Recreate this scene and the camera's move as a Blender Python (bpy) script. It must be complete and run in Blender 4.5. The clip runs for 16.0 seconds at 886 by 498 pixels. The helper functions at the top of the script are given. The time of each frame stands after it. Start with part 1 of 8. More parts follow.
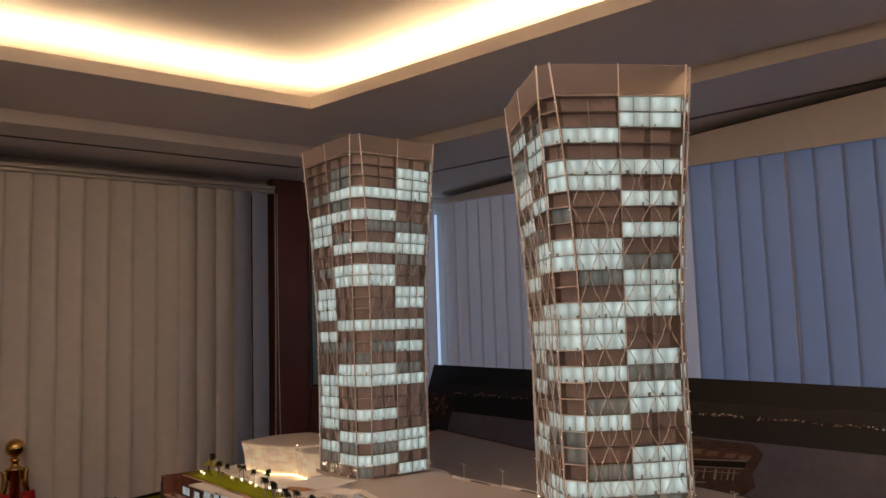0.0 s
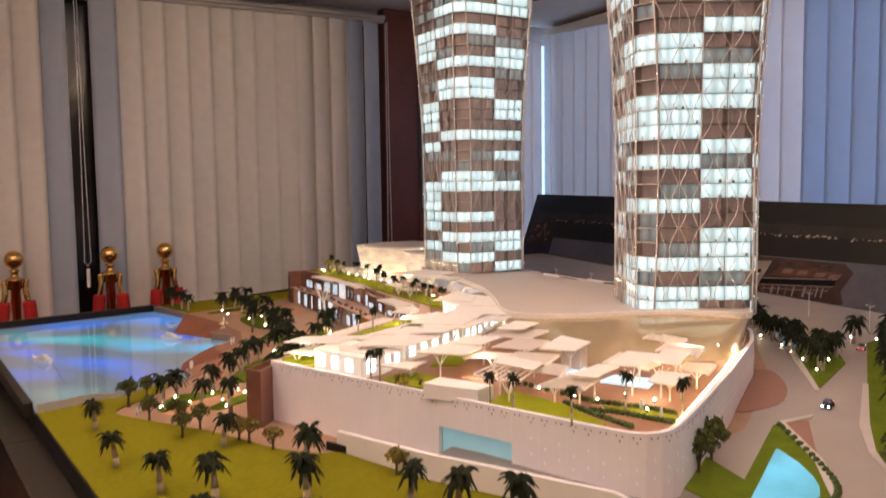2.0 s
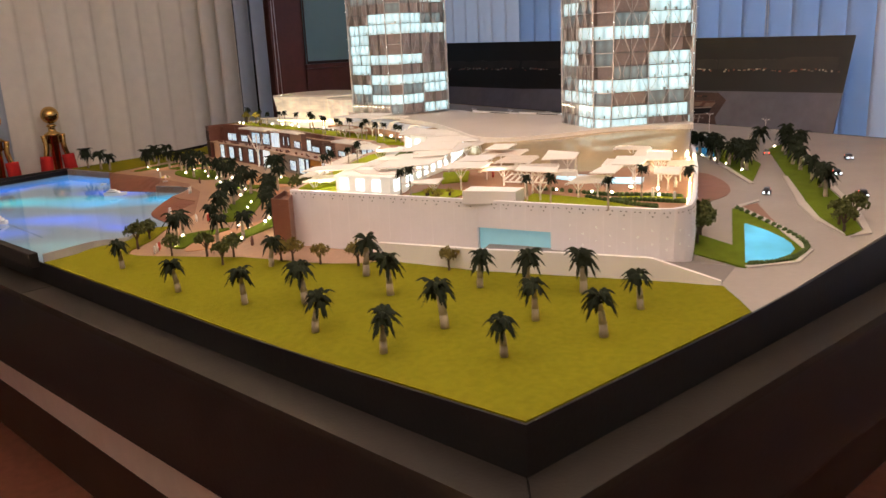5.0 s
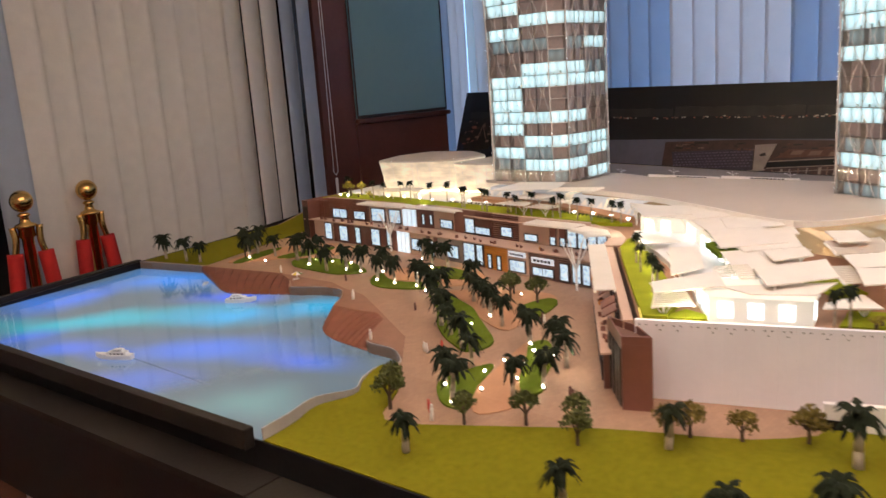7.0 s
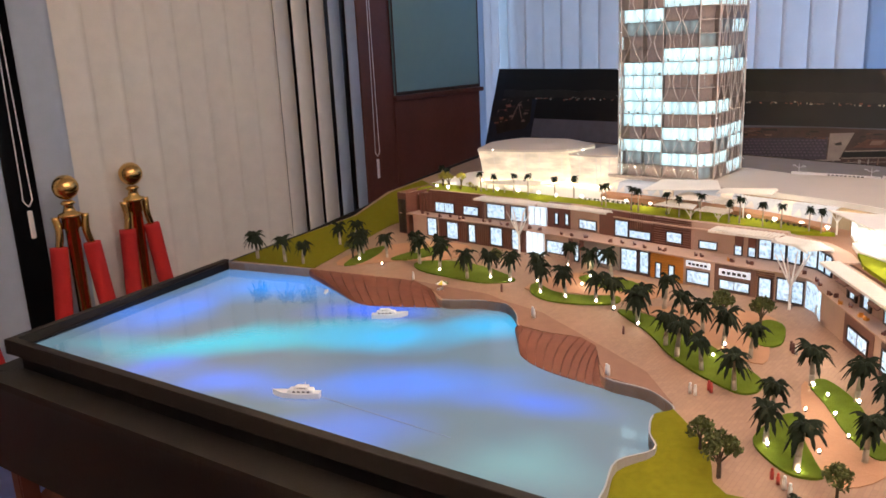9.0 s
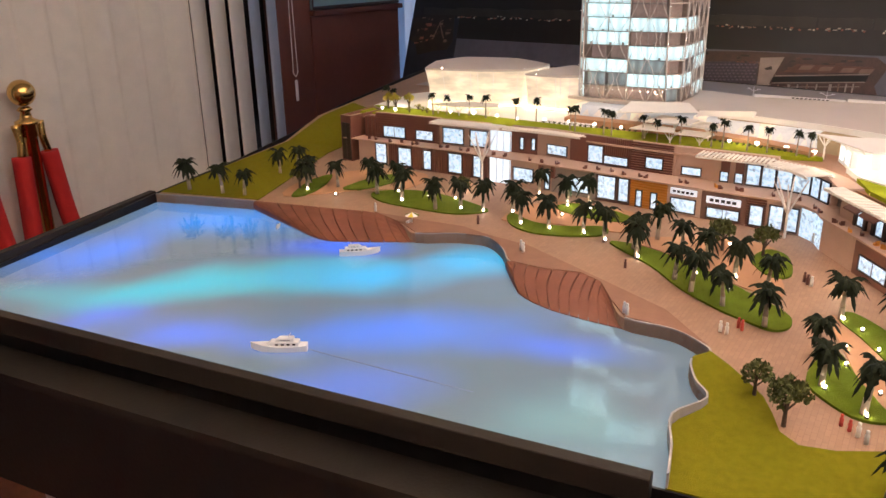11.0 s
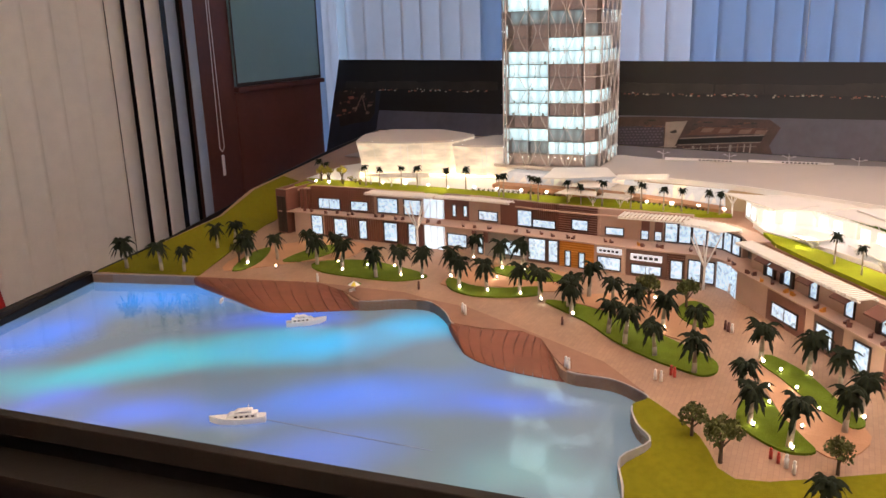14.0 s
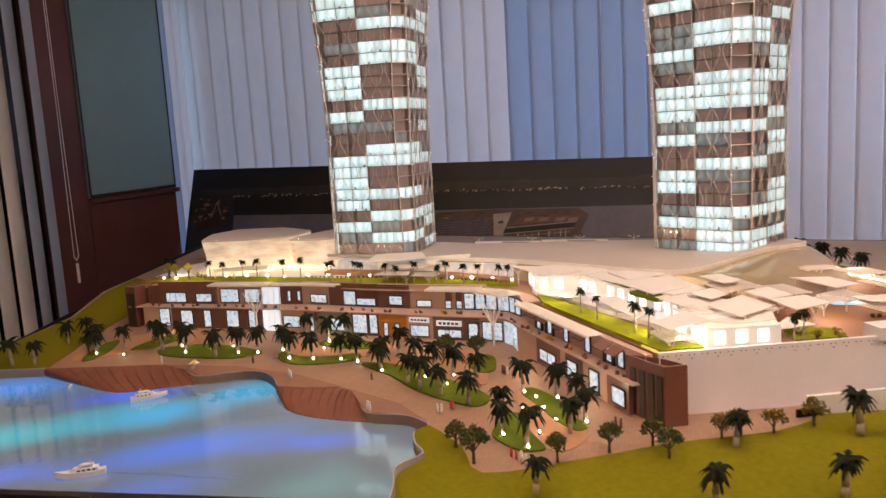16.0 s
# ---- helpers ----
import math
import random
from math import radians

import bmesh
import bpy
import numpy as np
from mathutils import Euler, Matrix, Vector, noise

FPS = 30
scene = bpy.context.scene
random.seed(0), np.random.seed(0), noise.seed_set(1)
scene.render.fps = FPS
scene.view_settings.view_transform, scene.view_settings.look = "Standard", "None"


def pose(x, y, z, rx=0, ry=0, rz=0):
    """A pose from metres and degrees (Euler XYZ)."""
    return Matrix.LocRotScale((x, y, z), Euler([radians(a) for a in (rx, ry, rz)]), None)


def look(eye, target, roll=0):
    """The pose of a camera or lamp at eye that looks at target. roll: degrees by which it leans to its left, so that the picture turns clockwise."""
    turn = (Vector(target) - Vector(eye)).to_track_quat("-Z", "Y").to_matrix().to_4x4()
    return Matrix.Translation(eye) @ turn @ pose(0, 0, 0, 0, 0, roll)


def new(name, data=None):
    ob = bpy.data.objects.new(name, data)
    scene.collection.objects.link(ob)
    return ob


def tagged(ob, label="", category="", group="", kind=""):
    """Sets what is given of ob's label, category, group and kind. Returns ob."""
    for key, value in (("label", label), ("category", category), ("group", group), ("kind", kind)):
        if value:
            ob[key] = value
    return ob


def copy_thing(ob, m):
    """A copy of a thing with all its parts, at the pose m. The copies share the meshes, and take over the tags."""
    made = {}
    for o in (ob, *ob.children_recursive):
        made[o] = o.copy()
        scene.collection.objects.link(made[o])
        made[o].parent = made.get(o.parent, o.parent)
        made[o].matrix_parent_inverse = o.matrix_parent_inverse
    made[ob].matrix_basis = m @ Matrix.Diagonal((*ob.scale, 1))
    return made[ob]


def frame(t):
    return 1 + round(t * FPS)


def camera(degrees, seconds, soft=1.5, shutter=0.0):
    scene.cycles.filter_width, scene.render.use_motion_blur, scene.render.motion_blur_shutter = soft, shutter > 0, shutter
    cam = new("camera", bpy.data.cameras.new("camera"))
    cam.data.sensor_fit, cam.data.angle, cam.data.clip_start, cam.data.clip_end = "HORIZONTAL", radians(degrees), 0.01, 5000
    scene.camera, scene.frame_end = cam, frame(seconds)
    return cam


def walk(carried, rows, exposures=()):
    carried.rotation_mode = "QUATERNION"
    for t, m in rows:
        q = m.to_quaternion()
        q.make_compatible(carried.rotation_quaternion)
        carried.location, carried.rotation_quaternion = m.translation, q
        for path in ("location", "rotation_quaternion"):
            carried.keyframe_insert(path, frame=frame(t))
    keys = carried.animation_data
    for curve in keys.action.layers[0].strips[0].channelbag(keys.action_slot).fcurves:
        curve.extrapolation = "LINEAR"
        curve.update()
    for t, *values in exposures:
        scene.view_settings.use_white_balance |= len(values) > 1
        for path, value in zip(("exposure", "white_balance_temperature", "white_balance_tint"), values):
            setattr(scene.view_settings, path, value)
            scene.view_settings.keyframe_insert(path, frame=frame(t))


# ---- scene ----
# A room with an illuminated architectural scale model on a black table.
cam = camera(58.2, 16.0, soft=1.5, shutter=0.3)
# seconds, stops, kelvin, tint
EXPO = ((0.0, -1.28, 6800, 16), (0.5, -1.12, 6600, 15), (1.0, -0.7, 6250, 14), (1.5, -0.38, 6200, 15), (2.0, -0.24, 6250, 16), (2.5, -0.4, 6200, 14), (3.0, -0.18, 6180, 14), (3.6, -0.08, 6100, 13), (6.0, -0.22, 5850, 5), (7.0, -0.18, 5700, 6), (9.0, 0.14, 5560, 7), (10.0, 0.08, 5680, 8), (12.5, 0.14, 5830, 10), (13.0, 0.1, 5800, 9), (14.5, -0.08, 5950, 11), (16.0, -0.32, 6350, 15))
PATH = [
    (0, (-0.130, -0.448, 1.462), (0.689, 0.629, 1.602), -1.8),
    (0.5, (-0.169, -0.435, 1.414), (0.677, 0.624, 1.522), -1.6),
    (1, (-0.179, -0.451, 1.370), (0.661, 0.617, 1.391), -1.5),
    (1.5, (-0.208, -0.535, 1.347), (0.514, 0.617, 1.291), -1.3),
    (2, (-0.198, -0.642, 1.311), (0.457, 0.544, 1.204), -0.8),
    (2.5, (-0.216, -0.705, 1.280), (0.383, 0.492, 1.041), -0.4),
    (3, (-0.322, -0.717, 1.288), (0.318, 0.457, 1.040), -1.1),
    (3.5, (-0.487, -0.742, 1.263), (0.279, 0.349, 0.995), -0.1),
    (3.7, (-0.520, -0.755, 1.252), (0.269, 0.316, 0.966), 0.2),
    (5.8, (-0.654, -0.260, 1.273), (0.227, 0.718, 0.931), -4.0),
    (6, (-0.677, -0.154, 1.283), (0.219, 0.827, 0.992), -4.4),
    (6.5, (-0.744, 0.109, 1.316), (0.176, 1.073, 1.044), -3.9),
    (7, (-0.746, 0.340, 1.330), (0.191, 1.284, 1.050), -4.1),
    (7.5, (-0.782, 0.526, 1.368), (0.115, 1.508, 1.085), -4.8),
    (8, (-0.892, 0.697, 1.438), (0.038, 1.639, 1.126), -5.1),
    (8.5, (-0.958, 0.805, 1.458), (0.005, 1.709, 1.132), -4.1),
    (9, (-0.930, 0.912, 1.402), (0.067, 1.774, 1.064), -2.7),
    (9.5, (-0.862, 1.045, 1.362), (0.155, 1.849, 0.951), -2.1),
    (10, (-0.868, 1.114, 1.359), (0.167, 1.869, 0.902), -1.3),
    (12.3, (-0.957, 1.175, 1.383), (0.153, 1.821, 0.937), -1.5),
    (12.5, (-0.958, 1.174, 1.384), (0.152, 1.826, 0.947), -1.6),
    (13, (-0.962, 1.170, 1.389), (0.164, 1.808, 0.972), -1.5),
    (13.5, (-0.972, 1.167, 1.391), (0.178, 1.781, 1.004), -1.6),
    (14, (-0.987, 1.169, 1.392), (0.186, 1.756, 1.032), -1.8),
    (14.5, (-1.019, 1.160, 1.387), (0.177, 1.717, 1.057), -2.4),
    (15, (-1.054, 1.105, 1.389), (0.177, 1.592, 1.079), -3.3),
    (15.5, (-1.124, 0.999, 1.407), (0.144, 1.435, 1.181), -3.6),
    (16, (-1.232, 0.909, 1.391), (0.052, 1.311, 1.193), -3.3),
]
walk(cam, [(t, look(eye, target, roll)) for t, eye, target, roll in PATH], EXPO)

# ---- world and large lights ----
world = bpy.data.worlds.new("world")
world.use_nodes = True
scene.world = world
wn = world.node_tree.nodes
wbg = wn["Background"]
sky = wn.new("ShaderNodeTexSky")
sky.sky_type = "NISHITA"
sky.sun_disc = False
sky.sun_elevation = radians(4)
sky.sun_rotation = radians(200)
world.node_tree.links.new(sky.outputs[0], wbg.inputs[0])
wbg.inputs[1].default_value = 0.1


# ---- materials ----
def material(name, colour, rough=0.6, metal=0.0, vary=0.12, scale=8.0, bump=0.0, bump_scale=60.0, emit=0.0, emit_colour=None, spec=0.5, island=0.0):
    """A principled material with colour variation at two scales and fine relief."""
    m = bpy.data.materials.new(name)
    m.use_nodes = True
    nt = m.node_tree
    p = nt.nodes["Principled BSDF"]
    p.inputs["Roughness"].default_value = rough
    p.inputs["Metallic"].default_value = metal
    p.inputs["Specular IOR Level"].default_value = spec
    rgb = tuple(colour)
    if vary > 0:
        tc = nt.nodes.new("ShaderNodeTexCoord")
        n1 = nt.nodes.new("ShaderNodeTexNoise")
        n1.inputs["Scale"].default_value = scale
        n1.inputs["Detail"].default_value = 6
        n2 = nt.nodes.new("ShaderNodeTexNoise")
        n2.inputs["Scale"].default_value = scale * 9
        n2.inputs["Detail"].default_value = 3
        mx = nt.nodes.new("ShaderNodeMath")
        mx.operation = "MULTIPLY_ADD"
        mx.inputs[1].default_value = 0.45
        ramp = nt.nodes.new("ShaderNodeMapRange")
        ramp.inputs["From Min"].default_value = 0.35
        ramp.inputs["From Max"].default_value = 1.05
        ramp.inputs["To Min"].default_value = 1 - vary
        ramp.inputs["To Max"].default_value = 1 + vary
        mul = nt.nodes.new("ShaderNodeVectorMath")
        mul.operation = "SCALE"
        mul.inputs[0].default_value = rgb
        nt.links.new(tc.outputs["Object"], n1.inputs["Vector"])
        nt.links.new(tc.outputs["Object"], n2.inputs["Vector"])
        nt.links.new(n2.outputs[0], mx.inputs[0])
        nt.links.new(n1.outputs[0], mx.inputs[2])
        nt.links.new(mx.outputs[0], ramp.inputs["Value"])
        last = ramp.outputs[0]
        if island > 0:
            geo = nt.nodes.new("ShaderNodeNewGeometry")
            r2 = nt.nodes.new("ShaderNodeMapRange")
            r2.inputs["To Min"].default_value = 1 - island
            r2.inputs["To Max"].default_value = 1 + island
            nt.links.new(geo.outputs["Random Per Island"], r2.inputs["Value"])
            mm = nt.nodes.new("ShaderNodeMath")
            mm.operation = "MULTIPLY"
            nt.links.new(last, mm.inputs[0])
            nt.links.new(r2.outputs[0], mm.inputs[1])
            last = mm.outputs[0]
        nt.links.new(last, mul.inputs["Scale"])
        nt.links.new(mul.outputs[0], p.inputs["Base Color"])
        if bump > 0:
            n3 = nt.nodes.new("ShaderNodeTexNoise")
            n3.inputs["Scale"].default_value = bump_scale
            n3.inputs["Detail"].default_value = 4
            nt.links.new(tc.outputs["Object"], n3.inputs["Vector"])
            b = nt.nodes.new("ShaderNodeBump")
            b.inputs["Strength"].default_value = bump
            b.inputs["Distance"].default_value = 0.002
            nt.links.new(n3.outputs[0], b.inputs["Height"])
            nt.links.new(b.outputs[0], p.inputs["Normal"])
    else:
        p.inputs["Base Color"].default_value = (*rgb, 1)
    if emit > 0:
        p.inputs["Emission Color"].default_value = (*(emit_colour or rgb), 1)
        p.inputs["Emission Strength"].default_value = emit
    return m


def glass(name, colour, alpha, rough=0.05):
    m = bpy.data.materials.new(name)
    m.use_nodes = True
    nt = m.node_tree
    nt.nodes.clear()
    out = nt.nodes.new("ShaderNodeOutputMaterial")
    tr = nt.nodes.new("ShaderNodeBsdfTransparent")
    tr.inputs[0].default_value = (*colour, 1)
    gl = nt.nodes.new("ShaderNodeBsdfGlossy")
    gl.inputs["Roughness"].default_value = rough
    fr = nt.nodes.new("ShaderNodeFresnel")
    fr.inputs[0].default_value = 1.45
    mx = nt.nodes.new("ShaderNodeMixShader")
    nt.links.new(fr.outputs[0], mx.inputs[0])
    nt.links.new(tr.outputs[0], mx.inputs[1])
    nt.links.new(gl.outputs[0], mx.inputs[2])
    nt.links.new(mx.outputs[0], out.inputs[0])
    return m


M_WALL = material("wall_paint", (0.55, 0.5, 0.46), 0.8, vary=0.05, scale=2)
M_CEIL = material("ceiling_paint", (0.8, 0.73, 0.68), 0.85, vary=0.04, scale=2)
def fabric(name, colour, through_colour, share):
    """Woven blind fabric that lets part of the light behind it through."""
    m = material(name, colour, 0.9, vary=0.06, scale=14, bump=0.3, bump_scale=400)
    nt = m.node_tree
    p = nt.nodes["Principled BSDF"]
    tl = nt.nodes.new("ShaderNodeBsdfTranslucent")
    tl.inputs[0].default_value = (*through_colour, 1)
    mx = nt.nodes.new("ShaderNodeMixShader")
    mx.inputs[0].default_value = share
    nt.links.new(p.outputs[0], mx.inputs[1])
    nt.links.new(tl.outputs[0], mx.inputs[2])
    nt.links.new(mx.outputs[0], nt.nodes["Material Output"].inputs[0])
    return m


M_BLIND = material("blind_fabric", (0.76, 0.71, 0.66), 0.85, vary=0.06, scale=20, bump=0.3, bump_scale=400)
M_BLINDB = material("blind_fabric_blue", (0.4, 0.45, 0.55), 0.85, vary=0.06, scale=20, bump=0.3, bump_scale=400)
M_CARPET = material("carpet", (0.16, 0.05, 0.028), 0.95, vary=0.25, scale=30, bump=0.6, bump_scale=300)
M_BLACK = material("black_lacquer", (0.007, 0.006, 0.007), 0.42, spec=0.25, vary=0.25, scale=6, bump=0.15, bump_scale=150)
M_LEDGE = material("ledge_laminate", (0.019, 0.015, 0.0125), 0.5, spec=0.16, vary=0.2, scale=5, bump=0.2, bump_scale=200)
M_DARKWOOD = material("dark_wood", (0.12, 0.035, 0.024), 0.4, vary=0.3, scale=5)
M_SCREEN = material("teal_screen", (0.20, 0.33, 0.36), 0.6, vary=0.05, scale=3)
M_GRASS = material("model_grass", (0.178, 0.165, 0.007), 0.95, spec=0.05, vary=0.16, scale=90, bump=1.0, bump_scale=900)
M_PLAZA = material("plaza_paving", (0.33, 0.195, 0.125), 0.6, vary=0.14, scale=10)


def paved(m, size, dark):
    """Fine joints of small paving stones over a material's colour."""
    nt = m.node_tree
    p = nt.nodes["Principled BSDF"]
    src = p.inputs["Base Color"].links[0].from_socket
    geo = nt.nodes.new("ShaderNodeNewGeometry")
    br = nt.nodes.new("ShaderNodeTexBrick")
    br.inputs["Scale"].default_value = 1.0
    br.inputs["Brick Width"].default_value = size * 2
    br.inputs["Row Height"].default_value = size
    br.inputs["Mortar Size"].default_value = size * 0.07
    br.inputs["Color1"].default_value = (1.06, 1.06, 1.06, 1)
    br.inputs["Color2"].default_value = (0.92, 0.92, 0.92, 1)
    br.inputs["Mortar"].default_value = (dark, dark, dark, 1)
    nt.links.new(geo.outputs["Position"], br.inputs["Vector"])
    mul = nt.nodes.new("ShaderNodeVectorMath")
    mul.operation = "MULTIPLY"
    nt.links.new(src, mul.inputs[0])
    nt.links.new(br.outputs["Color"], mul.inputs[1])
    nt.links.new(mul.outputs[0], p.inputs["Base Color"])


paved(M_PLAZA, 0.007, 0.86)
M_WHITE = material("white_acrylic", (0.86, 0.81, 0.80), 0.45, vary=0.04, scale=12)
M_ROAD = material("model_road", (0.3, 0.26, 0.24), 0.7, vary=0.08, scale=10)
M_PANEL = material("white_wall_panel", (0.9, 0.86, 0.9), 0.5, vary=0.04, scale=12)
M_BROWN = material("brown_cladding", (0.17, 0.066, 0.046), 0.35, vary=0.15, scale=20)
M_GOLD = material("polished_brass", (0.75, 0.48, 0.16), 0.18, 1.0, vary=0.05, scale=20)
M_RED = material("red_velvet", (0.45, 0.012, 0.012), 0.8, vary=0.15, scale=20)
M_LEAF = material("palm_leaf", (0.012, 0.016, 0.007), 0.8, spec=0.15, vary=0.3, scale=60)
M_TRUNK = material("palm_trunk", (0.38, 0.31, 0.24), 0.8, vary=0.2, scale=60)
# unlit rooms: a faint warm emission stands for light leaking from lit neighbours
M_ROOMGLOW = material("unlit_room_glow", (0.52, 0.37, 0.31), 0.5, vary=0.35, scale=20, emit=0.11, emit_colour=(1.0, 0.72, 0.6))
M_WATER = material("lake_panel", (0.25, 0.4, 0.5), 0.15, vary=0)
M_LAKELINE = material("dark_line", (0.16, 0.2, 0.3), 0.4, vary=0.1, scale=30)
M_COVE = material("cove_light", (1, 0.9, 0.7), 0.5, vary=0, emit=150, emit_colour=(1.0, 0.74, 0.42))

M_RAIL = material("rail_aluminium", (0.5, 0.47, 0.44), 0.4, 0.6, vary=0.05, scale=20)
M_NIGHT = material("dark_glass", (0.01, 0.01, 0.012), 0.15, vary=0)
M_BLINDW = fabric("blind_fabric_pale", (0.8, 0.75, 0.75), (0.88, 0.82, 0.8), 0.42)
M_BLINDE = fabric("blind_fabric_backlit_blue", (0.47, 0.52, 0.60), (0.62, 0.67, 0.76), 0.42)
M_DUSK = material("dusk_window", (0.1, 0.15, 0.25), 0.4, vary=0, emit=1.9, emit_colour=(0.47, 0.7, 1.0))
M_POSTER = material("poster_night", (0.008, 0.006, 0.007), 0.45, vary=0.4, scale=4)
M_POSTER_WATER = material("poster_water", (0.15, 0.14, 0.19), 0.45, vary=0.3, scale=3)
M_POSTER_DEEP = material("poster_deep_water", (0.018, 0.021, 0.040), 0.45, vary=0.3, scale=6)
M_POSTER_COAST = material("poster_coast", (0.030, 0.022, 0.021), 0.45, vary=0.5, scale=10)
M_POSTER_TOWN2 = material("poster_roofs", (0.14, 0.055, 0.035), 0.45, vary=0.6, scale=30)
M_POSTER_MESH = material("poster_tiled_front", (0.055, 0.04, 0.062), 0.45, vary=0.4, scale=20)
M_POSTER_TILE = material("poster_tiles", (0.13, 0.10, 0.15), 0.45, vary=0.4, scale=30)
M_POSTER_LAND = material("poster_land", (0.022, 0.014, 0.010), 0.45, vary=0.8, scale=14)
M_POSTER_TOWN = material("poster_town", (0.075, 0.036, 0.03), 0.45, vary=0.7, scale=16)
M_POSTER_PALE = material("poster_pale", (0.4, 0.32, 0.28), 0.45, vary=0.3, scale=20)
M_POSTER_PALE2 = material("poster_pale_brown", (0.26, 0.15, 0.11), 0.45, vary=0.3, scale=20)
M_POSTER_LIGHT = material("poster_lights", (0.7, 0.6, 0.5), 0.45, vary=0.3, scale=40)
M_POSTER_LIGHT2 = material("poster_lights_red", (0.35, 0.12, 0.08), 0.45, vary=0.3, scale=40)
M_PLACARD = material("placard_print", (0.16, 0.2, 0.5), 0.4, vary=0.25, scale=6)
M_TABLE = material("table_wood", (0.03, 0.014, 0.010), 0.3, vary=0.25, scale=6)
M_STRIP = material("white_strip", (0.75, 0.68, 0.64), 0.5, vary=0.06, scale=20)
M_TERRA = material("terracotta_path", (0.45, 0.23, 0.12), 0.75, vary=0.12, scale=14, bump=0.3, bump_scale=300)
M_BED = material("planting_grass", (0.11, 0.15, 0.012), 0.95, spec=0.05, vary=0.25, scale=30, bump=1.0, bump_scale=700)
M_ROOFGRASS = material("roof_grass", (0.26, 0.29, 0.012), 0.95, spec=0.05, vary=0.2, scale=30, bump=1.0, bump_scale=700)
M_HEDGE = material("hedge", (0.05, 0.08, 0.015), 0.9, vary=0.5, scale=120, bump=1.0, bump_scale=500)
M_QUAY = material("quay_grey", (0.36, 0.33, 0.32), 0.6, vary=0.1, scale=20)
M_DECK = material("red_timber", (0.17, 0.055, 0.03), 0.6, vary=0.2, scale=30)
M_DECKPALE = material("brown_timber", (0.24, 0.12, 0.075), 0.7, vary=0.15, scale=30)
M_PAVEBROWN = material("brown_paving", (0.24, 0.12, 0.085), 0.7, vary=0.12, scale=30)
M_KERB = material("pale_kerb", (0.45, 0.4, 0.37), 0.6, vary=0.08, scale=30)
M_RAMP = material("ramp_grey", (0.2, 0.175, 0.165), 0.6, vary=0.1, scale=20)
M_POND = material("glowing_pond", (0.1, 0.4, 0.55), 0.12, vary=0, emit=0.55, emit_colour=(0.16, 0.62, 0.9))
M_POND2 = material("canal_blue", (0.05, 0.25, 0.42), 0.12, vary=0, emit=0.25, emit_colour=(0.1, 0.5, 0.85))
M_CORE = material("mall_core", (0.2, 0.14, 0.11), 0.7, vary=0.1, scale=10)
M_DECKING = material("terrace_paving", (0.30, 0.15, 0.085), 0.7, vary=0.12, scale=16, bump=0.2, bump_scale=300)
M_PALEWALL = material("pale_plaster", (0.52, 0.35, 0.27), 0.7, vary=0.08, scale=20)
M_GREYWALL = material("grey_plaster", (0.3, 0.24, 0.21), 0.7, vary=0.1, scale=20)
M_DARKFRONT = material("dark_front", (0.15, 0.075, 0.055), 0.6, vary=0.15, scale=20)
M_ORANGE = material("orange_slats", (0.62, 0.25, 0.025), 0.55, vary=0.1, scale=20)
M_FRAME = material("dark_frame", (0.03, 0.016, 0.012), 0.5, vary=0.1, scale=20)
M_SIGN = material("sign_white", (0.7, 0.7, 0.7), 0.5, vary=0, emit=0.5, emit_colour=(0.85, 0.92, 1.0))
M_ATRIUM = material("atrium_glow", (0.8, 0.85, 0.9), 0.4, vary=0, emit=0.85, emit_colour=(0.72, 0.9, 1.0))
M_SQUARE = material("small_lights", (0.8, 0.8, 0.8), 0.5, vary=0, emit=1.1, emit_colour=(0.95, 0.95, 1.0))
M_BLUEGLASS = material("blue_glass", (0.35, 0.6, 0.66), 0.25, vary=0.08, scale=10, emit=0.25, emit_colour=(0.4, 0.85, 0.95))
M_POOL = material("pool", (0.5, 0.7, 0.8), 0.1, vary=0, emit=0.9, emit_colour=(0.6, 0.85, 1.0))
M_LED = material("led_strip", (1, 0.85, 0.5), 0.5, vary=0, emit=34.0, emit_colour=(1.0, 0.7, 0.28))
M_GLOWSTRIP = material("soft_glow_strip", (0.9, 0.8, 0.3), 0.5, vary=0, emit=0.9, emit_colour=(1.0, 0.8, 0.12))
M_CREAM = material("cream_roof", (0.56, 0.47, 0.40), 0.5, vary=0.05, scale=8)
# a faint emission puts the shell's golden glow into its material
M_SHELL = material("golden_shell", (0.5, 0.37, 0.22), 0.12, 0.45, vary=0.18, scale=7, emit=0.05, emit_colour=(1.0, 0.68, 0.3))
M_BULB = material("small_bulb", (1, 0.95, 0.85), 0.5, vary=0, emit=110, emit_colour=(1.0, 0.84, 0.56))
# emission for the sparkle dots, drawn highlights on the tower posts
M_SPARKLE = material("sparkle_dot", (1, 1, 1), 0.5, vary=0, emit=6.0, emit_colour=(1.0, 0.95, 0.88))
M_LANTERN = material("lantern_glass", (0.9, 0.88, 0.82), 0.4, vary=0, emit=5.0, emit_colour=(1.0, 0.9, 0.72))
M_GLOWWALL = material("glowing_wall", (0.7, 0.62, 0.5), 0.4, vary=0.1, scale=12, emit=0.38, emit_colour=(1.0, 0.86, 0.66))
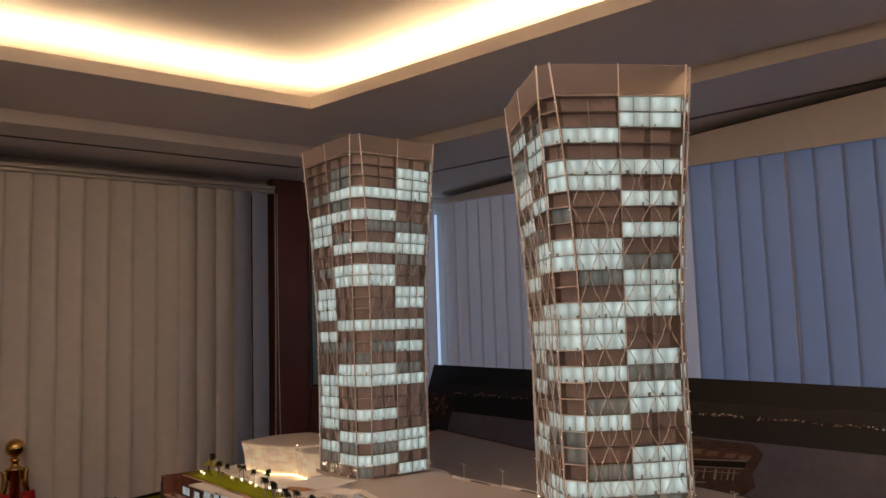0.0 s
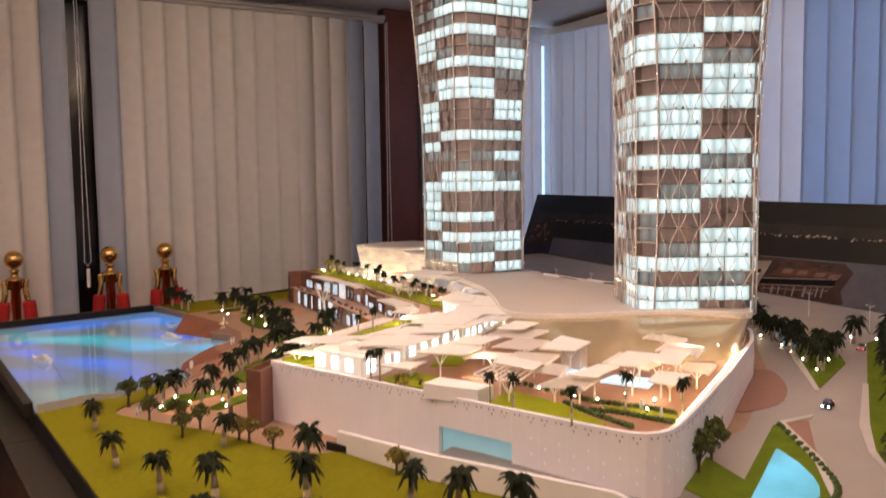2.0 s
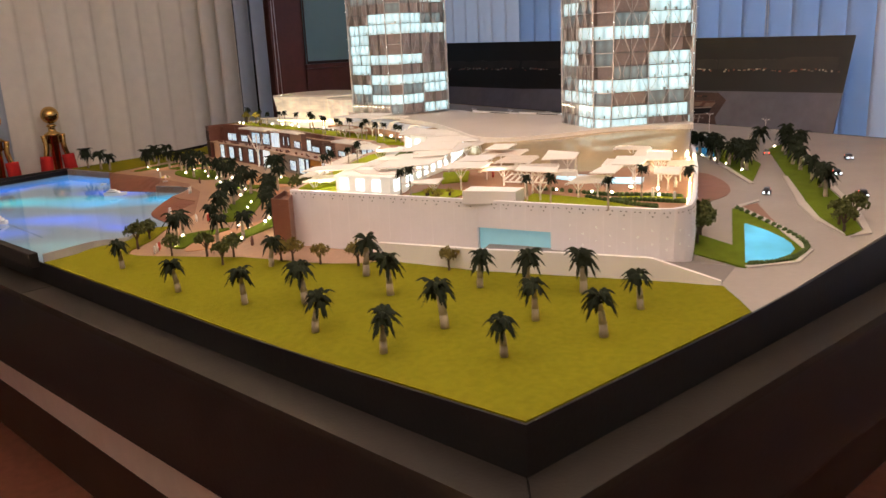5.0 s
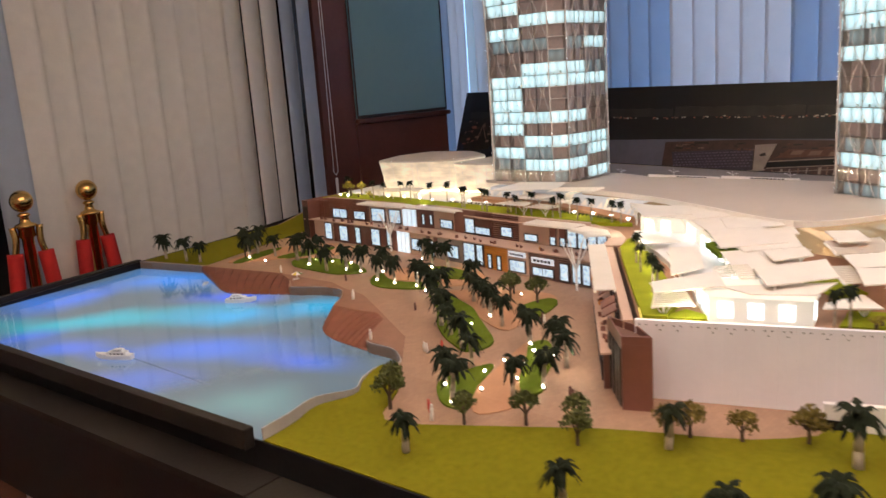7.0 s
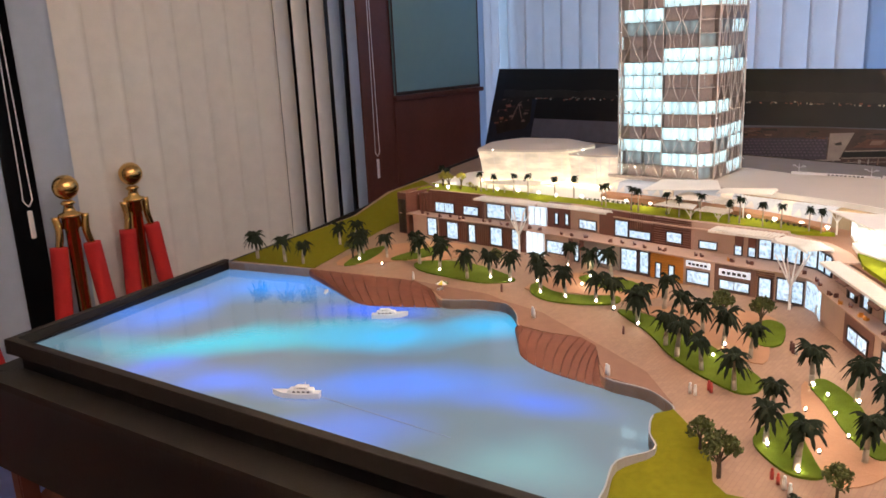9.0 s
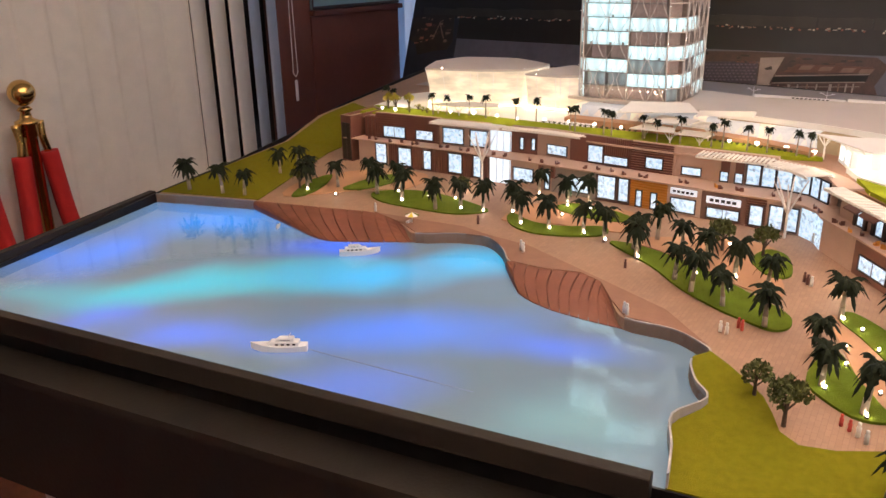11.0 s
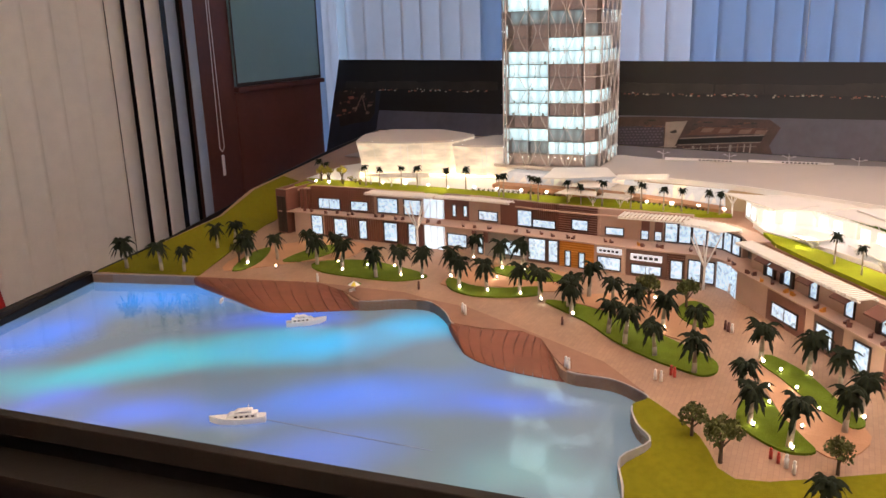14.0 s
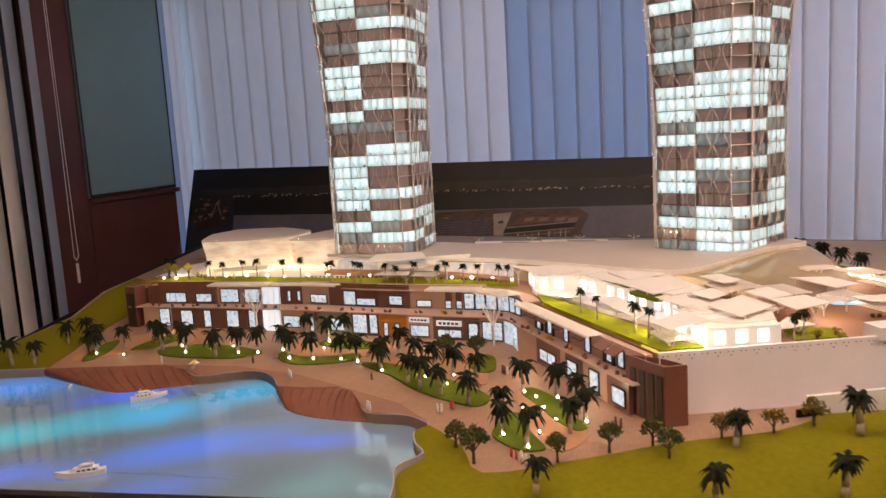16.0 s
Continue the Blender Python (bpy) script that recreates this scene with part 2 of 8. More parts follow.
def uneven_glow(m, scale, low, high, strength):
    """Noise in a surface's own emission that stands for uneven light from within."""
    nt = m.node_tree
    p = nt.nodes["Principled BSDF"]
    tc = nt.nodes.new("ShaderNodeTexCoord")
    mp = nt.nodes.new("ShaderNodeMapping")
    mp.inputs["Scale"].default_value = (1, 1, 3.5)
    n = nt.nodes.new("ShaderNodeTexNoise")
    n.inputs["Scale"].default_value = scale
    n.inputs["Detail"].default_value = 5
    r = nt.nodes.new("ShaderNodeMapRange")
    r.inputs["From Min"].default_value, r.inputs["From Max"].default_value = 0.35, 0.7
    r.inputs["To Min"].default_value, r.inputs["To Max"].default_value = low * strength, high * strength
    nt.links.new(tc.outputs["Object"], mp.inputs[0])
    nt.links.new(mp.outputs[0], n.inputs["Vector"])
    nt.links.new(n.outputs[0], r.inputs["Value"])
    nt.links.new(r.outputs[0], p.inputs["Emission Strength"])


uneven_glow(M_POND, 7, 0.55, 1.35, 0.55)
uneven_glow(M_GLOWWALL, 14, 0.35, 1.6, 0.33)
M_GALLERY = material("gallery_glass", (0.55, 0.55, 0.55), 0.2, vary=0.2, scale=30, emit=0.18, emit_colour=(0.95, 0.95, 1.0))
M_CANOPY = material("canopy_white", (0.88, 0.81, 0.74), 0.5, vary=0.05, scale=20)
# the restaurant's inner light is put into its walls, a brighter and a dimmer copy
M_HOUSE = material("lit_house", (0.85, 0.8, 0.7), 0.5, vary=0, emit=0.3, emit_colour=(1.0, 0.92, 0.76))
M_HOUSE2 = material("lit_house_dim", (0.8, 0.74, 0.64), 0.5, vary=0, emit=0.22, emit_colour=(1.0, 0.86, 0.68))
M_WARMGLASS = material("warm_window", (0.9, 0.95, 1.0), 0.3, vary=0, emit=3.0, emit_colour=(0.9, 1.0, 0.95))
M_STEEL = material("white_bars", (0.8, 0.71, 0.66), 0.25, vary=0.05, scale=30)
M_SLAB = material("floor_slab", (0.5, 0.42, 0.38), 0.45, vary=0.05, scale=30)
M_PART = material("tower_partition", (0.55, 0.46, 0.41), 0.6, vary=0.2, scale=30)
M_GLASS = glass("clear_acrylic", (0.93, 0.95, 0.95), 0.9, 0.06)
M_CROWN = glass("crown_acrylic", (0.85, 0.8, 0.77), 0.7, 0.2)
cn = M_CROWN.node_tree
haze = cn.nodes.new("ShaderNodeBsdfDiffuse")
haze.inputs[0].default_value = (0.5, 0.4, 0.35, 1)
blend = cn.nodes.new("ShaderNodeMixShader")
blend.inputs[0].default_value = 0.4
cn.links.new(cn.nodes["Mix Shader"].outputs[0], blend.inputs[1])
cn.links.new(haze.outputs[0], blend.inputs[2])
cn.links.new(blend.outputs[0], cn.nodes["Material Output"].inputs[0])
M_BOAT = material("white_boat", (0.8, 0.78, 0.76), 0.35, vary=0.03, scale=30)
M_CARDARK = material("dark_car", (0.02, 0.02, 0.025), 0.2, vary=0)
M_CARRED = material("red_white_car", (0.5, 0.45, 0.42), 0.25, vary=0)
M_HEADLAMP = material("headlamp", (1, 1, 1), 0.3, vary=0, emit=9, emit_colour=(0.8, 0.9, 1.0))
M_TAIL = material("tail_lamp", (1, 0.05, 0.03), 0.3, vary=0, emit=4, emit_colour=(1.0, 0.05, 0.03))
M_GREENLEAF = material("tree_leaf", (0.075, 0.085, 0.015), 0.8, vary=0.4, scale=80, island=0.3)
# the yellow light on the roof garden is put into this leaf colour
M_LITLEAF = material("yellow_lit_leaf", (0.30, 0.25, 0.02), 0.8, vary=0.4, scale=80, island=0.3)
M_OLIVELEAF = material("olive_leaf", (0.16, 0.12, 0.02), 0.8, vary=0.4, scale=80, island=0.3)
M_BARK = material("bark", (0.08, 0.05, 0.03), 0.85, vary=0.2, scale=60)
M_YELLOW = material("yellow_cloth", (0.75, 0.6, 0.06), 0.7, vary=0.05, scale=30)
M_FIGURE = material("white_figure", (0.75, 0.72, 0.68), 0.6, vary=0)
M_FIGURED = material("dark_figure", (0.12, 0.05, 0.04), 0.6, vary=0)
M_FIGURER = material("red_figure", (0.5, 0.06, 0.04), 0.6, vary=0)


def lit_room(name, base, strength):
    """Glowing acrylic boxes of the offices: each lamp's soft bright spot is drawn into the emission, uneven from box to
    box.
    """
    m = material(name, base, 0.5, vary=0)
    nt = m.node_tree
    p = nt.nodes["Principled BSDF"]

    def math_node(kind, a, b):
        n = nt.nodes.new("ShaderNodeMath")
        n.operation = kind
        for k, v in enumerate((a, b)):
            if isinstance(v, (int, float)):
                n.inputs[k].default_value = v
            elif v is not None:
                nt.links.new(v, n.inputs[k])
        return n.outputs[0]

    tc = nt.nodes.new("ShaderNodeTexCoord")
    sep = nt.nodes.new("ShaderNodeSeparateXYZ")
    nt.links.new(tc.outputs["UV"], sep.inputs[0])
    across = math_node("MULTIPLY", math_node("SUBTRACT", sep.outputs[0], 0.5), 1.5)
    down = math_node("SUBTRACT", sep.outputs[1], 0.66)
    far = math_node("SQRT", math_node("ADD", math_node("MULTIPLY", across, across), math_node("MULTIPLY", down, down)), 0)
    curve = nt.nodes.new("ShaderNodeValToRGB")
    e = curve.color_ramp.elements
    e[0].position, e[0].color = 0.06, (1, 1, 1, 1)
    e[1].position, e[1].color = 0.85, (0.34, 0.34, 0.34, 1)
    x = e.new(0.36)
    x.color = (0.66, 0.66, 0.66, 1)
    nt.links.new(far, curve.inputs[0])
    geo = nt.nodes.new("ShaderNodeNewGeometry")
    r2 = nt.nodes.new("ShaderNodeMapRange")
    r2.inputs["To Min"].default_value, r2.inputs["To Max"].default_value = 0.8, 1.2
    nt.links.new(geo.outputs["Random Per Island"], r2.inputs["Value"])
    both = math_node("MULTIPLY", curve.outputs[0], r2.outputs[0])
    nt.links.new(math_node("MULTIPLY", both, strength), p.inputs["Emission Strength"])
    p.inputs["Emission Color"].default_value = (0.74, 0.98, 0.97, 1)
    return m




def shop_print():
    """A lit shop window with vague goods behind the glass."""
    m = material("shop_window", (0.3, 0.32, 0.34), 0.15, vary=0)
    nt = m.node_tree
    p = nt.nodes["Principled BSDF"]
    tc = nt.nodes.new("ShaderNodeTexCoord")
    v = nt.nodes.new("ShaderNodeTexVoronoi")
    v.distance = "CHEBYCHEV"
    v.inputs["Scale"].default_value = 150
    n = nt.nodes.new("ShaderNodeTexNoise")
    n.inputs["Scale"].default_value = 130
    r = nt.nodes.new("ShaderNodeValToRGB")
    e = r.color_ramp.elements
    e[0].position, e[0].color = 0.40, (0.16, 0.20, 0.24, 1)
    e[1].position, e[1].color = 0.84, (0.80, 0.94, 1.0, 1)
    x = e.new(0.58)
    x.color = (0.44, 0.58, 0.68, 1)
    ad = nt.nodes.new("ShaderNodeMath")
    ad.operation = "MULTIPLY_ADD"
    ad.inputs[1].default_value = 0.45
    nt.links.new(tc.outputs["Object"], v.inputs["Vector"])
    nt.links.new(tc.outputs["Object"], n.inputs["Vector"])
    nt.links.new(v.outputs["Color"], ad.inputs[0])
    nt.links.new(n.outputs[0], ad.inputs[2])
    nt.links.new(ad.outputs[0], r.inputs[0])
    nt.links.new(r.outputs[0], p.inputs["Emission Color"])
    p.inputs["Emission Strength"].default_value = 0.85
    return m


M_SHOP = shop_print()
M_OFFICE = lit_room("lit_office", (0.7, 0.75, 0.73), 1.5)
M_FAINT = lit_room("faintly_lit_office", (0.42, 0.36, 0.31), 0.3)


def lake_glow():
    """Acrylic water: the light of coloured lamps below is put into its emission as soft cyan, blue and violet patches
    on a grey-blue base.
    """
    m = bpy.data.materials["lake_panel"]
    nt = m.node_tree
    p = nt.nodes["Principled BSDF"]
    geo = nt.nodes.new("ShaderNodeNewGeometry")
    warp = nt.nodes.new("ShaderNodeTexNoise")
    warp.inputs["Scale"].default_value = 3.2
    sub = nt.nodes.new("ShaderNodeVectorMath")
    sub.operation = "MULTIPLY_ADD"
    sub.inputs[1].default_value = (0.22, 0.22, 0)
    nt.links.new(geo.outputs["Position"], warp.inputs["Vector"])
    nt.links.new(warp.outputs["Color"], sub.inputs[0])
    nt.links.new(geo.outputs["Position"], sub.inputs[2])
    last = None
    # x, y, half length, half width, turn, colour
    lamps = LAKE_GLOWS
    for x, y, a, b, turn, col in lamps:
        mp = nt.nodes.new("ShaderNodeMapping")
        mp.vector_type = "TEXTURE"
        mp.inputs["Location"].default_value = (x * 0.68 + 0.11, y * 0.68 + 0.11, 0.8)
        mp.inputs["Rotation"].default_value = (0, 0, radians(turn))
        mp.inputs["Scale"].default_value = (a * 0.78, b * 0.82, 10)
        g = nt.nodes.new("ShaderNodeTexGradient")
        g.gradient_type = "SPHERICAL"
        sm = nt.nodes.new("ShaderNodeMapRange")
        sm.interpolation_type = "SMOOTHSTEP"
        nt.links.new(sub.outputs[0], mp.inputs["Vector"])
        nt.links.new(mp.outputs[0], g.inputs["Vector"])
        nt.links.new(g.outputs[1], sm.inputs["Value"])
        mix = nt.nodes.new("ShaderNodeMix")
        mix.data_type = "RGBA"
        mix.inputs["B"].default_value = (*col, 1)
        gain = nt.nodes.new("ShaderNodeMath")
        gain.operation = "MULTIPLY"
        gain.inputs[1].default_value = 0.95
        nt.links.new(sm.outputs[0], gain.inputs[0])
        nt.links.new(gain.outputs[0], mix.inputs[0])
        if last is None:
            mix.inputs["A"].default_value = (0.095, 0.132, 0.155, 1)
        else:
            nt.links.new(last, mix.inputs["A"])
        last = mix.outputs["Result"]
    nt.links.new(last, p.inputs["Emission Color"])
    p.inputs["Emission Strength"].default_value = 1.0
    p.inputs["Base Color"].default_value = (0.10, 0.115, 0.12, 1)
    wave = nt.nodes.new("ShaderNodeTexNoise")
    wave.inputs["Scale"].default_value = 120
    wave.inputs["Detail"].default_value = 2
    bp = nt.nodes.new("ShaderNodeBump")
    bp.inputs["Strength"].default_value = 0.3
    bp.inputs["Distance"].default_value = 0.00035
    nt.links.new(geo.outputs["Position"], wave.inputs["Vector"])
    nt.links.new(wave.outputs[0], bp.inputs["Height"])
    nt.links.new(bp.outputs[0], p.inputs["Normal"])
    p.inputs["Roughness"].default_value = 0.02
    p.inputs["IOR"].default_value = 2.05


# pools of lamplight drawn into the lake's emission
LAKE_GLOWS = (
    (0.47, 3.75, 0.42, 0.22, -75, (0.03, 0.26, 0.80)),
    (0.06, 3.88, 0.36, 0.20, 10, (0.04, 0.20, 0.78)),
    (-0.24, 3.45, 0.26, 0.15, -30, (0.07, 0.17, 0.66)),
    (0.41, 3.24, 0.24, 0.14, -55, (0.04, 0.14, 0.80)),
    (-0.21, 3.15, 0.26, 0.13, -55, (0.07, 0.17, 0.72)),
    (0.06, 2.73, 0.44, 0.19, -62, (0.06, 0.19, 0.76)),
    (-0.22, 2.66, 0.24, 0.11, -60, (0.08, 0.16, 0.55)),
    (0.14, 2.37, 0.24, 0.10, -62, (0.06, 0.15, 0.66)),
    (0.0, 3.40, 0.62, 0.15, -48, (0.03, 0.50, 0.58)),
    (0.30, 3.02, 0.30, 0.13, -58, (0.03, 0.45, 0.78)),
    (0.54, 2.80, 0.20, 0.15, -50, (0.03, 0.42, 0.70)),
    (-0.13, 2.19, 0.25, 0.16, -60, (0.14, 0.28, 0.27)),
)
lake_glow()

# ---- mesh helpers: the plan is drawn in units of 0.68 m, and turned into metres where a mesh or a place is made ----
K = 0.68
G = 1.22  # the model's ground level, in plan units over the floor


def mesh_of(name, bm, mat):
    bmesh.ops.scale(bm, vec=(K, K, K), verts=bm.verts)
    me = bpy.data.meshes.new(name)
    bm.to_mesh(me)
    bm.free()
    for x in mat if isinstance(mat, (list, tuple)) else [mat]:
        me.materials.append(x)
    return me


def part(name, bm, mat, parent=None, label=""):
    ob = new(name, mesh_of(name, bm, mat))
    if parent is not None:
        ob.parent = parent
    if label:
        ob["label"] = label
    return ob


def thing(name, bm, mat, label, category, group="", kind=""):
    return tagged(part(name, bm, mat), label, category, group, kind)


def empty(name, at, label, category, group="", kind=""):
    ob = new(name)
    ob.empty_display_size = 0.02
    ob.location = Vector(at) * K
    return tagged(ob, label, category, group, kind)


def spot(x, y, z, turn=0.0, lean=0.0):
    """A pose at a place of the plan."""
    return pose(x * K, y * K, z * K, lean, 0, turn)


def area(name, at, aim, sx, sy, watts, colour):
    d = bpy.data.lights.new(name, "AREA")
    d.shape, d.size, d.size_y, d.energy, d.color = "RECTANGLE", sx * K, sy * K, watts, colour
    ob = new(name, d)
    ob.matrix_world = look(Vector(at) * K, Vector(aim) * K)
    return ob


def bulb(name, at, watts, colour, radius=0.01):
    d = bpy.data.lights.new(name, "POINT")
    d.energy, d.color, d.shadow_soft_size = watts, colour, radius
    ob = new(name, d)
    ob.location = Vector(at) * K
    return ob


def box(bm, x0, y0, z0, x1, y1, z1, m=None, mi=0):
    v = [bm.verts.new((x, y, z)) for z in (z0, z1) for x, y in ((x0, y0), (x1, y0), (x1, y1), (x0, y1))]
    if m is not None:
        for q in v:
            q.co = m @ q.co
    for f in ((3, 2, 1, 0), (4, 5, 6, 7), (0, 1, 5, 4), (1, 2, 6, 5), (2, 3, 7, 6), (3, 0, 4, 7)):
        bm.faces.new([v[i] for i in f]).material_index = mi
    return v


def bevelled(bm, width, segments=2):
    bmesh.ops.bevel(bm, geom=list(bm.edges), offset=width, segments=segments, affect="EDGES", clamp_overlap=True)


def prism(bm, pts, z0, z1, mi=0):
    """A prism on an outline that runs counter-clockwise."""
    a = [bm.verts.new((x, y, z0)) for x, y in pts]
    b = [bm.verts.new((x, y, z1)) for x, y in pts]
    n = len(pts)
    for i in range(n):
        bm.faces.new((a[i], a[(i + 1) % n], b[(i + 1) % n], b[i])).material_index = mi
    bm.faces.new(b).material_index = mi
    bm.faces.new(a[::-1]).material_index = mi


def ccw(pts):
    s = sum(p[0] * q[1] - q[0] * p[1] for p, q in zip(pts, pts[1:] + pts[:1]))
    return pts if s > 0 else pts[::-1]


def rise(x, y=0.0):
    """How much the model's ground rises towards the roads on its far side and falls towards the near edge of the lawn."""
    def ramp(v):
        return min(max(v, 0), 1)
    x0 = 0.85 + 0.57 * ramp((y - 1.0) / 0.5)
    return ramp((x - x0) / (1.76 - x0)) * 0.06 + ramp((x - 1.76) / 1.3) * 0.03 - 0.03 * ramp((0.2 - x) / 0.3) * ramp(y / 0.6)


def draped(bm, pts, low, high):
    """A slab on the model's ground, from low to high over it."""
    prism(bm, ccw(list(pts)), low, high)
    for cut, way in ((-0.1, (1, 0, 0)), (0.05, (1, 0, 0)), (0.2, (1, 0, 0)), (0.3, (0, 1, 0)), (0.6, (0, 1, 0)), (0.85, (1, 0, 0)), (1.42, (1, 0, 0)), (1.76, (1, 0, 0)), (1.0, (0, 1, 0)), (1.5, (0, 1, 0))):
        bmesh.ops.bisect_plane(bm, geom=list(bm.verts) + list(bm.edges) + list(bm.faces), plane_co=(cut if way[0] else 0, cut if way[1] else 0, 0), plane_no=way)
    bmesh.ops.triangulate(bm, faces=[f for f in bm.faces if len(f.verts) > 4])
    for v in bm.verts:
        v.co.z += G + rise(v.co.x, v.co.y)


def rod(bm, a, b, r0, r1=None, n=8, mi=0):
    a, b = Vector(a), Vector(b)
    r1 = r0 if r1 is None else r1
    q = (b - a).to_track_quat("Z", "Y").to_matrix()
    ra = [bm.verts.new(a + q @ Vector((r0 * math.cos(k * math.tau / n), r0 * math.sin(k * math.tau / n), 0))) for k in range(n)]
    rb = [bm.verts.new(b + q @ Vector((r1 * math.cos(k * math.tau / n), r1 * math.sin(k * math.tau / n), 0))) for k in range(n)]
    for k in range(n):
        f = bm.faces.new((ra[k], ra[(k + 1) % n], rb[(k + 1) % n], rb[k]))
        f.material_index, f.smooth = mi, n > 6
    bm.faces.new(ra[::-1]).material_index = mi
    bm.faces.new(rb).material_index = mi


def tube(bm, pts, r, n=12):
    """A smooth bent tube through the given points."""
    pts = [Vector(p) for p in pts]
    rings = []
    for i, p in enumerate(pts):
        d = (pts[min(i + 1, len(pts) - 1)] - pts[max(i - 1, 0)]).normalized()
        u = d.cross(Vector((0.31, 0.93, 0.17))).normalized()
        w = d.cross(u)
        rings.append([bm.verts.new(p + (u * math.cos(k * math.tau / n) + w * math.sin(k * math.tau / n)) * r) for k in range(n)])
    for a, b in zip(rings, rings[1:]):
        for k in range(n):
            bm.faces.new((a[k], a[(k + 1) % n], b[(k + 1) % n], b[k])).smooth = True
    bm.faces.new(rings[0][::-1])
    bm.faces.new(rings[-1])
    bmesh.ops.recalc_face_normals(bm, faces=bm.faces)


def lathe(bm, prof, at=(0, 0, 0), n=20, mi=0):
    """A turned shape from (radius, height) pairs."""
    rings = []
    for r, z in prof:
        rings.append([bm.verts.new((at[0] + max(r, 1e-4) * math.cos(k * math.tau / n), at[1] + max(r, 1e-4) * math.sin(k * math.tau / n), at[2] + z)) for k in range(n)])
    for p, q in zip(rings, rings[1:]):
        for k in range(n):
            f = bm.faces.new((p[k], p[(k + 1) % n], q[(k + 1) % n], q[k]))
            f.material_index, f.smooth = mi, True
    bm.faces.new(rings[0][::-1]).material_index = mi
    bm.faces.new(rings[-1]).material_index = mi


def smooth_line(pts, steps=6, closed=False):
    """A Catmull-Rom line through the given points."""
    n = len(pts)
    out = []
    for i in range(n if closed else n - 1):
        p = [Vector(pts[(i + k) % n]) if closed else Vector(pts[min(max(i + k, 0), n - 1)]) for k in (-1, 0, 1, 2)]
        for s in range(steps):
            t = s / steps
            out.append(0.5 * (2 * p[1] + (p[2] - p[0]) * t + (2 * p[0] - 5 * p[1] + 4 * p[2] - p[3]) * t * t + (3 * p[1] - p[0] - 3 * p[2] + p[3]) * t ** 3))
    if not closed:
        out.append(Vector(pts[-1]))
    return [tuple(v) for v in out]


class Line:
    """A line of the plan, walked by its length, with its outward side on the right of the walk."""

    def __init__(self, *pts):
        self.pts = [Vector(p) for p in pts]

    def at(self, s):
        for a, b in zip(self.pts, self.pts[1:]):
            d = (b - a).length
            if s <= d or b is self.pts[-1]:
                return a + (b - a) * (s / d)
            s -= d

    def side(self, s0, s1, out=0.0):
        a, b = self.at(s0), self.at(s1)
        d = (b - a).normalized()
        n = Vector((d.y, -d.x))
        return a + n * out, b + n * out, n

    def panel(self, bm, s0, s1, z0, z1, out0=-0.012, out1=0.0, mi=0):
        """A slab on the line's vertical plane."""
        a, b, n = self.side(s0, s1)
        q = [a + n * out1, b + n * out1, b + n * out0, a + n * out0]
        prism(bm, ccw([tuple(v) for v in q]), G + z0, G + z1, mi)

# ---- lamps ----
# Added warm lamp for ceiling bounce, and the dusk light through the east windows.
area("ceiling_fill", (-0.4, 0.5, G + 2.57), (-0.4, 0.5, 0), 4.2, 4.2, 68, (1.0, 0.77, 0.62))
area("dusk_light", (4.76, 1.5, G + 0.9), (0, 1.5, G + 0.6), 5.0, 2.0, 10, (0.5, 0.66, 1.0))
# Unseen warm lamps added to brighten the roof lawn, the restaurant and the shell.
for x, y, z, w in ((1.46, 2.3, 0.235, 0.10), (1.47, 2.75, 0.24, 0.10), (1.48, 3.2, 0.24, 0.10), (1.47, 3.65, 0.24, 0.12), (0.47, 1.33, 0.215, 0.16), (0.62, 1.47, 0.222, 0.14), (0.82, 1.62, 0.222, 0.13), (1.02, 1.78, 0.222, 0.14), (1.21, 1.98, 0.225, 0.12), (0.86, 0.93, 0.222, 0.2), (1.12, 0.52, 0.222, 0.16), (1.45, 0.74, 0.215, 0.16), (1.70, 0.757, 0.192, 0.12), (1.58, 0.688, 0.19, 0.10), (1.56, 3.80, 0.215, 0.12), (1.62, 3.45, 0.22, 0.045), (1.65, 3.12, 0.22, 0.04)):
    bulb("model_lamp", (x, y, G + z), w, (1.0, 0.82, 0.55), 0.008)
# Unseen fill lamps for the ground lights' glow on the shop fronts.
for x, y in ((1.10, 3.55), (1.08, 3.15), (1.04, 2.72), (0.98, 2.32), (0.72, 1.86), (0.45, 1.62)):
    bulb("promenade_fill", (x, y, G + 0.05), 0.085, (1.0, 0.8, 0.52), 0.006)

# ---- the room ----
ROOM_W, ROOM_S, WALL_N, WALL_E = -4.2, -4.2, 5.75, 7.0
SOFFIT, BULK, TOP = G + 2.38, G + 2.293, G + 2.60


def east(y, x):
    """The east side of the room runs out of square: x is its place at y = 4."""
    return x - 0.215 * (y - 4.0)


def wall(name, x0, y0, x1, y1, label, mat=None):
    bm = bmesh.new()
    box(bm, x0, y0, 0, x1, y1, TOP + 0.1)
    return thing(name, bm, mat or M_WALL, label, "wall", kind="structure")


bm = bmesh.new()
box(bm, ROOM_W - 0.2, ROOM_S - 0.2, -0.15, WALL_E + 0.2, WALL_N + 0.2, 0)
thing("floor", bm, M_CARPET, "red-brown carpet floor of the show room", "floor", kind="structure")
wall("wall_north", ROOM_W, WALL_N, WALL_E + 0.2, WALL_N + 0.2, "plain wall behind the cream vertical blinds")
wall("wall_east", 4.85, ROOM_S, 5.05, WALL_N, "plain wall behind the blue-grey vertical blinds")
wall("wall_south", ROOM_W - 0.2, ROOM_S - 0.2, WALL_E + 0.2, ROOM_S, "plain warm grey wall of the show room")
wall("wall_west", ROOM_W - 0.2, ROOM_S, ROOM_W, WALL_N + 0.2, "plain warm grey wall of the show room")

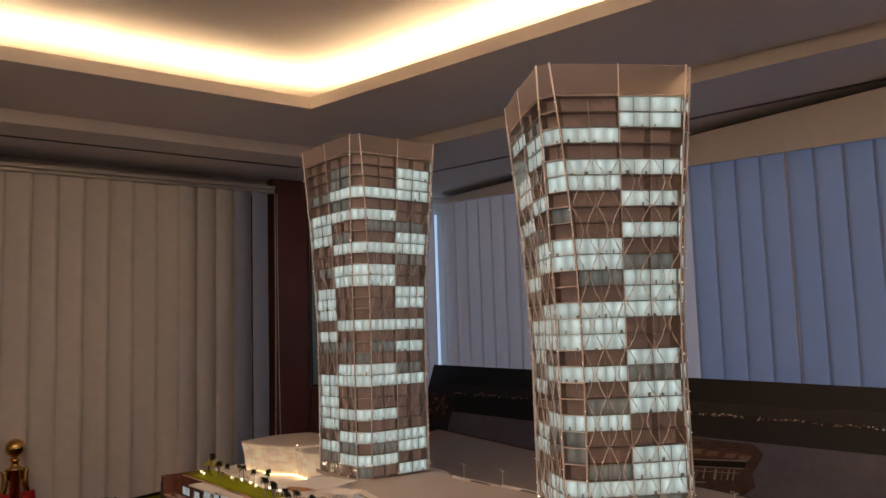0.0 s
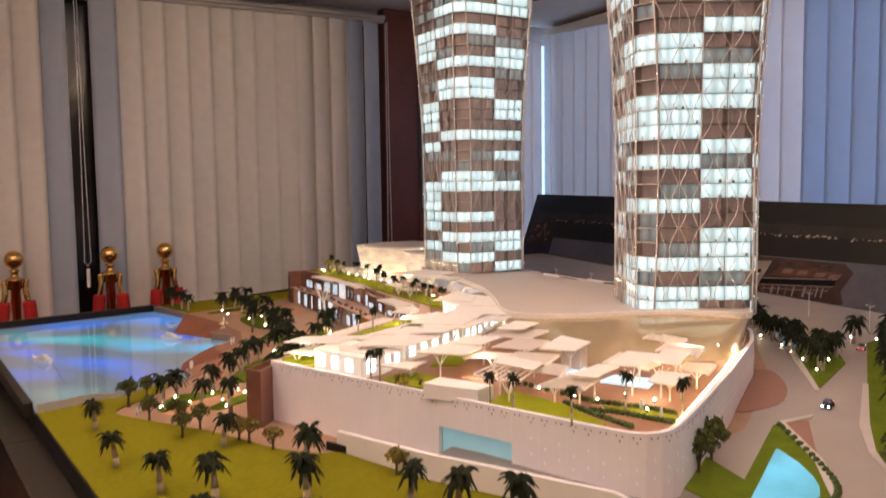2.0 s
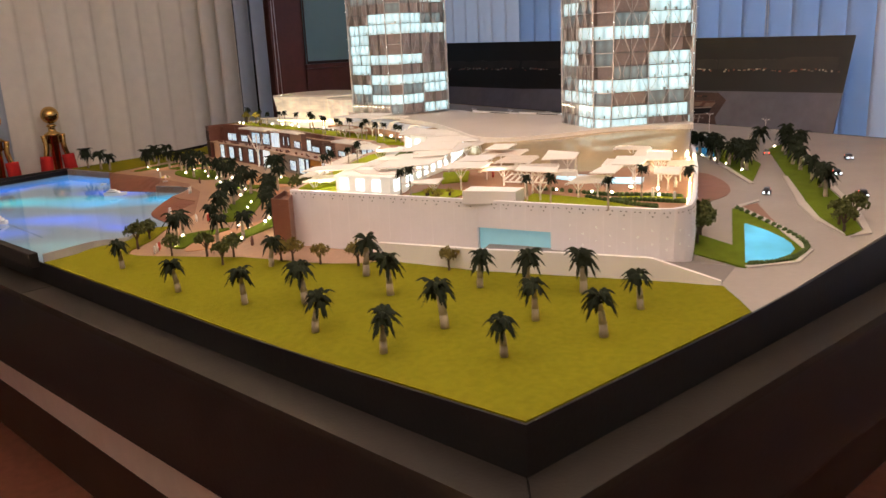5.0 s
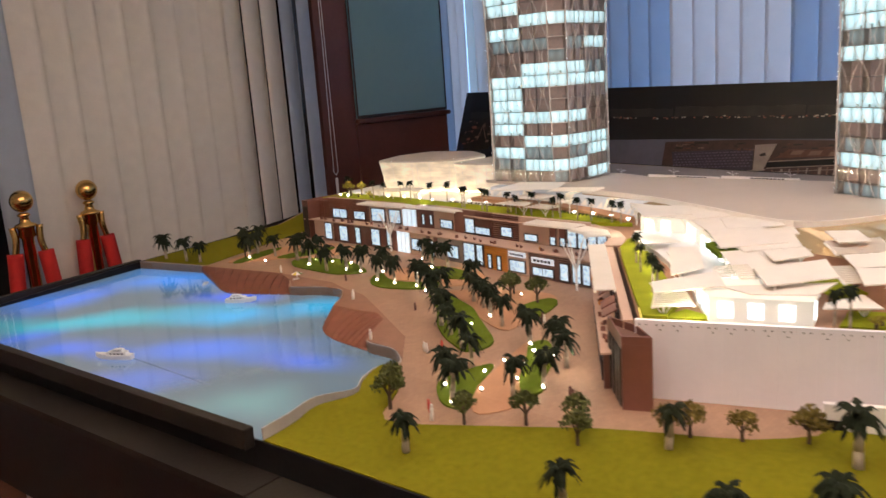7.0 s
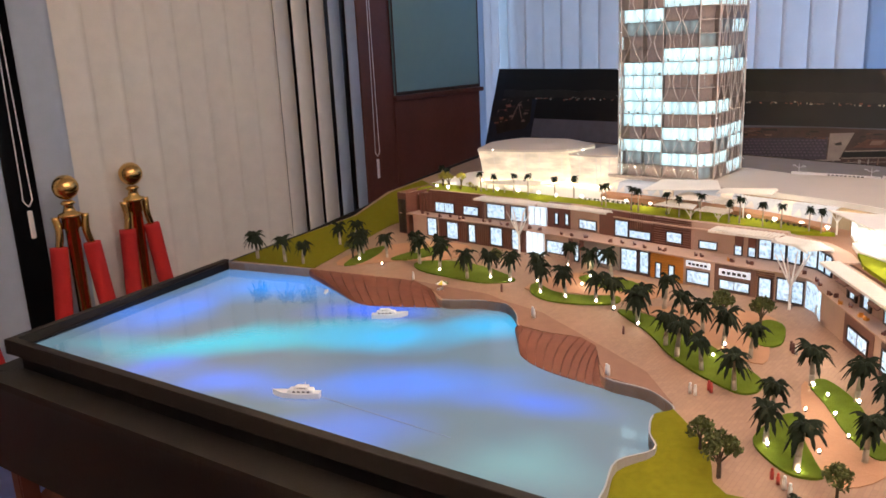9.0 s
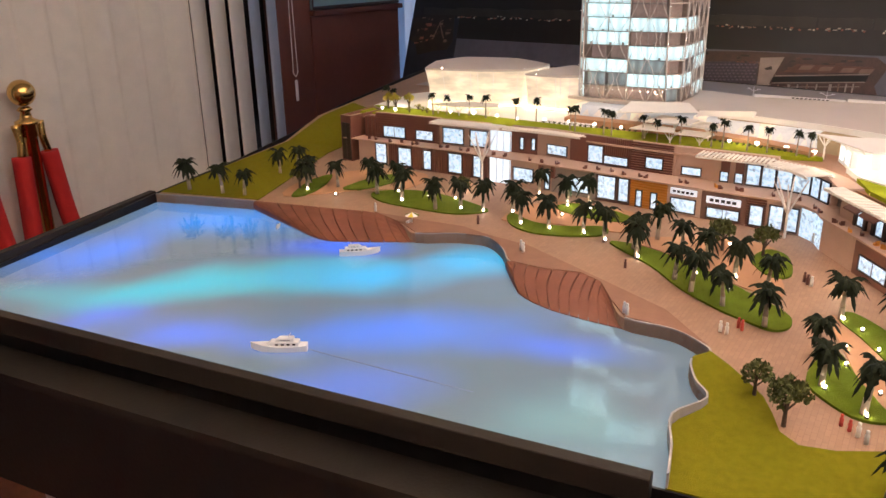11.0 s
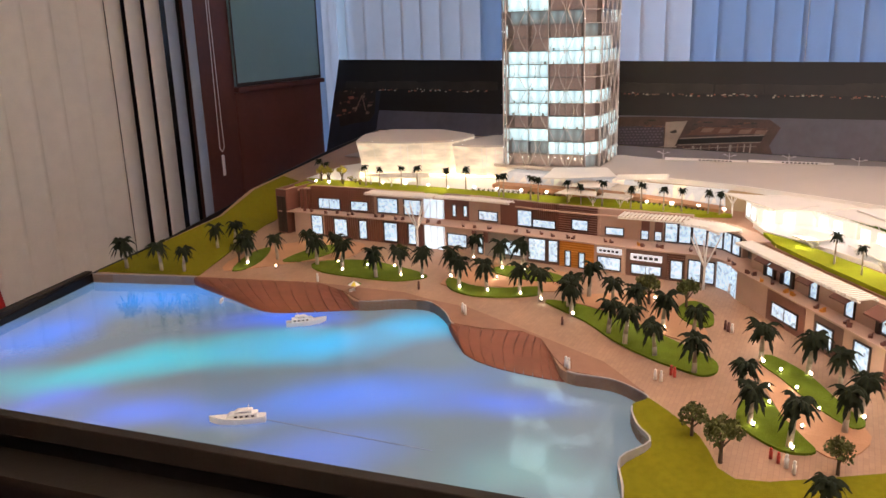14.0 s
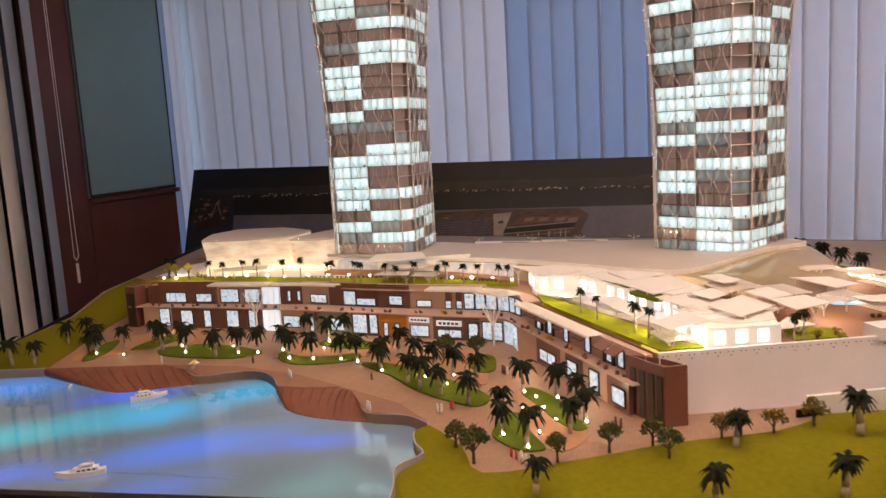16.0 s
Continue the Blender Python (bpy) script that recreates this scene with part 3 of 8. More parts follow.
# The ceiling: a raised middle field, a soffit round it, and a lower bulkhead along the walls.
bm = bmesh.new()
box(bm, ROOM_W, ROOM_S, TOP, WALL_E, WALL_N, TOP + 0.1)
COVE_N, COVE_S, COVE_W, COVE_AT = 3.82, -2.4, -2.6, 2.14
for pts in ([(ROOM_W, COVE_N), (WALL_E, COVE_N), (WALL_E, WALL_N), (ROOM_W, WALL_N)], [(east(COVE_S, COVE_AT), COVE_S), (WALL_E, COVE_S), (WALL_E, COVE_N), (east(COVE_N, COVE_AT), COVE_N)], [(ROOM_W, ROOM_S), (WALL_E, ROOM_S), (WALL_E, COVE_S), (ROOM_W, COVE_S)], [(ROOM_W, COVE_S), (COVE_W, COVE_S), (COVE_W, COVE_N), (ROOM_W, COVE_N)]):
    prism(bm, pts, SOFFIT, SOFFIT + 0.05)
# upstands that hide the light strips
prism(bm, [(COVE_W, COVE_N), (east(COVE_N, COVE_AT), COVE_N), (east(COVE_N, COVE_AT) + 0.02, COVE_N + 0.02), (COVE_W, COVE_N + 0.02)], SOFFIT + 0.0505, SOFFIT + 0.075)
prism(bm, [(east(COVE_S, COVE_AT), COVE_S), (east(COVE_S, COVE_AT) + 0.02, COVE_S), (east(COVE_N, COVE_AT) + 0.02, COVE_N), (east(COVE_N, COVE_AT), COVE_N)], SOFFIT + 0.0505, SOFFIT + 0.075)
prism(bm, [(ROOM_W, 4.75), (WALL_E, 4.75), (WALL_E, WALL_N), (ROOM_W, WALL_N)], BULK, SOFFIT - 0.001)
prism(bm, [(east(ROOM_S, 3.21), ROOM_S), (WALL_E, ROOM_S), (WALL_E, 4.75), (east(4.75, 3.21), 4.75)], BULK, SOFFIT - 0.001)
thing("ceiling", bm, M_CEIL, "painted suspended ceiling with a raised field and a stepped bulkhead", "ceiling", kind="structure")

# Light strips lying in the cove.
def cove_strip(pts):
    bm = bmesh.new()
    prism(bm, ccw(pts), SOFFIT + 0.055, SOFFIT + 0.068)
    return thing("cove_light_strip", bm, M_COVE, "warm white light strip lying in the ceiling cove", "light strip", "cove light strips")


ce = east(COVE_N, COVE_AT)
cove_strip([(COVE_W, COVE_N + 0.06), (ce + 0.1, COVE_N + 0.06), (ce + 0.1, COVE_N + 0.09), (COVE_W, COVE_N + 0.09)])
cove_strip([(east(COVE_S, COVE_AT) + 0.06, COVE_S), (east(COVE_S, COVE_AT) + 0.09, COVE_S), (ce + 0.09, COVE_N + 0.055), (ce + 0.06, COVE_N + 0.055)])

# Unseen strips added on the other two sides to brighten the ceiling.
cove_strip([(COVE_W - 0.09, COVE_S), (COVE_W - 0.06, COVE_S), (COVE_W - 0.06, COVE_N), (COVE_W - 0.09, COVE_N)])
cove_strip([(COVE_W, COVE_S - 0.09), (east(COVE_S, COVE_AT), COVE_S - 0.09), (east(COVE_S, COVE_AT), COVE_S - 0.06), (COVE_W, COVE_S - 0.06)])

# Slot diffusers in the bulkhead.
def slot(x0, y0, x1, y1):
    """A pair of dark slots in a flush frame."""
    e = empty("air_slot", ((x0 + x1) / 2, (y0 + y1) / 2, BULK), "long black linear air slot in the bulkhead", "air slot", "air slots")
    along = x1 - x0 > y1 - y0
    for k in (0, 1):
        bm = bmesh.new()
        o = -0.022 + k * 0.026
        if along:
            box(bm, (x0 - x1) / 2, o, -0.004, (x1 - x0) / 2, o + 0.014, 0.012)
        else:
            box(bm, o, (y0 - y1) / 2, -0.004, o + 0.014, (y1 - y0) / 2, 0.012)
        part("slot_opening", bm, M_BLACK, e)
    bm = bmesh.new()
    if along:
        box(bm, (x0 - x1) / 2, -0.03, -0.002, (x1 - x0) / 2, 0.03, 0.01)
    else:
        box(bm, -0.03, (y0 - y1) / 2, -0.002, 0.03, (y1 - y0) / 2, 0.01)
    part("slot_frame", bm, M_CEIL, e)


slot(-1.5, 5.08, 2.75, 5.14)
slot(4.17, 1.0, 4.23, 4.9)
bpy.data.objects["air_slot.001"].rotation_euler[2] = math.atan(0.215)
# Round ceiling speaker and a small downlight over the corner.
bm = bmesh.new()
lathe(bm, [(0.001, 0.0), (0.10, 0.0), (0.11, 0.004), (0.11, 0.012)], (2.75, 4.35, SOFFIT - 0.012), 28)
thing("ceiling_speaker", bm, M_CEIL, "round flush ceiling speaker painted like the soffit", "speaker")
bm = bmesh.new()
lathe(bm, [(0.001, 0.004), (0.03, 0.0), (0.05, 0.002), (0.05, 0.012)], (1.75, 4.98, BULK - 0.012), 20)
thing("downlight", bm, M_CEIL, "small unlit round downlight in the bulkhead", "downlight")


# Vertical blinds: a head rail and hanging slats, each slat a part.
def blinds(name, label, start, along, face, slats, z0, z1, rail=True):
    """slats: (position along the wall, width, turn in degrees, material, gap at foot)"""
    e = empty(name, (*start, z1), label, "vertical blind", "vertical blinds")
    ax, fa = Vector((*along, 0)), Vector((*face, 0))
    for s, w, turn, mat in slats:
        bm = bmesh.new()
        n = 6
        ca, sa = math.cos(radians(turn)), math.sin(radians(turn))
        rows = []
        for side in (0, 1):
            for z in (z0 - z1, 0):
                row = []
                for k in range(n + 1):
                    u = (k / n - 0.5) * w
                    bow = 0.012 * (1 - (2 * k / n - 1) ** 2) + side * 0.0018
                    p = ax * (s + u * ca - bow * sa) + fa * (u * sa + bow * ca)
                    row.append(bm.verts.new((p.x, p.y, z)))
                rows.append(row)
        for k in range(n):
            for a, b in ((0, 1), (3, 2)):
                bm.faces.new((rows[a][k], rows[a][k + 1], rows[b][k + 1], rows[b][k])).smooth = True
        for k in (0, n):
            bm.faces.new((rows[0][k], rows[1][k], rows[3][k], rows[2][k]))
        part("slat", bm, mat, e)
    if rail:
        lo, hi = min(s[0] for s in slats) - 0.1, max(s[0] for s in slats) + 0.12
        bm = bmesh.new()
        m = Matrix((ax, fa, (0, 0, 1))).transposed().to_4x4()
        box(bm, lo, -0.03, 0.003, hi, 0.03, 0.03, m)
        box(bm, lo, -0.045, 0.031, hi, 0.05, 0.06, m)
        bevelled(bm, 0.004, 1)
        part("head_rail", bm, M_RAIL, e, "slim aluminium head rail")
    return e


rng = random.Random(5)
slats = []
s = -3.9
while s < 2.68:
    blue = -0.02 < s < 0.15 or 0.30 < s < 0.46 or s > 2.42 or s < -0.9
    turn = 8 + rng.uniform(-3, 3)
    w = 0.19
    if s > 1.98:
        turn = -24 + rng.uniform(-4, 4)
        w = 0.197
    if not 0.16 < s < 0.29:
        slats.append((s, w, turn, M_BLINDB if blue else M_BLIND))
    s += 0.173 if s < 1.95 else 0.15
blinds("cream_blind", "cream vertical blind with a few bluish slats, some turned open", (0, 5.5), (1, 0), (0, -1), slats, 0.12, G + 2.13)
# Dark glass behind the blinds.
bm = bmesh.new()
box(bm, -3.8, 5.70, 0.15, 2.72, 5.745, G + 2.14)
thing("window_1", bm, M_NIGHT, "dark window glass behind the cream blinds", "window", kind="structure")


def cord(name, at, z0, z1, label):
    e = empty(name, at, label, "cord", "blind cords")
    for k in (-0.009, 0.009):
        bm = bmesh.new()
        pts = smooth_line([(k, 0, z1), (k * 1.2, 0.0, (z0 + z1) / 2), (k * 2.2, 0, z0 + 0.12), (k * 2.6, 0, z0 + 0.04), (0, 0, z0)], 4)
        tube(bm, pts, 0.0028, 5)
        part("cord_strand", bm, M_WHITE, e)
    bm = bmesh.new()
    box(bm, -0.012, -0.006, z0 - 0.16, 0.012, 0.006, z0 - 0.02)
    bevelled(bm, 0.004, 1)
    part("cord_weight", bm, M_WHITE, e)


cord("blind_cord", (0.24, 5.42, 0), G + 0.16, G + 2.13, "white looped blind cord with its weight")
cord("blind_cord", (2.70, 5.44, 0), G + 0.08, G + 2.13, "white looped blind cord with its weight")

# Dark wood panelling with a teal screen in the corner.
e = empty("wood_panelling", (2.76, 5.66, 0), "dark red-brown wood wall panelling with a projecting ledge", "panelling")
for x0, x1, z0, z1, y in ((0.0, 0.33, 0.0, BULK, 0.0), (0.34, 1.40, 0.0, G + 0.44, 0.0), (0.34, 1.40, G + 0.482, BULK, 0.03)):
    bm = bmesh.new()
    box(bm, x0, y - 0.04, z0, x1, 0.085, z1)
    bevelled(bm, 0.004, 1)
    part("wood_panel", bm, M_DARKWOOD, e)
bm = bmesh.new()
box(bm, 0.33, -0.075, G + 0.443, 1.42, 0.08, G + 0.479)
bevelled(bm, 0.006, 2)
part("ledge", bm, M_DARKWOOD, e)
e = empty("wall_screen", (3.62, 5.63, G + 0.485), "flat teal-grey screen standing on a wooden ledge", "screen")
bm = bmesh.new()
box(bm, -0.52, -0.028, 0, 0.515, 0, 1.62)
bevelled(bm, 0.004, 1)
part("screen_panel", bm, M_SCREEN, e)
bm = bmesh.new()
box(bm, -0.525, -0.034, -0.002, 0.52, -0.0285, 0.022)
bevelled(bm, 0.002, 1)
part("bottom_bar", bm, M_FRAME, e, "dark bottom bar")
for x in (-0.525, 0.508):
    bm = bmesh.new()
    box(bm, x, -0.033, 0.0225, x + 0.012, -0.0285, 1.62)
    part("side_frame", bm, M_FRAME, e)

# Blue-grey blinds of the east windows, under a pale pelmet.
slats = []
s = -3.9
rng = random.Random(9)
while s < 5.62:
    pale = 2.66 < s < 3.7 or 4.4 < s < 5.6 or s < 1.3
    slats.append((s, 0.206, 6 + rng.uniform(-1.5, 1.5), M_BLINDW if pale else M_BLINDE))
    s += 0.181
blinds("blue_blind", "blue-grey vertical blind with paler slats, backlit by dusk", (4.60, 0), (0, 1), (-1, 0), slats, 0.12, G + 2.2, False)
bm = bmesh.new()
v = box(bm, 4.525, ROOM_S, G + 2.03, 4.555, 5.65, G + 2.24)
for q in v[:4]:
    q.co.z += 0.055 * (q.co.y - 2.7)
box(bm, 4.556, ROOM_S, G + 2.225, 4.85, 5.65, G + 2.24)
thing("pelmet", bm, M_CEIL, "pale painted pelmet board over the blue blinds", "pelmet", kind="structure")
bm = bmesh.new()
box(bm, 4.79, -3.6, 0.5, 4.845, 5.5, G + 2.2)
thing("window_2", bm, M_DUSK, "window with blue dusk light behind the blinds", "window", kind="structure")
slats = [(4.22 + 0.11 * k, 0.13, 10, M_BLINDE if k == 0 else M_BLINDW) for k in range(3)]
blinds("corner_blind", "narrow pale blue vertical blind in the room corner", (0, 5.66), (1, 0), (0, -1), slats, 0.12, G + 2.13, False)
# Unseen glowing pane added to brighten the corner blind from behind.
bm = bmesh.new()
box(bm, 4.19, 5.705, 0.5, 4.58, 5.745, G + 2.1)
thing("corner_glow_pane", bm, M_DUSK, "unseen narrow dusk window added behind the corner blind", "window", kind="structure")
cord("blind_cord", (4.53, 1.96, 0), G + 0.3, G + 2.1, "white looped blind cord with its weight")


# Printed night view on a leaning board behind the model.
PA, PB = Vector((4.40, 5.58)), Vector((4.36, 1.29))
PDIR = (PB - PA).normalized()
PN = Vector((PDIR.y, -PDIR.x))
LEAN = 0.36


def on_board(u, v, out=0.0):
    """A place on the board: u along its top from the far end, v down from its top edge."""
    p = PA + PDIR * u + PN * (v * LEAN + out)
    return (p.x, p.y, G + 0.615 - 0.0156 * u - v)


def board_patch(name, quad, mat, parent, out=0.004, label=""):
    bm = bmesh.new()
    f = [bm.verts.new(on_board(u, v, out)) for u, v in quad]
    b = [bm.verts.new(on_board(u, v, out - 0.003)) for u, v in quad]
    n = len(quad)
    bm.faces.new(f)
    bm.faces.new(b[::-1])
    for i in range(n):
        bm.faces.new((f[i], b[i], b[(i + 1) % n], f[(i + 1) % n]))
    bmesh.ops.recalc_face_normals(bm, faces=bm.faces)
    return part(name, bm, mat, parent, label)


PLEN = (PB - PA).length
poster = empty("night_view_board", (0, 0, 0), "large printed night aerial view on a leaning board", "display board")
board_patch("board", [(0, 0), (PLEN, 0), (PLEN, 0.9), (0, 0.9)], M_POSTER, poster, 0.0)
# the far coast under the night sky, with its line of lights
rng = random.Random(3)
for k in range(26):
    u = 0.1 + k * (PLEN - 0.2) / 26
    v = 0.18 - 0.011 * u + rng.uniform(-0.008, 0.008)
    w = (PLEN - 0.2) / 26 * rng.uniform(0.8, 1.5)
    board_patch("printed_hill", [(u, v), (u + w * 0.5, v - rng.uniform(0.0, 0.007)), (u + w, v + 0.002), (u + w, 0.230 - 0.006 * u), (u, 0.231 - 0.006 * u)], M_POSTER_COAST, poster, 0.003 + 0.0001 * (k % 3))
for k in range(170):
    u = rng.uniform(0.35, PLEN - 0.05)
    v = 0.234 - 0.006 * u + rng.gauss(0, 0.0045)
    w, h = rng.uniform(0.005, 0.02), rng.uniform(0.003, 0.012)
    board_patch("printed_light", [(u, v), (u + w, v), (u + w, v + h), (u, v + h)], (M_POSTER_LIGHT, M_POSTER_LIGHT2, M_POSTER_PALE2)[k % 3], poster, 0.006)
# water at the far end with the lit island, then the pale sheet of water, then the grey bay
board_patch("printed_water", [(0, 0.265), (0.451, 0.244), (0.457, 0.9), (0, 0.9)], M_POSTER_DEEP, poster, 0.0035)
board_patch("printed_bay", [(0.46, 0.398), (1.538, 0.394), (2.451, 0.371), (PLEN, 0.343), (PLEN, 0.9), (0.46, 0.9)], M_POSTER_WATER, poster, 0.004)
board_patch("printed_island", [(0.009, 0.265), (0.185, 0.228), (0.407, 0.223), (0.426, 0.424), (0.382, 0.485), (0.259, 0.503), (0.109, 0.541), (0.074, 0.456), (0.011, 0.424)], M_POSTER_LAND, poster, 0.008)
for k in range(34):
    u, v = rng.uniform(0.06, 0.37), rng.uniform(0.245, 0.45)
    w, h = rng.uniform(0.01, 0.05), rng.uniform(0.004, 0.02)
    board_patch("printed_house", [(u, v), (u + w, v - 0.004), (u + w, v + h - 0.004), (u, v + h)], rng.choice((M_POSTER_TOWN, M_POSTER_TOWN, M_POSTER_LIGHT2, M_POSTER_PALE2)), poster, 0.0095)
for a, b in (((0.277, 0.286), (0.231, 0.413)), ((0.277, 0.286), (0.333, 0.403)), ((0.249, 0.36), (0.314, 0.35)), ((0.305, 0.265), (0.277, 0.286))):
    board_patch("printed_mast", [a, (a[0] + 0.009, a[1]), (b[0] + 0.009, b[1]), b], M_POSTER_PALE2, poster, 0.011)
# the harbour town: brown roofs, a tiled front, a white front and decks on columns
board_patch("printed_town", [(2.11, 0.397), (2.727, 0.37), (3.456, 0.366), (3.527, 0.414), (3.468, 0.529), (3.503, 0.598), (3.333, 0.736), (2.11, 0.897)], M_POSTER_TOWN, poster, 0.008)
for k in range(90):
    row = rng.randrange(6)
    u, v = rng.uniform(2.14, 3.38), 0.39 + 0.02 * row + rng.uniform(0, 0.006)
    w = rng.uniform(0.015, 0.08)
    if u > 2.9 or row < 3:
        board_patch("printed_house", [(u, v), (u + w, v - 0.003), (u + w, v + rng.uniform(0.004, 0.011)), (u, v + 0.009)], rng.choice((M_POSTER_PALE2, M_POSTER_LAND, M_POSTER_LAND, M_POSTER_TOWN2, M_POSTER_TOWN2)), poster, 0.0095)
board_patch("printed_tiled_front", [(2.174, 0.466), (2.777, 0.428), (2.788, 0.566), (2.218, 0.615)], M_POSTER_MESH, poster, 0.0095)
for r in range(6):
    for k in range(22):
        u = 2.2 + 0.026 * k + 0.013 * (r % 2)
        v = 0.478 + 0.019 * r - 0.062 * (u - 2.2)
        board_patch("printed_tile", [(u, v), (u + 0.015, v - 0.001), (u + 0.015, v + 0.008), (u, v + 0.008)], M_POSTER_TILE, poster, 0.011)
board_patch("printed_facade", [(2.785, 0.405), (2.931, 0.393), (2.882, 0.514), (2.865, 0.56), (2.794, 0.568)], M_POSTER_PALE, poster, 0.011)
board_patch("printed_bird", [(2.821, 0.466), (2.86, 0.451), (2.871, 0.471), (2.833, 0.477)], M_POSTER_LAND, poster, 0.0125)
board_patch("printed_upper_deck", [(3.014, 0.428), (3.444, 0.421), (3.438, 0.454), (2.937, 0.483)], M_POSTER_TOWN2, poster, 0.011)
for u in (3.04, 3.155, 3.28, 3.38):
    board_patch("printed_storey", [(u, 0.436), (u + 0.075, 0.431), (u + 0.055, 0.458), (u - 0.015, 0.463)], M_POSTER_PALE2, poster, 0.0125)
board_patch("printed_deck", [(2.882, 0.515), (3.429, 0.469), (3.418, 0.505), (2.881, 0.546)], M_BLACK, poster, 0.0125)


def printed_line(a, b, w, name="printed_rail", mat=None):
    board_patch(name, [(a[0], a[1]), (b[0], b[1]), (b[0], b[1] + w), (a[0], a[1] + w)], mat or M_POSTER_PALE, poster, 0.014)


printed_line((2.893, 0.506), (3.432, 0.46), 0.005)
printed_line((2.882, 0.55), (3.415, 0.506), 0.004)
printed_line((2.174, 0.624), (2.877, 0.559), 0.007)
printed_line((2.174, 0.713), (3.168, 0.615), 0.005)
printed_line((2.893, 0.575), (3.388, 0.535), 0.003)
for k, u in enumerate((2.22, 2.31, 2.39, 2.42, 2.51, 2.545, 2.64, 2.77, 2.83, 2.92, 2.98, 3.035, 3.09, 3.145, 3.22, 3.27, 3.312, 3.35)):
    v = 0.625 - 0.088 * (u - 2.17)
    h = 0.085 if u < 3.06 else 0.06
    board_patch("printed_column", [(u, v), (u + (0.016 if k % 4 == 2 else 0.008), v), (u + (0.014 if k % 4 == 2 else 0.006), v + h), (u - 0.002, v + h)], M_POSTER_PALE if k % 3 else M_POSTER_PALE2, poster, 0.0155)


# Rope stanchions by the window.
def stanchion(x, y, turn):
    e = empty("rope_stanchion", (x, y, 0), "polished brass rope stanchion with a ball top and red ropes", "stanchion", "rope stanchions")
    e.rotation_euler[2] = radians(turn)
    H = G + 0.245
    bm = bmesh.new()
    lathe(bm, [(0.001, 0), (0.21, 0.0), (0.215, 0.02), (0.19, 0.05), (0.09, 0.075), (0.04, 0.10), (0.033, 0.12)], n=32)
    part("base", bm, M_GOLD, e)
    bm = bmesh.new()
    lathe(bm, [(0.033, 0.11), (0.033, H - 0.21), (0.045, H - 0.20), (0.045, H - 0.15), (0.056, H - 0.145), (0.056, H - 0.132), (0.03, H - 0.12), (0.022, H - 0.09), (0.036, H - 0.078), (0.022, H - 0.064)], n=24)
    part("post", bm, M_GOLD, e)
    bm = bmesh.new()
    lathe(bm, [(0.062 * math.sin(a), H - 0.062 * math.cos(a)) for a in [math.pi * k / 14 for k in range(15)]], n=28)
    part("ball", bm, M_GOLD, e)
    for side in (-1, 1):
        bm = bmesh.new()
        pts = smooth_line([(0.07 * side, 0, H - 0.14), (0.062 * side, -0.01, H - 0.22), (0.078 * side, -0.015, H - 0.30)], 4)
        tube(bm, pts, 0.019, 10)
        part("rope_hook", bm, M_GOLD, e)
        bm = bmesh.new()
        pts = smooth_line([(0.078 * side, -0.015, H - 0.29), (0.10 * side, -0.03, H - 0.55), (0.13 * side, -0.05, H - 0.85), (0.10 * side, -0.02, H - 1.05)], 6)
        tube(bm, pts, 0.043, 14)
        part("velvet_rope", bm, M_RED, e, "thick red velvet rope hanging straight down")


stanchion(-0.24, 5.25, 5)
stanchion(0.375, 5.29, -12)
stanchion(0.78, 5.40, 8)
stanchion(-1.25, 4.75, 20)
# A loose rope hanging in a loop, and a folded printed placard on the floor.
bm = bmesh.new()
tube(bm, smooth_line([(-1.0, 4.95, 1.15), (-0.75, 5.0, 1.0), (-0.632, 5.0, 0.854), (-0.544, 5.0, 0.708), (-0.475, 5.0, 0.541), (-0.52, 5.0, 0.414), (-0.68, 5.0, 0.33), (-0.85, 5.0, 0.32), (-1.0, 4.95, 0.42), (-1.15, 4.85, 0.8), (-1.2, 4.8, 1.15)], 6), 0.043, 14)
thing("velvet_rope", bm, M_RED, "red velvet rope hanging in a loose loop", "rope")
e = empty("printed_placard", (-0.2, 5.2, 0), "blue and red printed placard propped up on the floor", "placard")
bm = bmesh.new()
v = [bm.verts.new(p) for p in ((-0.28, 0.0, 0.01), (0.02, -0.12, 0.005), (0.30, -0.02, 0.10), (0.03, 0.05, 0.24), (0.0, 0.08, 0.42), (-0.22, 0.10, 0.40))]
bm.faces.new(v)
bmesh.ops.solidify(bm, geom=list(bm.faces), thickness=0.008)
part("placard_sheet", bm, M_PLACARD, e, "glossy blue sheet")
bm = bmesh.new()
v = [bm.verts.new(p) for p in ((-0.08, 0.07, 0.41), (0.04, 0.03, 0.26), (0.06, 0.06, 0.44), (-0.06, 0.10, 0.50))]
bm.faces.new(v)
bmesh.ops.solidify(bm, geom=list(bm.faces), thickness=0.008)
part("placard_corner", bm, M_RED, e, "red corner")

# The table with a white edge, and the black base of the model on it.
W0, W1 = Vector((0.0, 0.0)), Vector((-0.44, 3.93))
BASE = [(0.0, 0.0), (3.02, -0.02), (4.0, 4.98), (-0.44, 3.93)]


def grown(pts, d):
    """The outline moved outward by d."""
    n = len(pts)
    out = []
    for i in range(n):
        p, a, b = Vector(pts[i]), Vector(pts[i - 1]), Vector(pts[(i + 1) % n])
        u, v = (p - a).normalized(), (b - p).normalized()
        nu, nv = Vector((u.y, -u.x)), Vector((v.y, -v.x))
        m = (nu + nv).normalized()
        out.append(tuple(p + m * (d / max(m.dot(nu), 0.3))))
    return out


def ring(bm, inner, outer, z0, z1, side):
    """One side of a frame between two outlines."""
    a, b = grown(BASE, inner), grown(BASE, outer)
    j = (side + 1) % 4
    prism(bm, ccw([a[side], a[j], b[j], b[side]]), z0, z1)


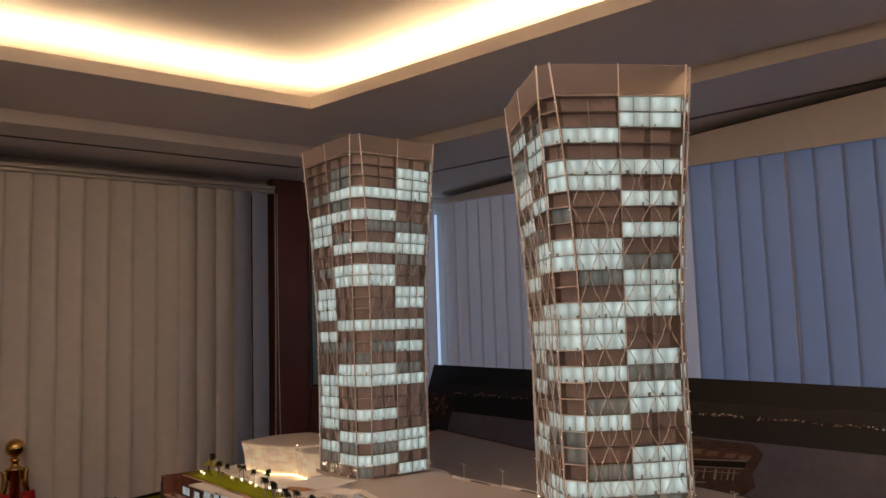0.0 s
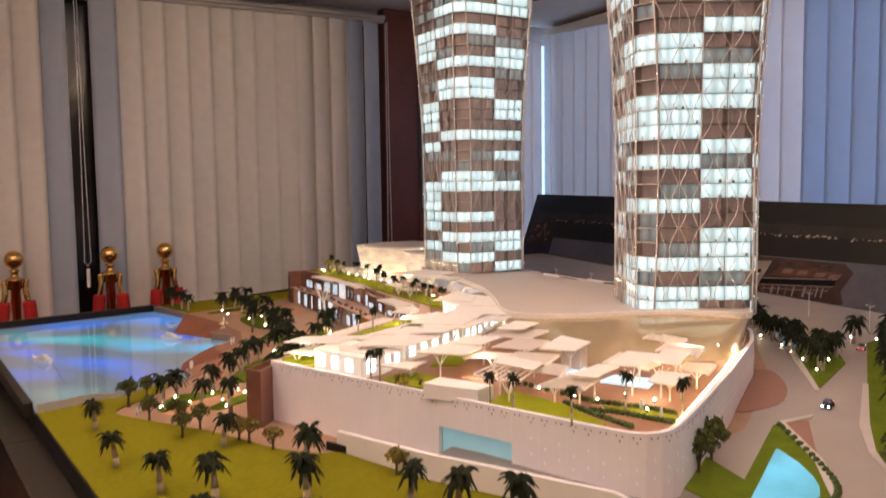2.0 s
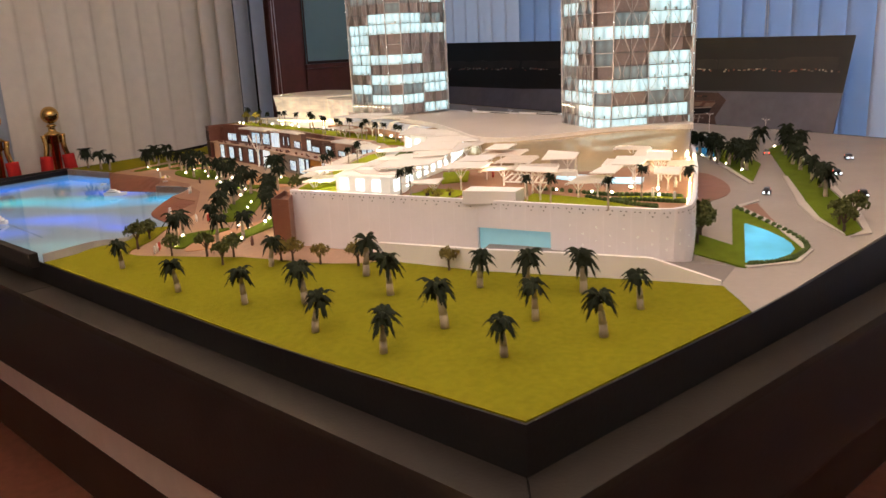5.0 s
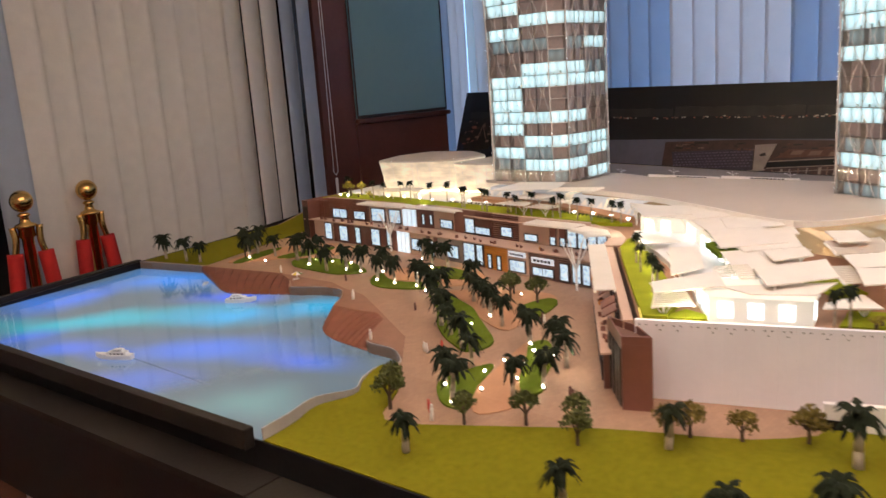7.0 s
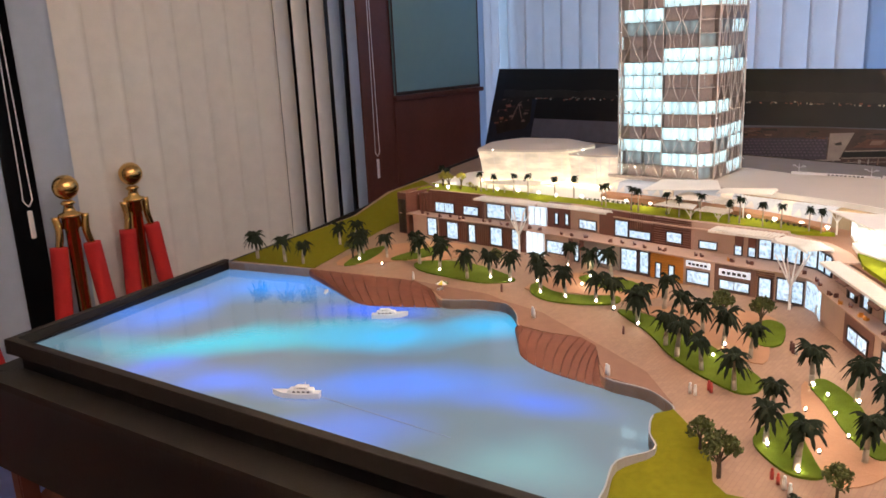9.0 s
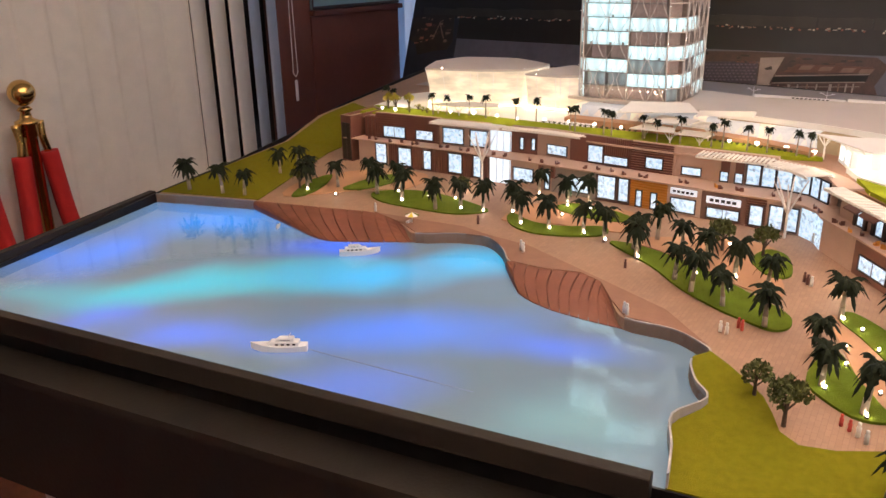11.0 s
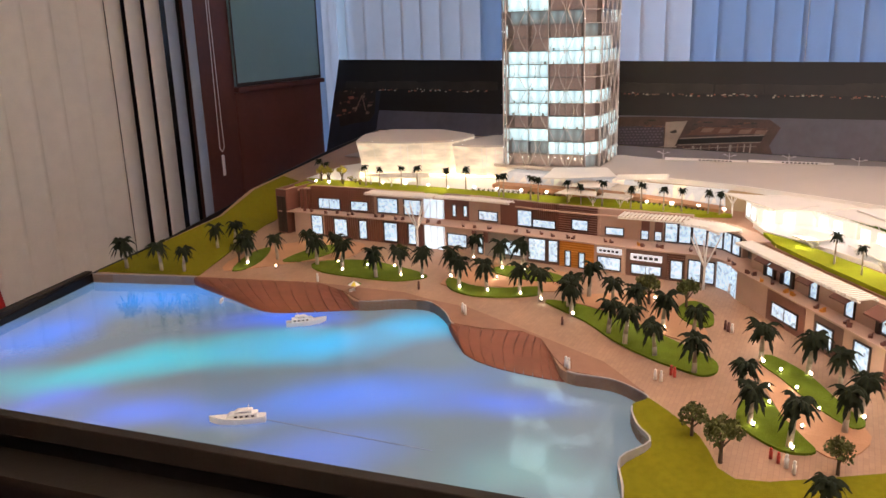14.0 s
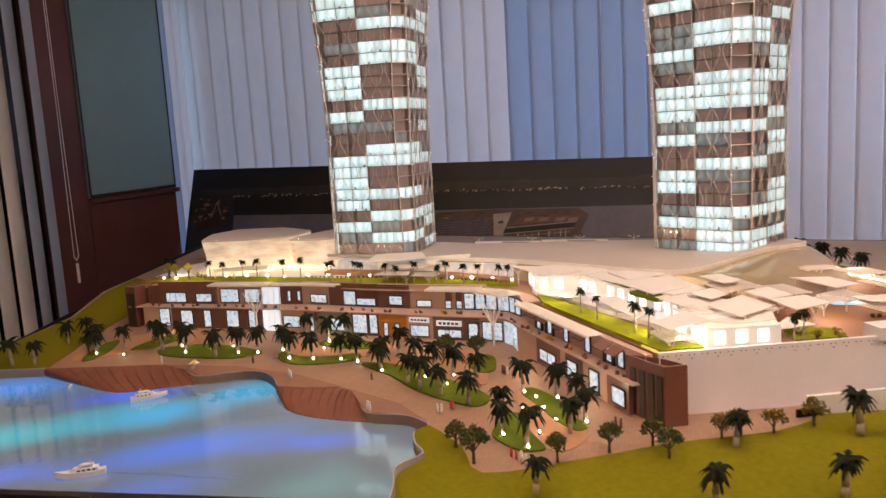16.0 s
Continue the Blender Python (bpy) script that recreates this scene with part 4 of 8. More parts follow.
SKIRT = [(0.147, 0.28), (2.8, 0.28), (3.6, 4.5), (-0.21, 3.99)]


def side_wall(bm, pts, i, thick, z0, z1):
    """One upright side on an outline."""
    p, q = Vector(pts[i]), Vector(pts[(i + 1) % 4])
    d = (q - p).normalized()
    n = Vector((-d.y, d.x)) * thick
    e = d * thick
    prism(bm, ccw([tuple(p + e), tuple(q), tuple(q + n), tuple(p + n + e)]), z0, z1)


table = empty("display_table", (0, 0, 0), "black display table with a recessed white skirt", "table")
for i in range(4):
    bm = bmesh.new()
    ring(bm, 0.086, 0.106, G - 0.42, G - 0.1245, i)
    part("fascia", bm, M_BLACK, table, "black fascia board")
    bm = bmesh.new()
    side_wall(bm, SKIRT, i, 0.02, G - 0.935, G - 0.4205)
    part("skirt_panel", bm, M_STRIP, table, "white skirt panel")
    bm = bmesh.new()
    side_wall(bm, SKIRT, i, 0.03, 0.0, G - 0.936)
    part("plinth", bm, M_TABLE, table, "dark wooden plinth")
for x, y in grown(BASE, 0.05):
    if y < 1.5:
        continue
    bm = bmesh.new()
    box(bm, x - 0.03, y - 0.03, 0.0, x + 0.03, y + 0.03, G - 0.4205)
    bevelled(bm, 0.005, 2)
    part("leg", bm, M_DARKWOOD, table, "reddish brown wooden leg")
bm = bmesh.new()
prism(bm, grown(BASE, 0.0855), G - 0.42, G - 0.40)
prism(bm, grown(BASE, 0.0855), G - 0.14, G - 0.1255)
part("tabletop", bm, M_TABLE, table)

base = empty("model_base", (0, 0, 0), "stepped black base of the architectural model", "model base")
# the ledge round the base is laid in lengths
cuts = (0.0, 0.505, 1.0)
for i in range(4):
    a, b = grown(BASE, 0.0062), grown(BASE, 0.108)
    j = (i + 1) % 4
    for t0, t1 in zip(cuts, cuts[1:]):
        f = lambda p, t: tuple(Vector(p[i]).lerp(Vector(p[j]), t))
        g = 0.0006
        bm = bmesh.new()
        prism(bm, ccw([f(a, t0 + g), f(a, t1 - g), f(b, t1 - g), f(b, t0 + g)]), G - 0.124, G - 0.100)
        part("ledge_board", bm, M_LEDGE, base, "dark grey ledge board")
bm = bmesh.new()
prism(bm, grown(BASE, 0.0055), G - 0.125, G - 0.045)
part("core", bm, M_BLACK, base)
for i in (0, 1, 2, 3):
    a, b = grown(BASE, 0.0005), grown(BASE, 0.006)
    j = (i + 1) % 4
    bm = bmesh.new()
    prism(bm, ccw([a[i], a[j], b[j], b[i]]), G - 0.0448, G - 0.0005)
    bmesh.ops.subdivide_edges(bm, edges=[q for q in bm.edges if q.calc_length() > 1], cuts=8)
    for v in bm.verts:
        if v.co.z > G - 0.01:
            v.co.z += rise(v.co.x, v.co.y)
    part("side_board", bm, M_BLACK, base)
# grey rim along the two sides of the lake
w0, w1 = Vector((-0.2262, 2.02)), Vector((-0.44, 3.93))
for p, q in ((w0, w1), (w1, Vector((0.51, 4.155)))):
    d = (q - p).normalized()
    n = Vector((-d.y, d.x))
    bm = bmesh.new()
    prism(bm, ccw([tuple(p + n * 0.007), tuple(q + n * 0.007 + d * 0.007), tuple(q + n * 0.036 + d * 0.036), tuple(p + n * 0.036)]) if p is w0 else ccw([tuple(p + n * 0.007 - d * 0.036), tuple(q + n * 0.007), tuple(q + n * 0.036), tuple(p + n * 0.036 - d * 0.036)]), G - 0.045, G + 0.004)
    bevelled(bm, 0.0015, 1)
    part("lake_rim", bm, M_LEDGE, base, "dark grey rim of the lake")

# ---- the model: ground, lake, paths and roads ----
SHORE = [(0.49, 4.14), (0.60, 3.74), (0.63, 3.60), (0.665, 3.44), (0.695, 3.28), (0.645, 3.14), (0.585, 3.045), (0.645, 2.93), (0.66, 2.83), (0.59, 2.74), (0.51, 2.675), (0.505, 2.58), (0.525, 2.47), (0.49, 2.395), (0.39, 2.33), (0.315, 2.27), (0.312, 2.16), (0.285, 2.10), (0.245, 2.055), (0.19, 2.08), (0.11, 2.05), (0.05, 2.01), (-0.04, 2.05), (-0.14, 2.02), (-0.225, 2.0)]
SHORE_LINE = smooth_line(SHORE, 4)
LAWN_EDGE = [(0.245, 2.055), (0.12, 1.92), (0.0, 1.835), (0.09, 1.62), (0.24, 1.33), (0.34, 1.12), (0.46, 1.0)]

# The foundation sheet, in one piece with the lake cut out.
bm = bmesh.new()
draped(bm, [(0.004, 0.004), (3.01, -0.01), (3.98, 4.96)] + SHORE_LINE, -0.04, -0.002)
thing("ground", bm, M_PLAZA, "rosy stone paving of the model's promenade", "ground", kind="structure")

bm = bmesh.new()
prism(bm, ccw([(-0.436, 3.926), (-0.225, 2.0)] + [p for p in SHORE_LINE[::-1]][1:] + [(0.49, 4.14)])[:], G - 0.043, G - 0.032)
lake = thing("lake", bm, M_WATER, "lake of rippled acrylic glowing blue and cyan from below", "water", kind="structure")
# a thin darker strip on top of the lake panel
bm = bmesh.new()
prism(bm, ccw([(-0.139, 2.86), (-0.136, 2.86), (-0.111, 2.43), (-0.114, 2.43)]), G - 0.0325, G - 0.0314)
thing("lake_line", bm, M_LAKELINE, "thin dark line across the lake panel", "seam", kind="structure")


def patch(name, pts, mat, label, category, high=0.001, low=-0.0015, smooth=0, kind="structure"):
    bm = bmesh.new()
    if smooth:
        pts = smooth_line(pts, smooth, True)
    draped(bm, pts, low, high)
    return thing(name, bm, mat, label, category, kind=kind)


# Lawns.
i0 = min(range(len(SHORE_LINE)), key=lambda i: (Vector(SHORE_LINE[i]) - Vector((0.245, 2.055))).length)
south_lawn = [(0.001, 0.001)] + [(0.745, -0.003), (0.80, 0.055), (0.872, 0.14), (0.62, 0.79), (0.48, 1.02)] + smooth_line(LAWN_EDGE[::-1], 3)[1:] + SHORE_LINE[i0 + 1:]
patch("lawn", south_lawn, M_GRASS, "yellow-green flocked lawn with scattered palms", "lawn", 0.002)
patch("lawn", [(0.52, 4.145), (0.62, 3.745), (0.85, 3.83), (1.05, 3.91), (1.33, 4.01), (1.6, 4.05), (1.95, 4.2), (2.1, 4.48)], M_GRASS, "green flocked lawn at the far shore", "lawn", 0.002)

# Terracotta paths, under the planting beds.
patch("side_path", [(0.70, 3.70), (0.95, 3.78), (1.2, 3.62), (1.2, 3.40), (1.0, 3.36), (0.9, 3.5)], M_TERRA, "orange terracotta path between planting beds", "path", 0.0008, smooth=4)
patch("side_path", [(0.84, 2.88), (1.08, 2.84), (1.14, 2.62), (1.05, 2.45), (0.9, 2.5), (0.88, 2.7)], M_TERRA, "orange terracotta path between planting beds", "path", 0.0008, smooth=4)
patch("side_path", [(0.86, 2.45), (1.0, 2.2), (0.97, 2.06), (0.80, 2.02), (0.62, 1.98), (0.66, 2.12), (0.78, 2.3)], M_TERRA, "orange terracotta path between planting beds", "path", 0.0008, smooth=4)
patch("side_path", [(0.57, 1.86), (0.40, 1.70), (0.24, 1.60), (0.13, 1.66), (0.20, 1.74), (0.35, 1.80)], M_TERRA, "orange terracotta path between planting beds", "path", 0.0008, smooth=4)

BEDS = (
    [(0.87, 3.43), (0.94, 3.40), (0.99, 3.28), (0.97, 3.13), (0.92, 2.99), (0.88, 2.96), (0.81, 3.04), (0.80, 3.19), (0.81, 3.34)],
    [(0.86, 2.87), (0.91, 2.87), (0.86, 2.78), (0.86, 2.68), (0.92, 2.56), (0.85, 2.53), (0.79, 2.61), (0.76, 2.72), (0.79, 2.81)],
    [(1.04, 2.78), (1.11, 2.74), (1.10, 2.61), (1.03, 2.49), (0.98, 2.57), (0.99, 2.69)],
    [(0.79, 2.49), (0.81, 2.43), (0.78, 2.33), (0.73, 2.22), (0.66, 2.13), (0.60, 2.05), (0.52, 1.95), (0.45, 1.93), (0.41, 1.96), (0.43, 2.02), (0.47, 2.10), (0.55, 2.21), (0.67, 2.33)],
    [(0.84, 2.10), (0.95, 2.08), (0.92, 2.02), (0.78, 1.985), (0.74, 2.03)],
    [(0.21, 1.86), (0.33, 1.85), (0.37, 1.82), (0.26, 1.77), (0.19, 1.73), (0.14, 1.70), (0.12, 1.75), (0.15, 1.81)],
    [(0.55, 1.845), (0.60, 1.82), (0.51, 1.73), (0.36, 1.65), (0.30, 1.61), (0.26, 1.635), (0.34, 1.71), (0.46, 1.785)],
    [(0.71, 3.67), (0.90, 3.75), (1.02, 3.74), (0.91, 3.67), (0.77, 3.63)],
    [(0.88, 3.57), (1.08, 3.56), (1.15, 3.49), (1.05, 3.45), (0.91, 3.49)],
)
for b in BEDS:
    patch("planting_bed", b, M_BED, "low green planting bed on the promenade", "planting bed", 0.004, smooth=4)

# Quay wall of the shore, with sloping timber decks.
def strip_wall(name, pts, mat, z0, z1, thick, label):
    bm = bmesh.new()
    n = len(pts)
    off = []
    for i, p in enumerate(pts):
        a, b = Vector(pts[max(i - 1, 0)]), Vector(pts[min(i + 1, n - 1)])
        d = (b - a).normalized()
        off.append((p[0] + d.y * thick, p[1] - d.x * thick))
    for i in range(n - 1):
        prism(bm, ccw([pts[i], pts[i + 1], off[i + 1], off[i]]), z0, z1)
    return thing(name, bm, mat, label, "quay", kind="structure")


for s0, s1 in ((0, 4), (24, 40), (60, len(SHORE_LINE) - 1)):
    strip_wall("quay_edge", SHORE_LINE[s0:s1 + 1], M_QUAY, G - 0.034, G + 0.0012, -0.004, "grey quay wall along the lake shore")


def deck(outer, inner, label):
    """A timber deck of separate boards that slopes from the promenade to the water."""
    o, q = smooth_line(outer, 6), smooth_line(inner, 6)
    e = empty("timber_deck", (0, 0, 0), label, "deck", "timber decks")
    n = 12
    def pick(line, t):
        k = t * (len(line) - 1)
        i = min(int(k), len(line) - 2)
        return Vector(line[i]).lerp(Vector(line[i + 1]), k - i)
    bm = bmesh.new()
    under = [[bm.verts.new((*pick(o, k / 12).lerp(pick(q, (k / 12) ** 0.55), t), G - 0.005 - 0.031 * (t ** 1.3))) for t in (0, 0.25, 0.5, 0.75, 1)] for k in range(13)]
    for u, w in zip(under, under[1:]):
        for j in range(4):
            bm.faces.new((u[j], w[j], w[j + 1], u[j + 1]))
    part("deck_bearer", bm, M_DECK, e)
    for k in range(n):
        bm = bmesh.new()
        a0, a1, b0, b1 = pick(o, k / n), pick(o, (k + 0.93) / n), pick(q, (k / n) ** 0.55), pick(q, ((k + 0.93) / n) ** 0.55)
        top = []
        m = 5
        for j in range(m + 1):
            t = j / m
            z = G + 0.001 - 0.031 * (t ** 1.3)
            bow = -0.012 * math.sin(math.pi * t)
            for a, b in ((a0, b0), (a1, b1)):
                p = a.lerp(b, t)
                p = p + (pick(o, min(k / n + 0.05, 1)) - pick(o, k / n)).normalized() * bow
                top.append((p.x, p.y, z))
        v = [bm.verts.new(p) for p in top]
        w = [bm.verts.new((p[0], p[1], p[2] - 0.006)) for p in top]
        for j in range(m):
            bm.faces.new((v[2 * j], v[2 * j + 1], v[2 * j + 3], v[2 * j + 2]))
            bm.faces.new((w[2 * j], w[2 * j + 2], w[2 * j + 3], w[2 * j + 1]))
            for s in (0, 1):
                bm.faces.new((v[2 * j + s], v[2 * j + 2 + s], w[2 * j + 2 + s], w[2 * j + s]))
        bm.faces.new((v[0], v[1], w[1], w[0]))
        bm.faces.new((v[-1], v[-2], w[-2], w[-1]))
        bmesh.ops.recalc_face_normals(bm, faces=bm.faces)
        part("deck_board", bm, M_DECK, e)


deck([(0.60, 3.74), (0.63, 3.60), (0.665, 3.44), (0.695, 3.28), (0.645, 3.14)], [(0.595, 3.735), (0.516, 3.50), (0.462, 3.32), (0.505, 3.20), (0.59, 3.045)], "dark red timber deck sloping into the lake")
deck([(0.515, 2.68), (0.505, 2.58), (0.525, 2.47), (0.49, 2.395), (0.39, 2.33)], [(0.50, 2.672), (0.387, 2.585), (0.338, 2.486), (0.322, 2.383), (0.318, 2.275)], "dark red timber deck sloping into the lake")
patch("timber_walk", [(0.70, 3.285), (0.705, 3.1), (0.715, 2.95), (0.68, 2.834), (0.655, 2.69), (0.557, 2.493), (0.477, 2.338), (0.406, 2.20), (0.272, 2.068), (0.29, 2.10), (0.317, 2.16), (0.32, 2.27), (0.40, 2.335), (0.495, 2.40), (0.53, 2.47), (0.51, 2.58), (0.515, 2.675), (0.60, 2.745), (0.665, 2.83), (0.65, 2.93), (0.592, 3.045), (0.65, 3.14)], M_DECKPALE, "brown timber walk along the quay", "path", 0.0012, smooth=0)

# Roads on the far side.
patch("road", [(0.70, -0.003), (1.45, -0.008), (3.0, -0.018), (3.25, 1.2), (3.84, 4.5), (2.75, 4.5), (2.5, 2.95), (2.42, 1.5), (2.3, 1.2), (1.9, 0.8), (1.45, 0.52), (1.1, 0.44), (0.98, 0.46), (0.80, 0.9), (0.63, 0.80), (0.86, 0.125)], M_ROAD, "pale grey model road with a ramp", "road", 0.0004)
patch("lawn", [(1.00, 0.42), (1.16, 0.41), (1.17, 0.285), (1.52, 0.485), (1.53, 0.47), (1.39, 0.26), (1.23, 0.095), (1.12, 0.078), (1.02, 0.165)], M_BED, "green lawn wedge round a small pond", "lawn", 0.003)
patch("paved_court", [(1.53, 0.63), (1.67, 0.59), (1.83, 0.68), (1.97, 0.85), (1.90, 0.89), (1.70, 0.74)], M_PAVEBROWN, "brown paved forecourt by the mall", "pavement", 0.002, smooth=3)
patch("paved_court", [(1.54, 0.49), (1.62, 0.45), (1.48, 0.33), (1.26, 0.13), (1.24, 0.10), (1.39, 0.255)], M_PAVEBROWN, "brown paved wedge beside the pond", "pavement", 0.002)
patch("traffic_island", [(2.47, 1.27), (2.23, 0.96), (1.88, 0.61), (2.25, 0.77), (2.40, 0.91), (2.55, 1.15)], M_BED, "green traffic island with palms", "lawn", 0.004)
patch("traffic_island", [(2.05, 0.56), (1.67, 0.32), (1.52, 0.20), (1.41, 0.07), (1.47, 0.05), (1.70, 0.19), (2.13, 0.49), (2.69, 0.83), (2.80, 0.94), (2.6, 0.92)], M_BED, "green central reserve with trees", "lawn", 0.004)
patch("pavement", [(1.40, 0.055), (1.46, 0.02), (1.61, 0.105), (2.24, 0.53), (2.9, 0.9), (2.82, 0.94), (2.13, 0.485), (1.70, 0.185), (1.475, 0.05)], M_KERB, "pale kerbed pavement along the road", "pavement", 0.006)
for pts in ([(1.235, 0.085), (1.40, 0.245), (1.55, 0.47), (1.64, 0.455), (1.66, 0.465), (1.545, 0.49), (1.385, 0.262), (1.22, 0.095)], [(2.5, 1.285), (2.22, 0.97), (1.865, 0.61), (1.878, 0.60), (2.235, 0.955), (2.51, 1.27)], [(1.70, 0.325), (1.54, 0.205), (1.425, 0.085), (1.405, 0.07), (1.52, 0.21), (1.67, 0.335), (2.05, 0.575), (2.055, 0.56)], [(1.02, 0.155), (1.13, 0.07), (1.24, 0.085), (1.24, 0.098), (1.13, 0.082), (1.03, 0.17)]):
    patch("kerb", pts, M_KERB, "thin pale kerb", "kerb", 0.0055)
bm = bmesh.new()
draped(bm, [(1.382, 0.36), (1.375, 0.362), (1.176, 0.25), (1.055, 0.183), (1.075, 0.156), (1.12, 0.13), (1.18, 0.12), (1.225, 0.13), (1.265, 0.16), (1.30, 0.20), (1.345, 0.272)], -0.001, 0.0045)
thing("pond", bm, M_POND, "small pond glowing light blue", "water", kind="structure")
bm = bmesh.new()
draped(bm, [(2.48, 1.24), (2.30, 1.06), (2.33, 1.03), (2.44, 1.10), (2.53, 1.21)], 0.001, 0.0055)
thing("pond", bm, M_POND2, "narrow blue canal in the traffic island", "water", kind="structure")

# Retaining wall of the ramp.
bm = bmesh.new()
a = [(0.465, 1.03, 0.055), (0.575, 0.718, 0.064), (0.696, 0.492, 0.065), (0.80, 0.304, 0.062), (0.877, 0.15, 0.012)]
for p, q in zip(a, a[1:]):
    v = [bm.verts.new(c) for c in ((p[0], p[1], G - 0.01), (q[0], q[1], G - 0.01), (q[0], q[1], G + q[2]), (p[0], p[1], G + p[2]))]
    w = [bm.verts.new((c.co.x + 0.012, c.co.y + 0.006, c.co.z)) for c in v]
    for f in ((0, 1, 2, 3), (7, 6, 5, 4), (3, 2, 6, 7), (0, 4, 5, 1), (0, 3, 7, 4), (1, 5, 6, 2)):
        bm.faces.new([(v + w)[i] for i in f])
bmesh.ops.recalc_face_normals(bm, faces=bm.faces)
thing("ramp_wall", bm, M_WHITE, "white retaining wall of the model's ramp", "wall", kind="structure")
bm = bmesh.new()
v = [bm.verts.new(c) for c in ((0.587, 0.724, G + 0.05), (0.708, 0.498, G + 0.056), (0.812, 0.31, G + 0.052), (0.889, 0.156, G + 0.004), (1.02, 0.19, G + 0.013), (1.0, 0.47, G + 0.052), (0.80, 0.62, G + 0.05), (0.72, 0.80, G + 0.05))]
w = [bm.verts.new((c.co.x, c.co.y, G - 0.01)) for c in v]
bm.faces.new(v)
for i in range(8):
    bm.faces.new((v[i], v[(i + 1) % 8], w[(i + 1) % 8], w[i]))
bmesh.ops.recalc_face_normals(bm, faces=bm.faces)
thing("ramp", bm, M_RAMP, "grey ramp rising to the mall entrance", "ramp", kind="structure")
bm = bmesh.new()
v = [bm.verts.new(c) for c in ((0.985, 0.48, G + 0.052), (1.20, 0.45, G + 0.038), (1.172, 0.287, G + 0.0255), (1.022, 0.168, G + 0.0155))]
w = [bm.verts.new((c.co.x, c.co.y, G)) for c in v]
bm.faces.new(v)
for i in range(4):
    bm.faces.new((v[i], v[(i + 1) % 4], w[(i + 1) % 4], w[i]))
bmesh.ops.recalc_face_normals(bm, faces=bm.faces)
thing("lawn_bank", bm, M_BED, "green lawn bank at the mall's rounded corner", "lawn", kind="structure")
# a black slab puts the darkness inside the opening into its colour
bm = bmesh.new()
box(bm, 0, -0.003, 0, 0.075, 0.004, 0.022, spot(0.448 / K, 1.062 / K, G / K, -64))
thing("car_park_opening", bm, M_BLACK, "low black opening of the car park under the mall", "opening", kind="structure")

# ---- the mall ----
mall = empty("shopping_mall", (0, 0, 0), "lit shopping mall model with brown fronts and white panelled wall", "building")
# the ground floor stands in front of the upper floor, with a balcony over it
FRONT = Line((1.262, 3.86), (1.262, 3.3), (1.235, 3.0), (1.20, 2.62), (1.172, 2.38), (1.152, 2.13))
UPPER = Line((1.312, 3.86), (1.322, 3.6), (1.338, 2.95), (1.296, 2.66), (1.276, 2.45), (1.265, 2.13))
TURN_IN = Line((1.152, 2.13), (1.138, 2.03), (1.10, 1.985), (1.028, 1.955))
UPPER_TURN = Line((1.265, 2.13), (1.23, 2.02), (1.15, 1.955), (1.059, 1.918))
WING = Line((1.032, 1.954), (0.382, 1.484))
UPPER_WING = Line((1.059, 1.918), (0.409, 1.448))
ROUND = smooth_line([(0.83, 0.335), (0.865, 0.285), (0.94, 0.278), (1.07, 0.345)], 5)
SOUTH = [(0.405, 1.42)] + ROUND + [(1.47, 0.585), (1.88, 0.85), (2.03, 0.98), (2.10, 1.12)]
BACK = [(2.14, 1.35), (2.14, 1.8), (2.15, 2.4), (2.25, 2.62), (2.32, 3.1), (2.35, 3.86), (1.9, 4.0), (1.42, 3.93)]
INNER = [(1.335, 3.85), (1.345, 3.6), (1.362, 2.95), (1.32, 2.66), (1.30, 2.45), (1.29, 2.13), (1.25, 2.0), (1.165, 1.93), (1.075, 1.89), (0.425, 1.42)]

bm = bmesh.new()
prism(bm, ccw([(0.43, 1.42)] + [(x + 0.02, y + 0.02) for x, y in ROUND] + [(1.46, 0.61), (1.86, 0.87), (2.01, 1.0), (2.08, 1.13)] + BACK + INNER), G - 0.01, G + 0.166)
part("body", bm, M_CORE, mall, "plain inner body of the mall")
bm = bmesh.new()
prism(bm, ccw([(0.415, 1.42)] + [(x + 0.008, y + 0.008) for x, y in ROUND] + [(1.465, 0.6), (1.87, 0.86), (2.02, 0.99), (2.09, 1.12)] + BACK + INNER), G + 0.167, G + 0.172)
part("roof_deck", bm, M_DECKING, mall, "brown paved roof terrace")


def fronts(line, rows, name, mat, out0, out1, label=""):
    for s0, s1, z0, z1 in rows:
        bm = bmesh.new()
        line.panel(bm, s0, s1, z0, z1, out0, out1)
        part(name, bm, mat, mall, label)


def slatted(line, s0, s1, z0, z1, mat, name, across=False, step=0.011, out=0.003):
    """A panel of proud slats."""
    bm = bmesh.new()
    line.panel(bm, s0, s1, z0, z1, -0.015, -0.003)
    part("backing", bm, M_PALEWALL if name == "brown_lattice" else M_DARKFRONT if mat is M_BROWN else mat, mall)
    bm = bmesh.new()
    if across:
        z = z0
        while z < z1 - 0.003:
            line.panel(bm, s0, s1, z, z + step * 0.6, -0.0028, out)
            z += step
    else:
        s = s0
        while s < s1 - 0.003:
            line.panel(bm, s, s + step * 0.6, z0, z1, -0.0028, out)
            s += step
    part(name, bm, mat, mall)


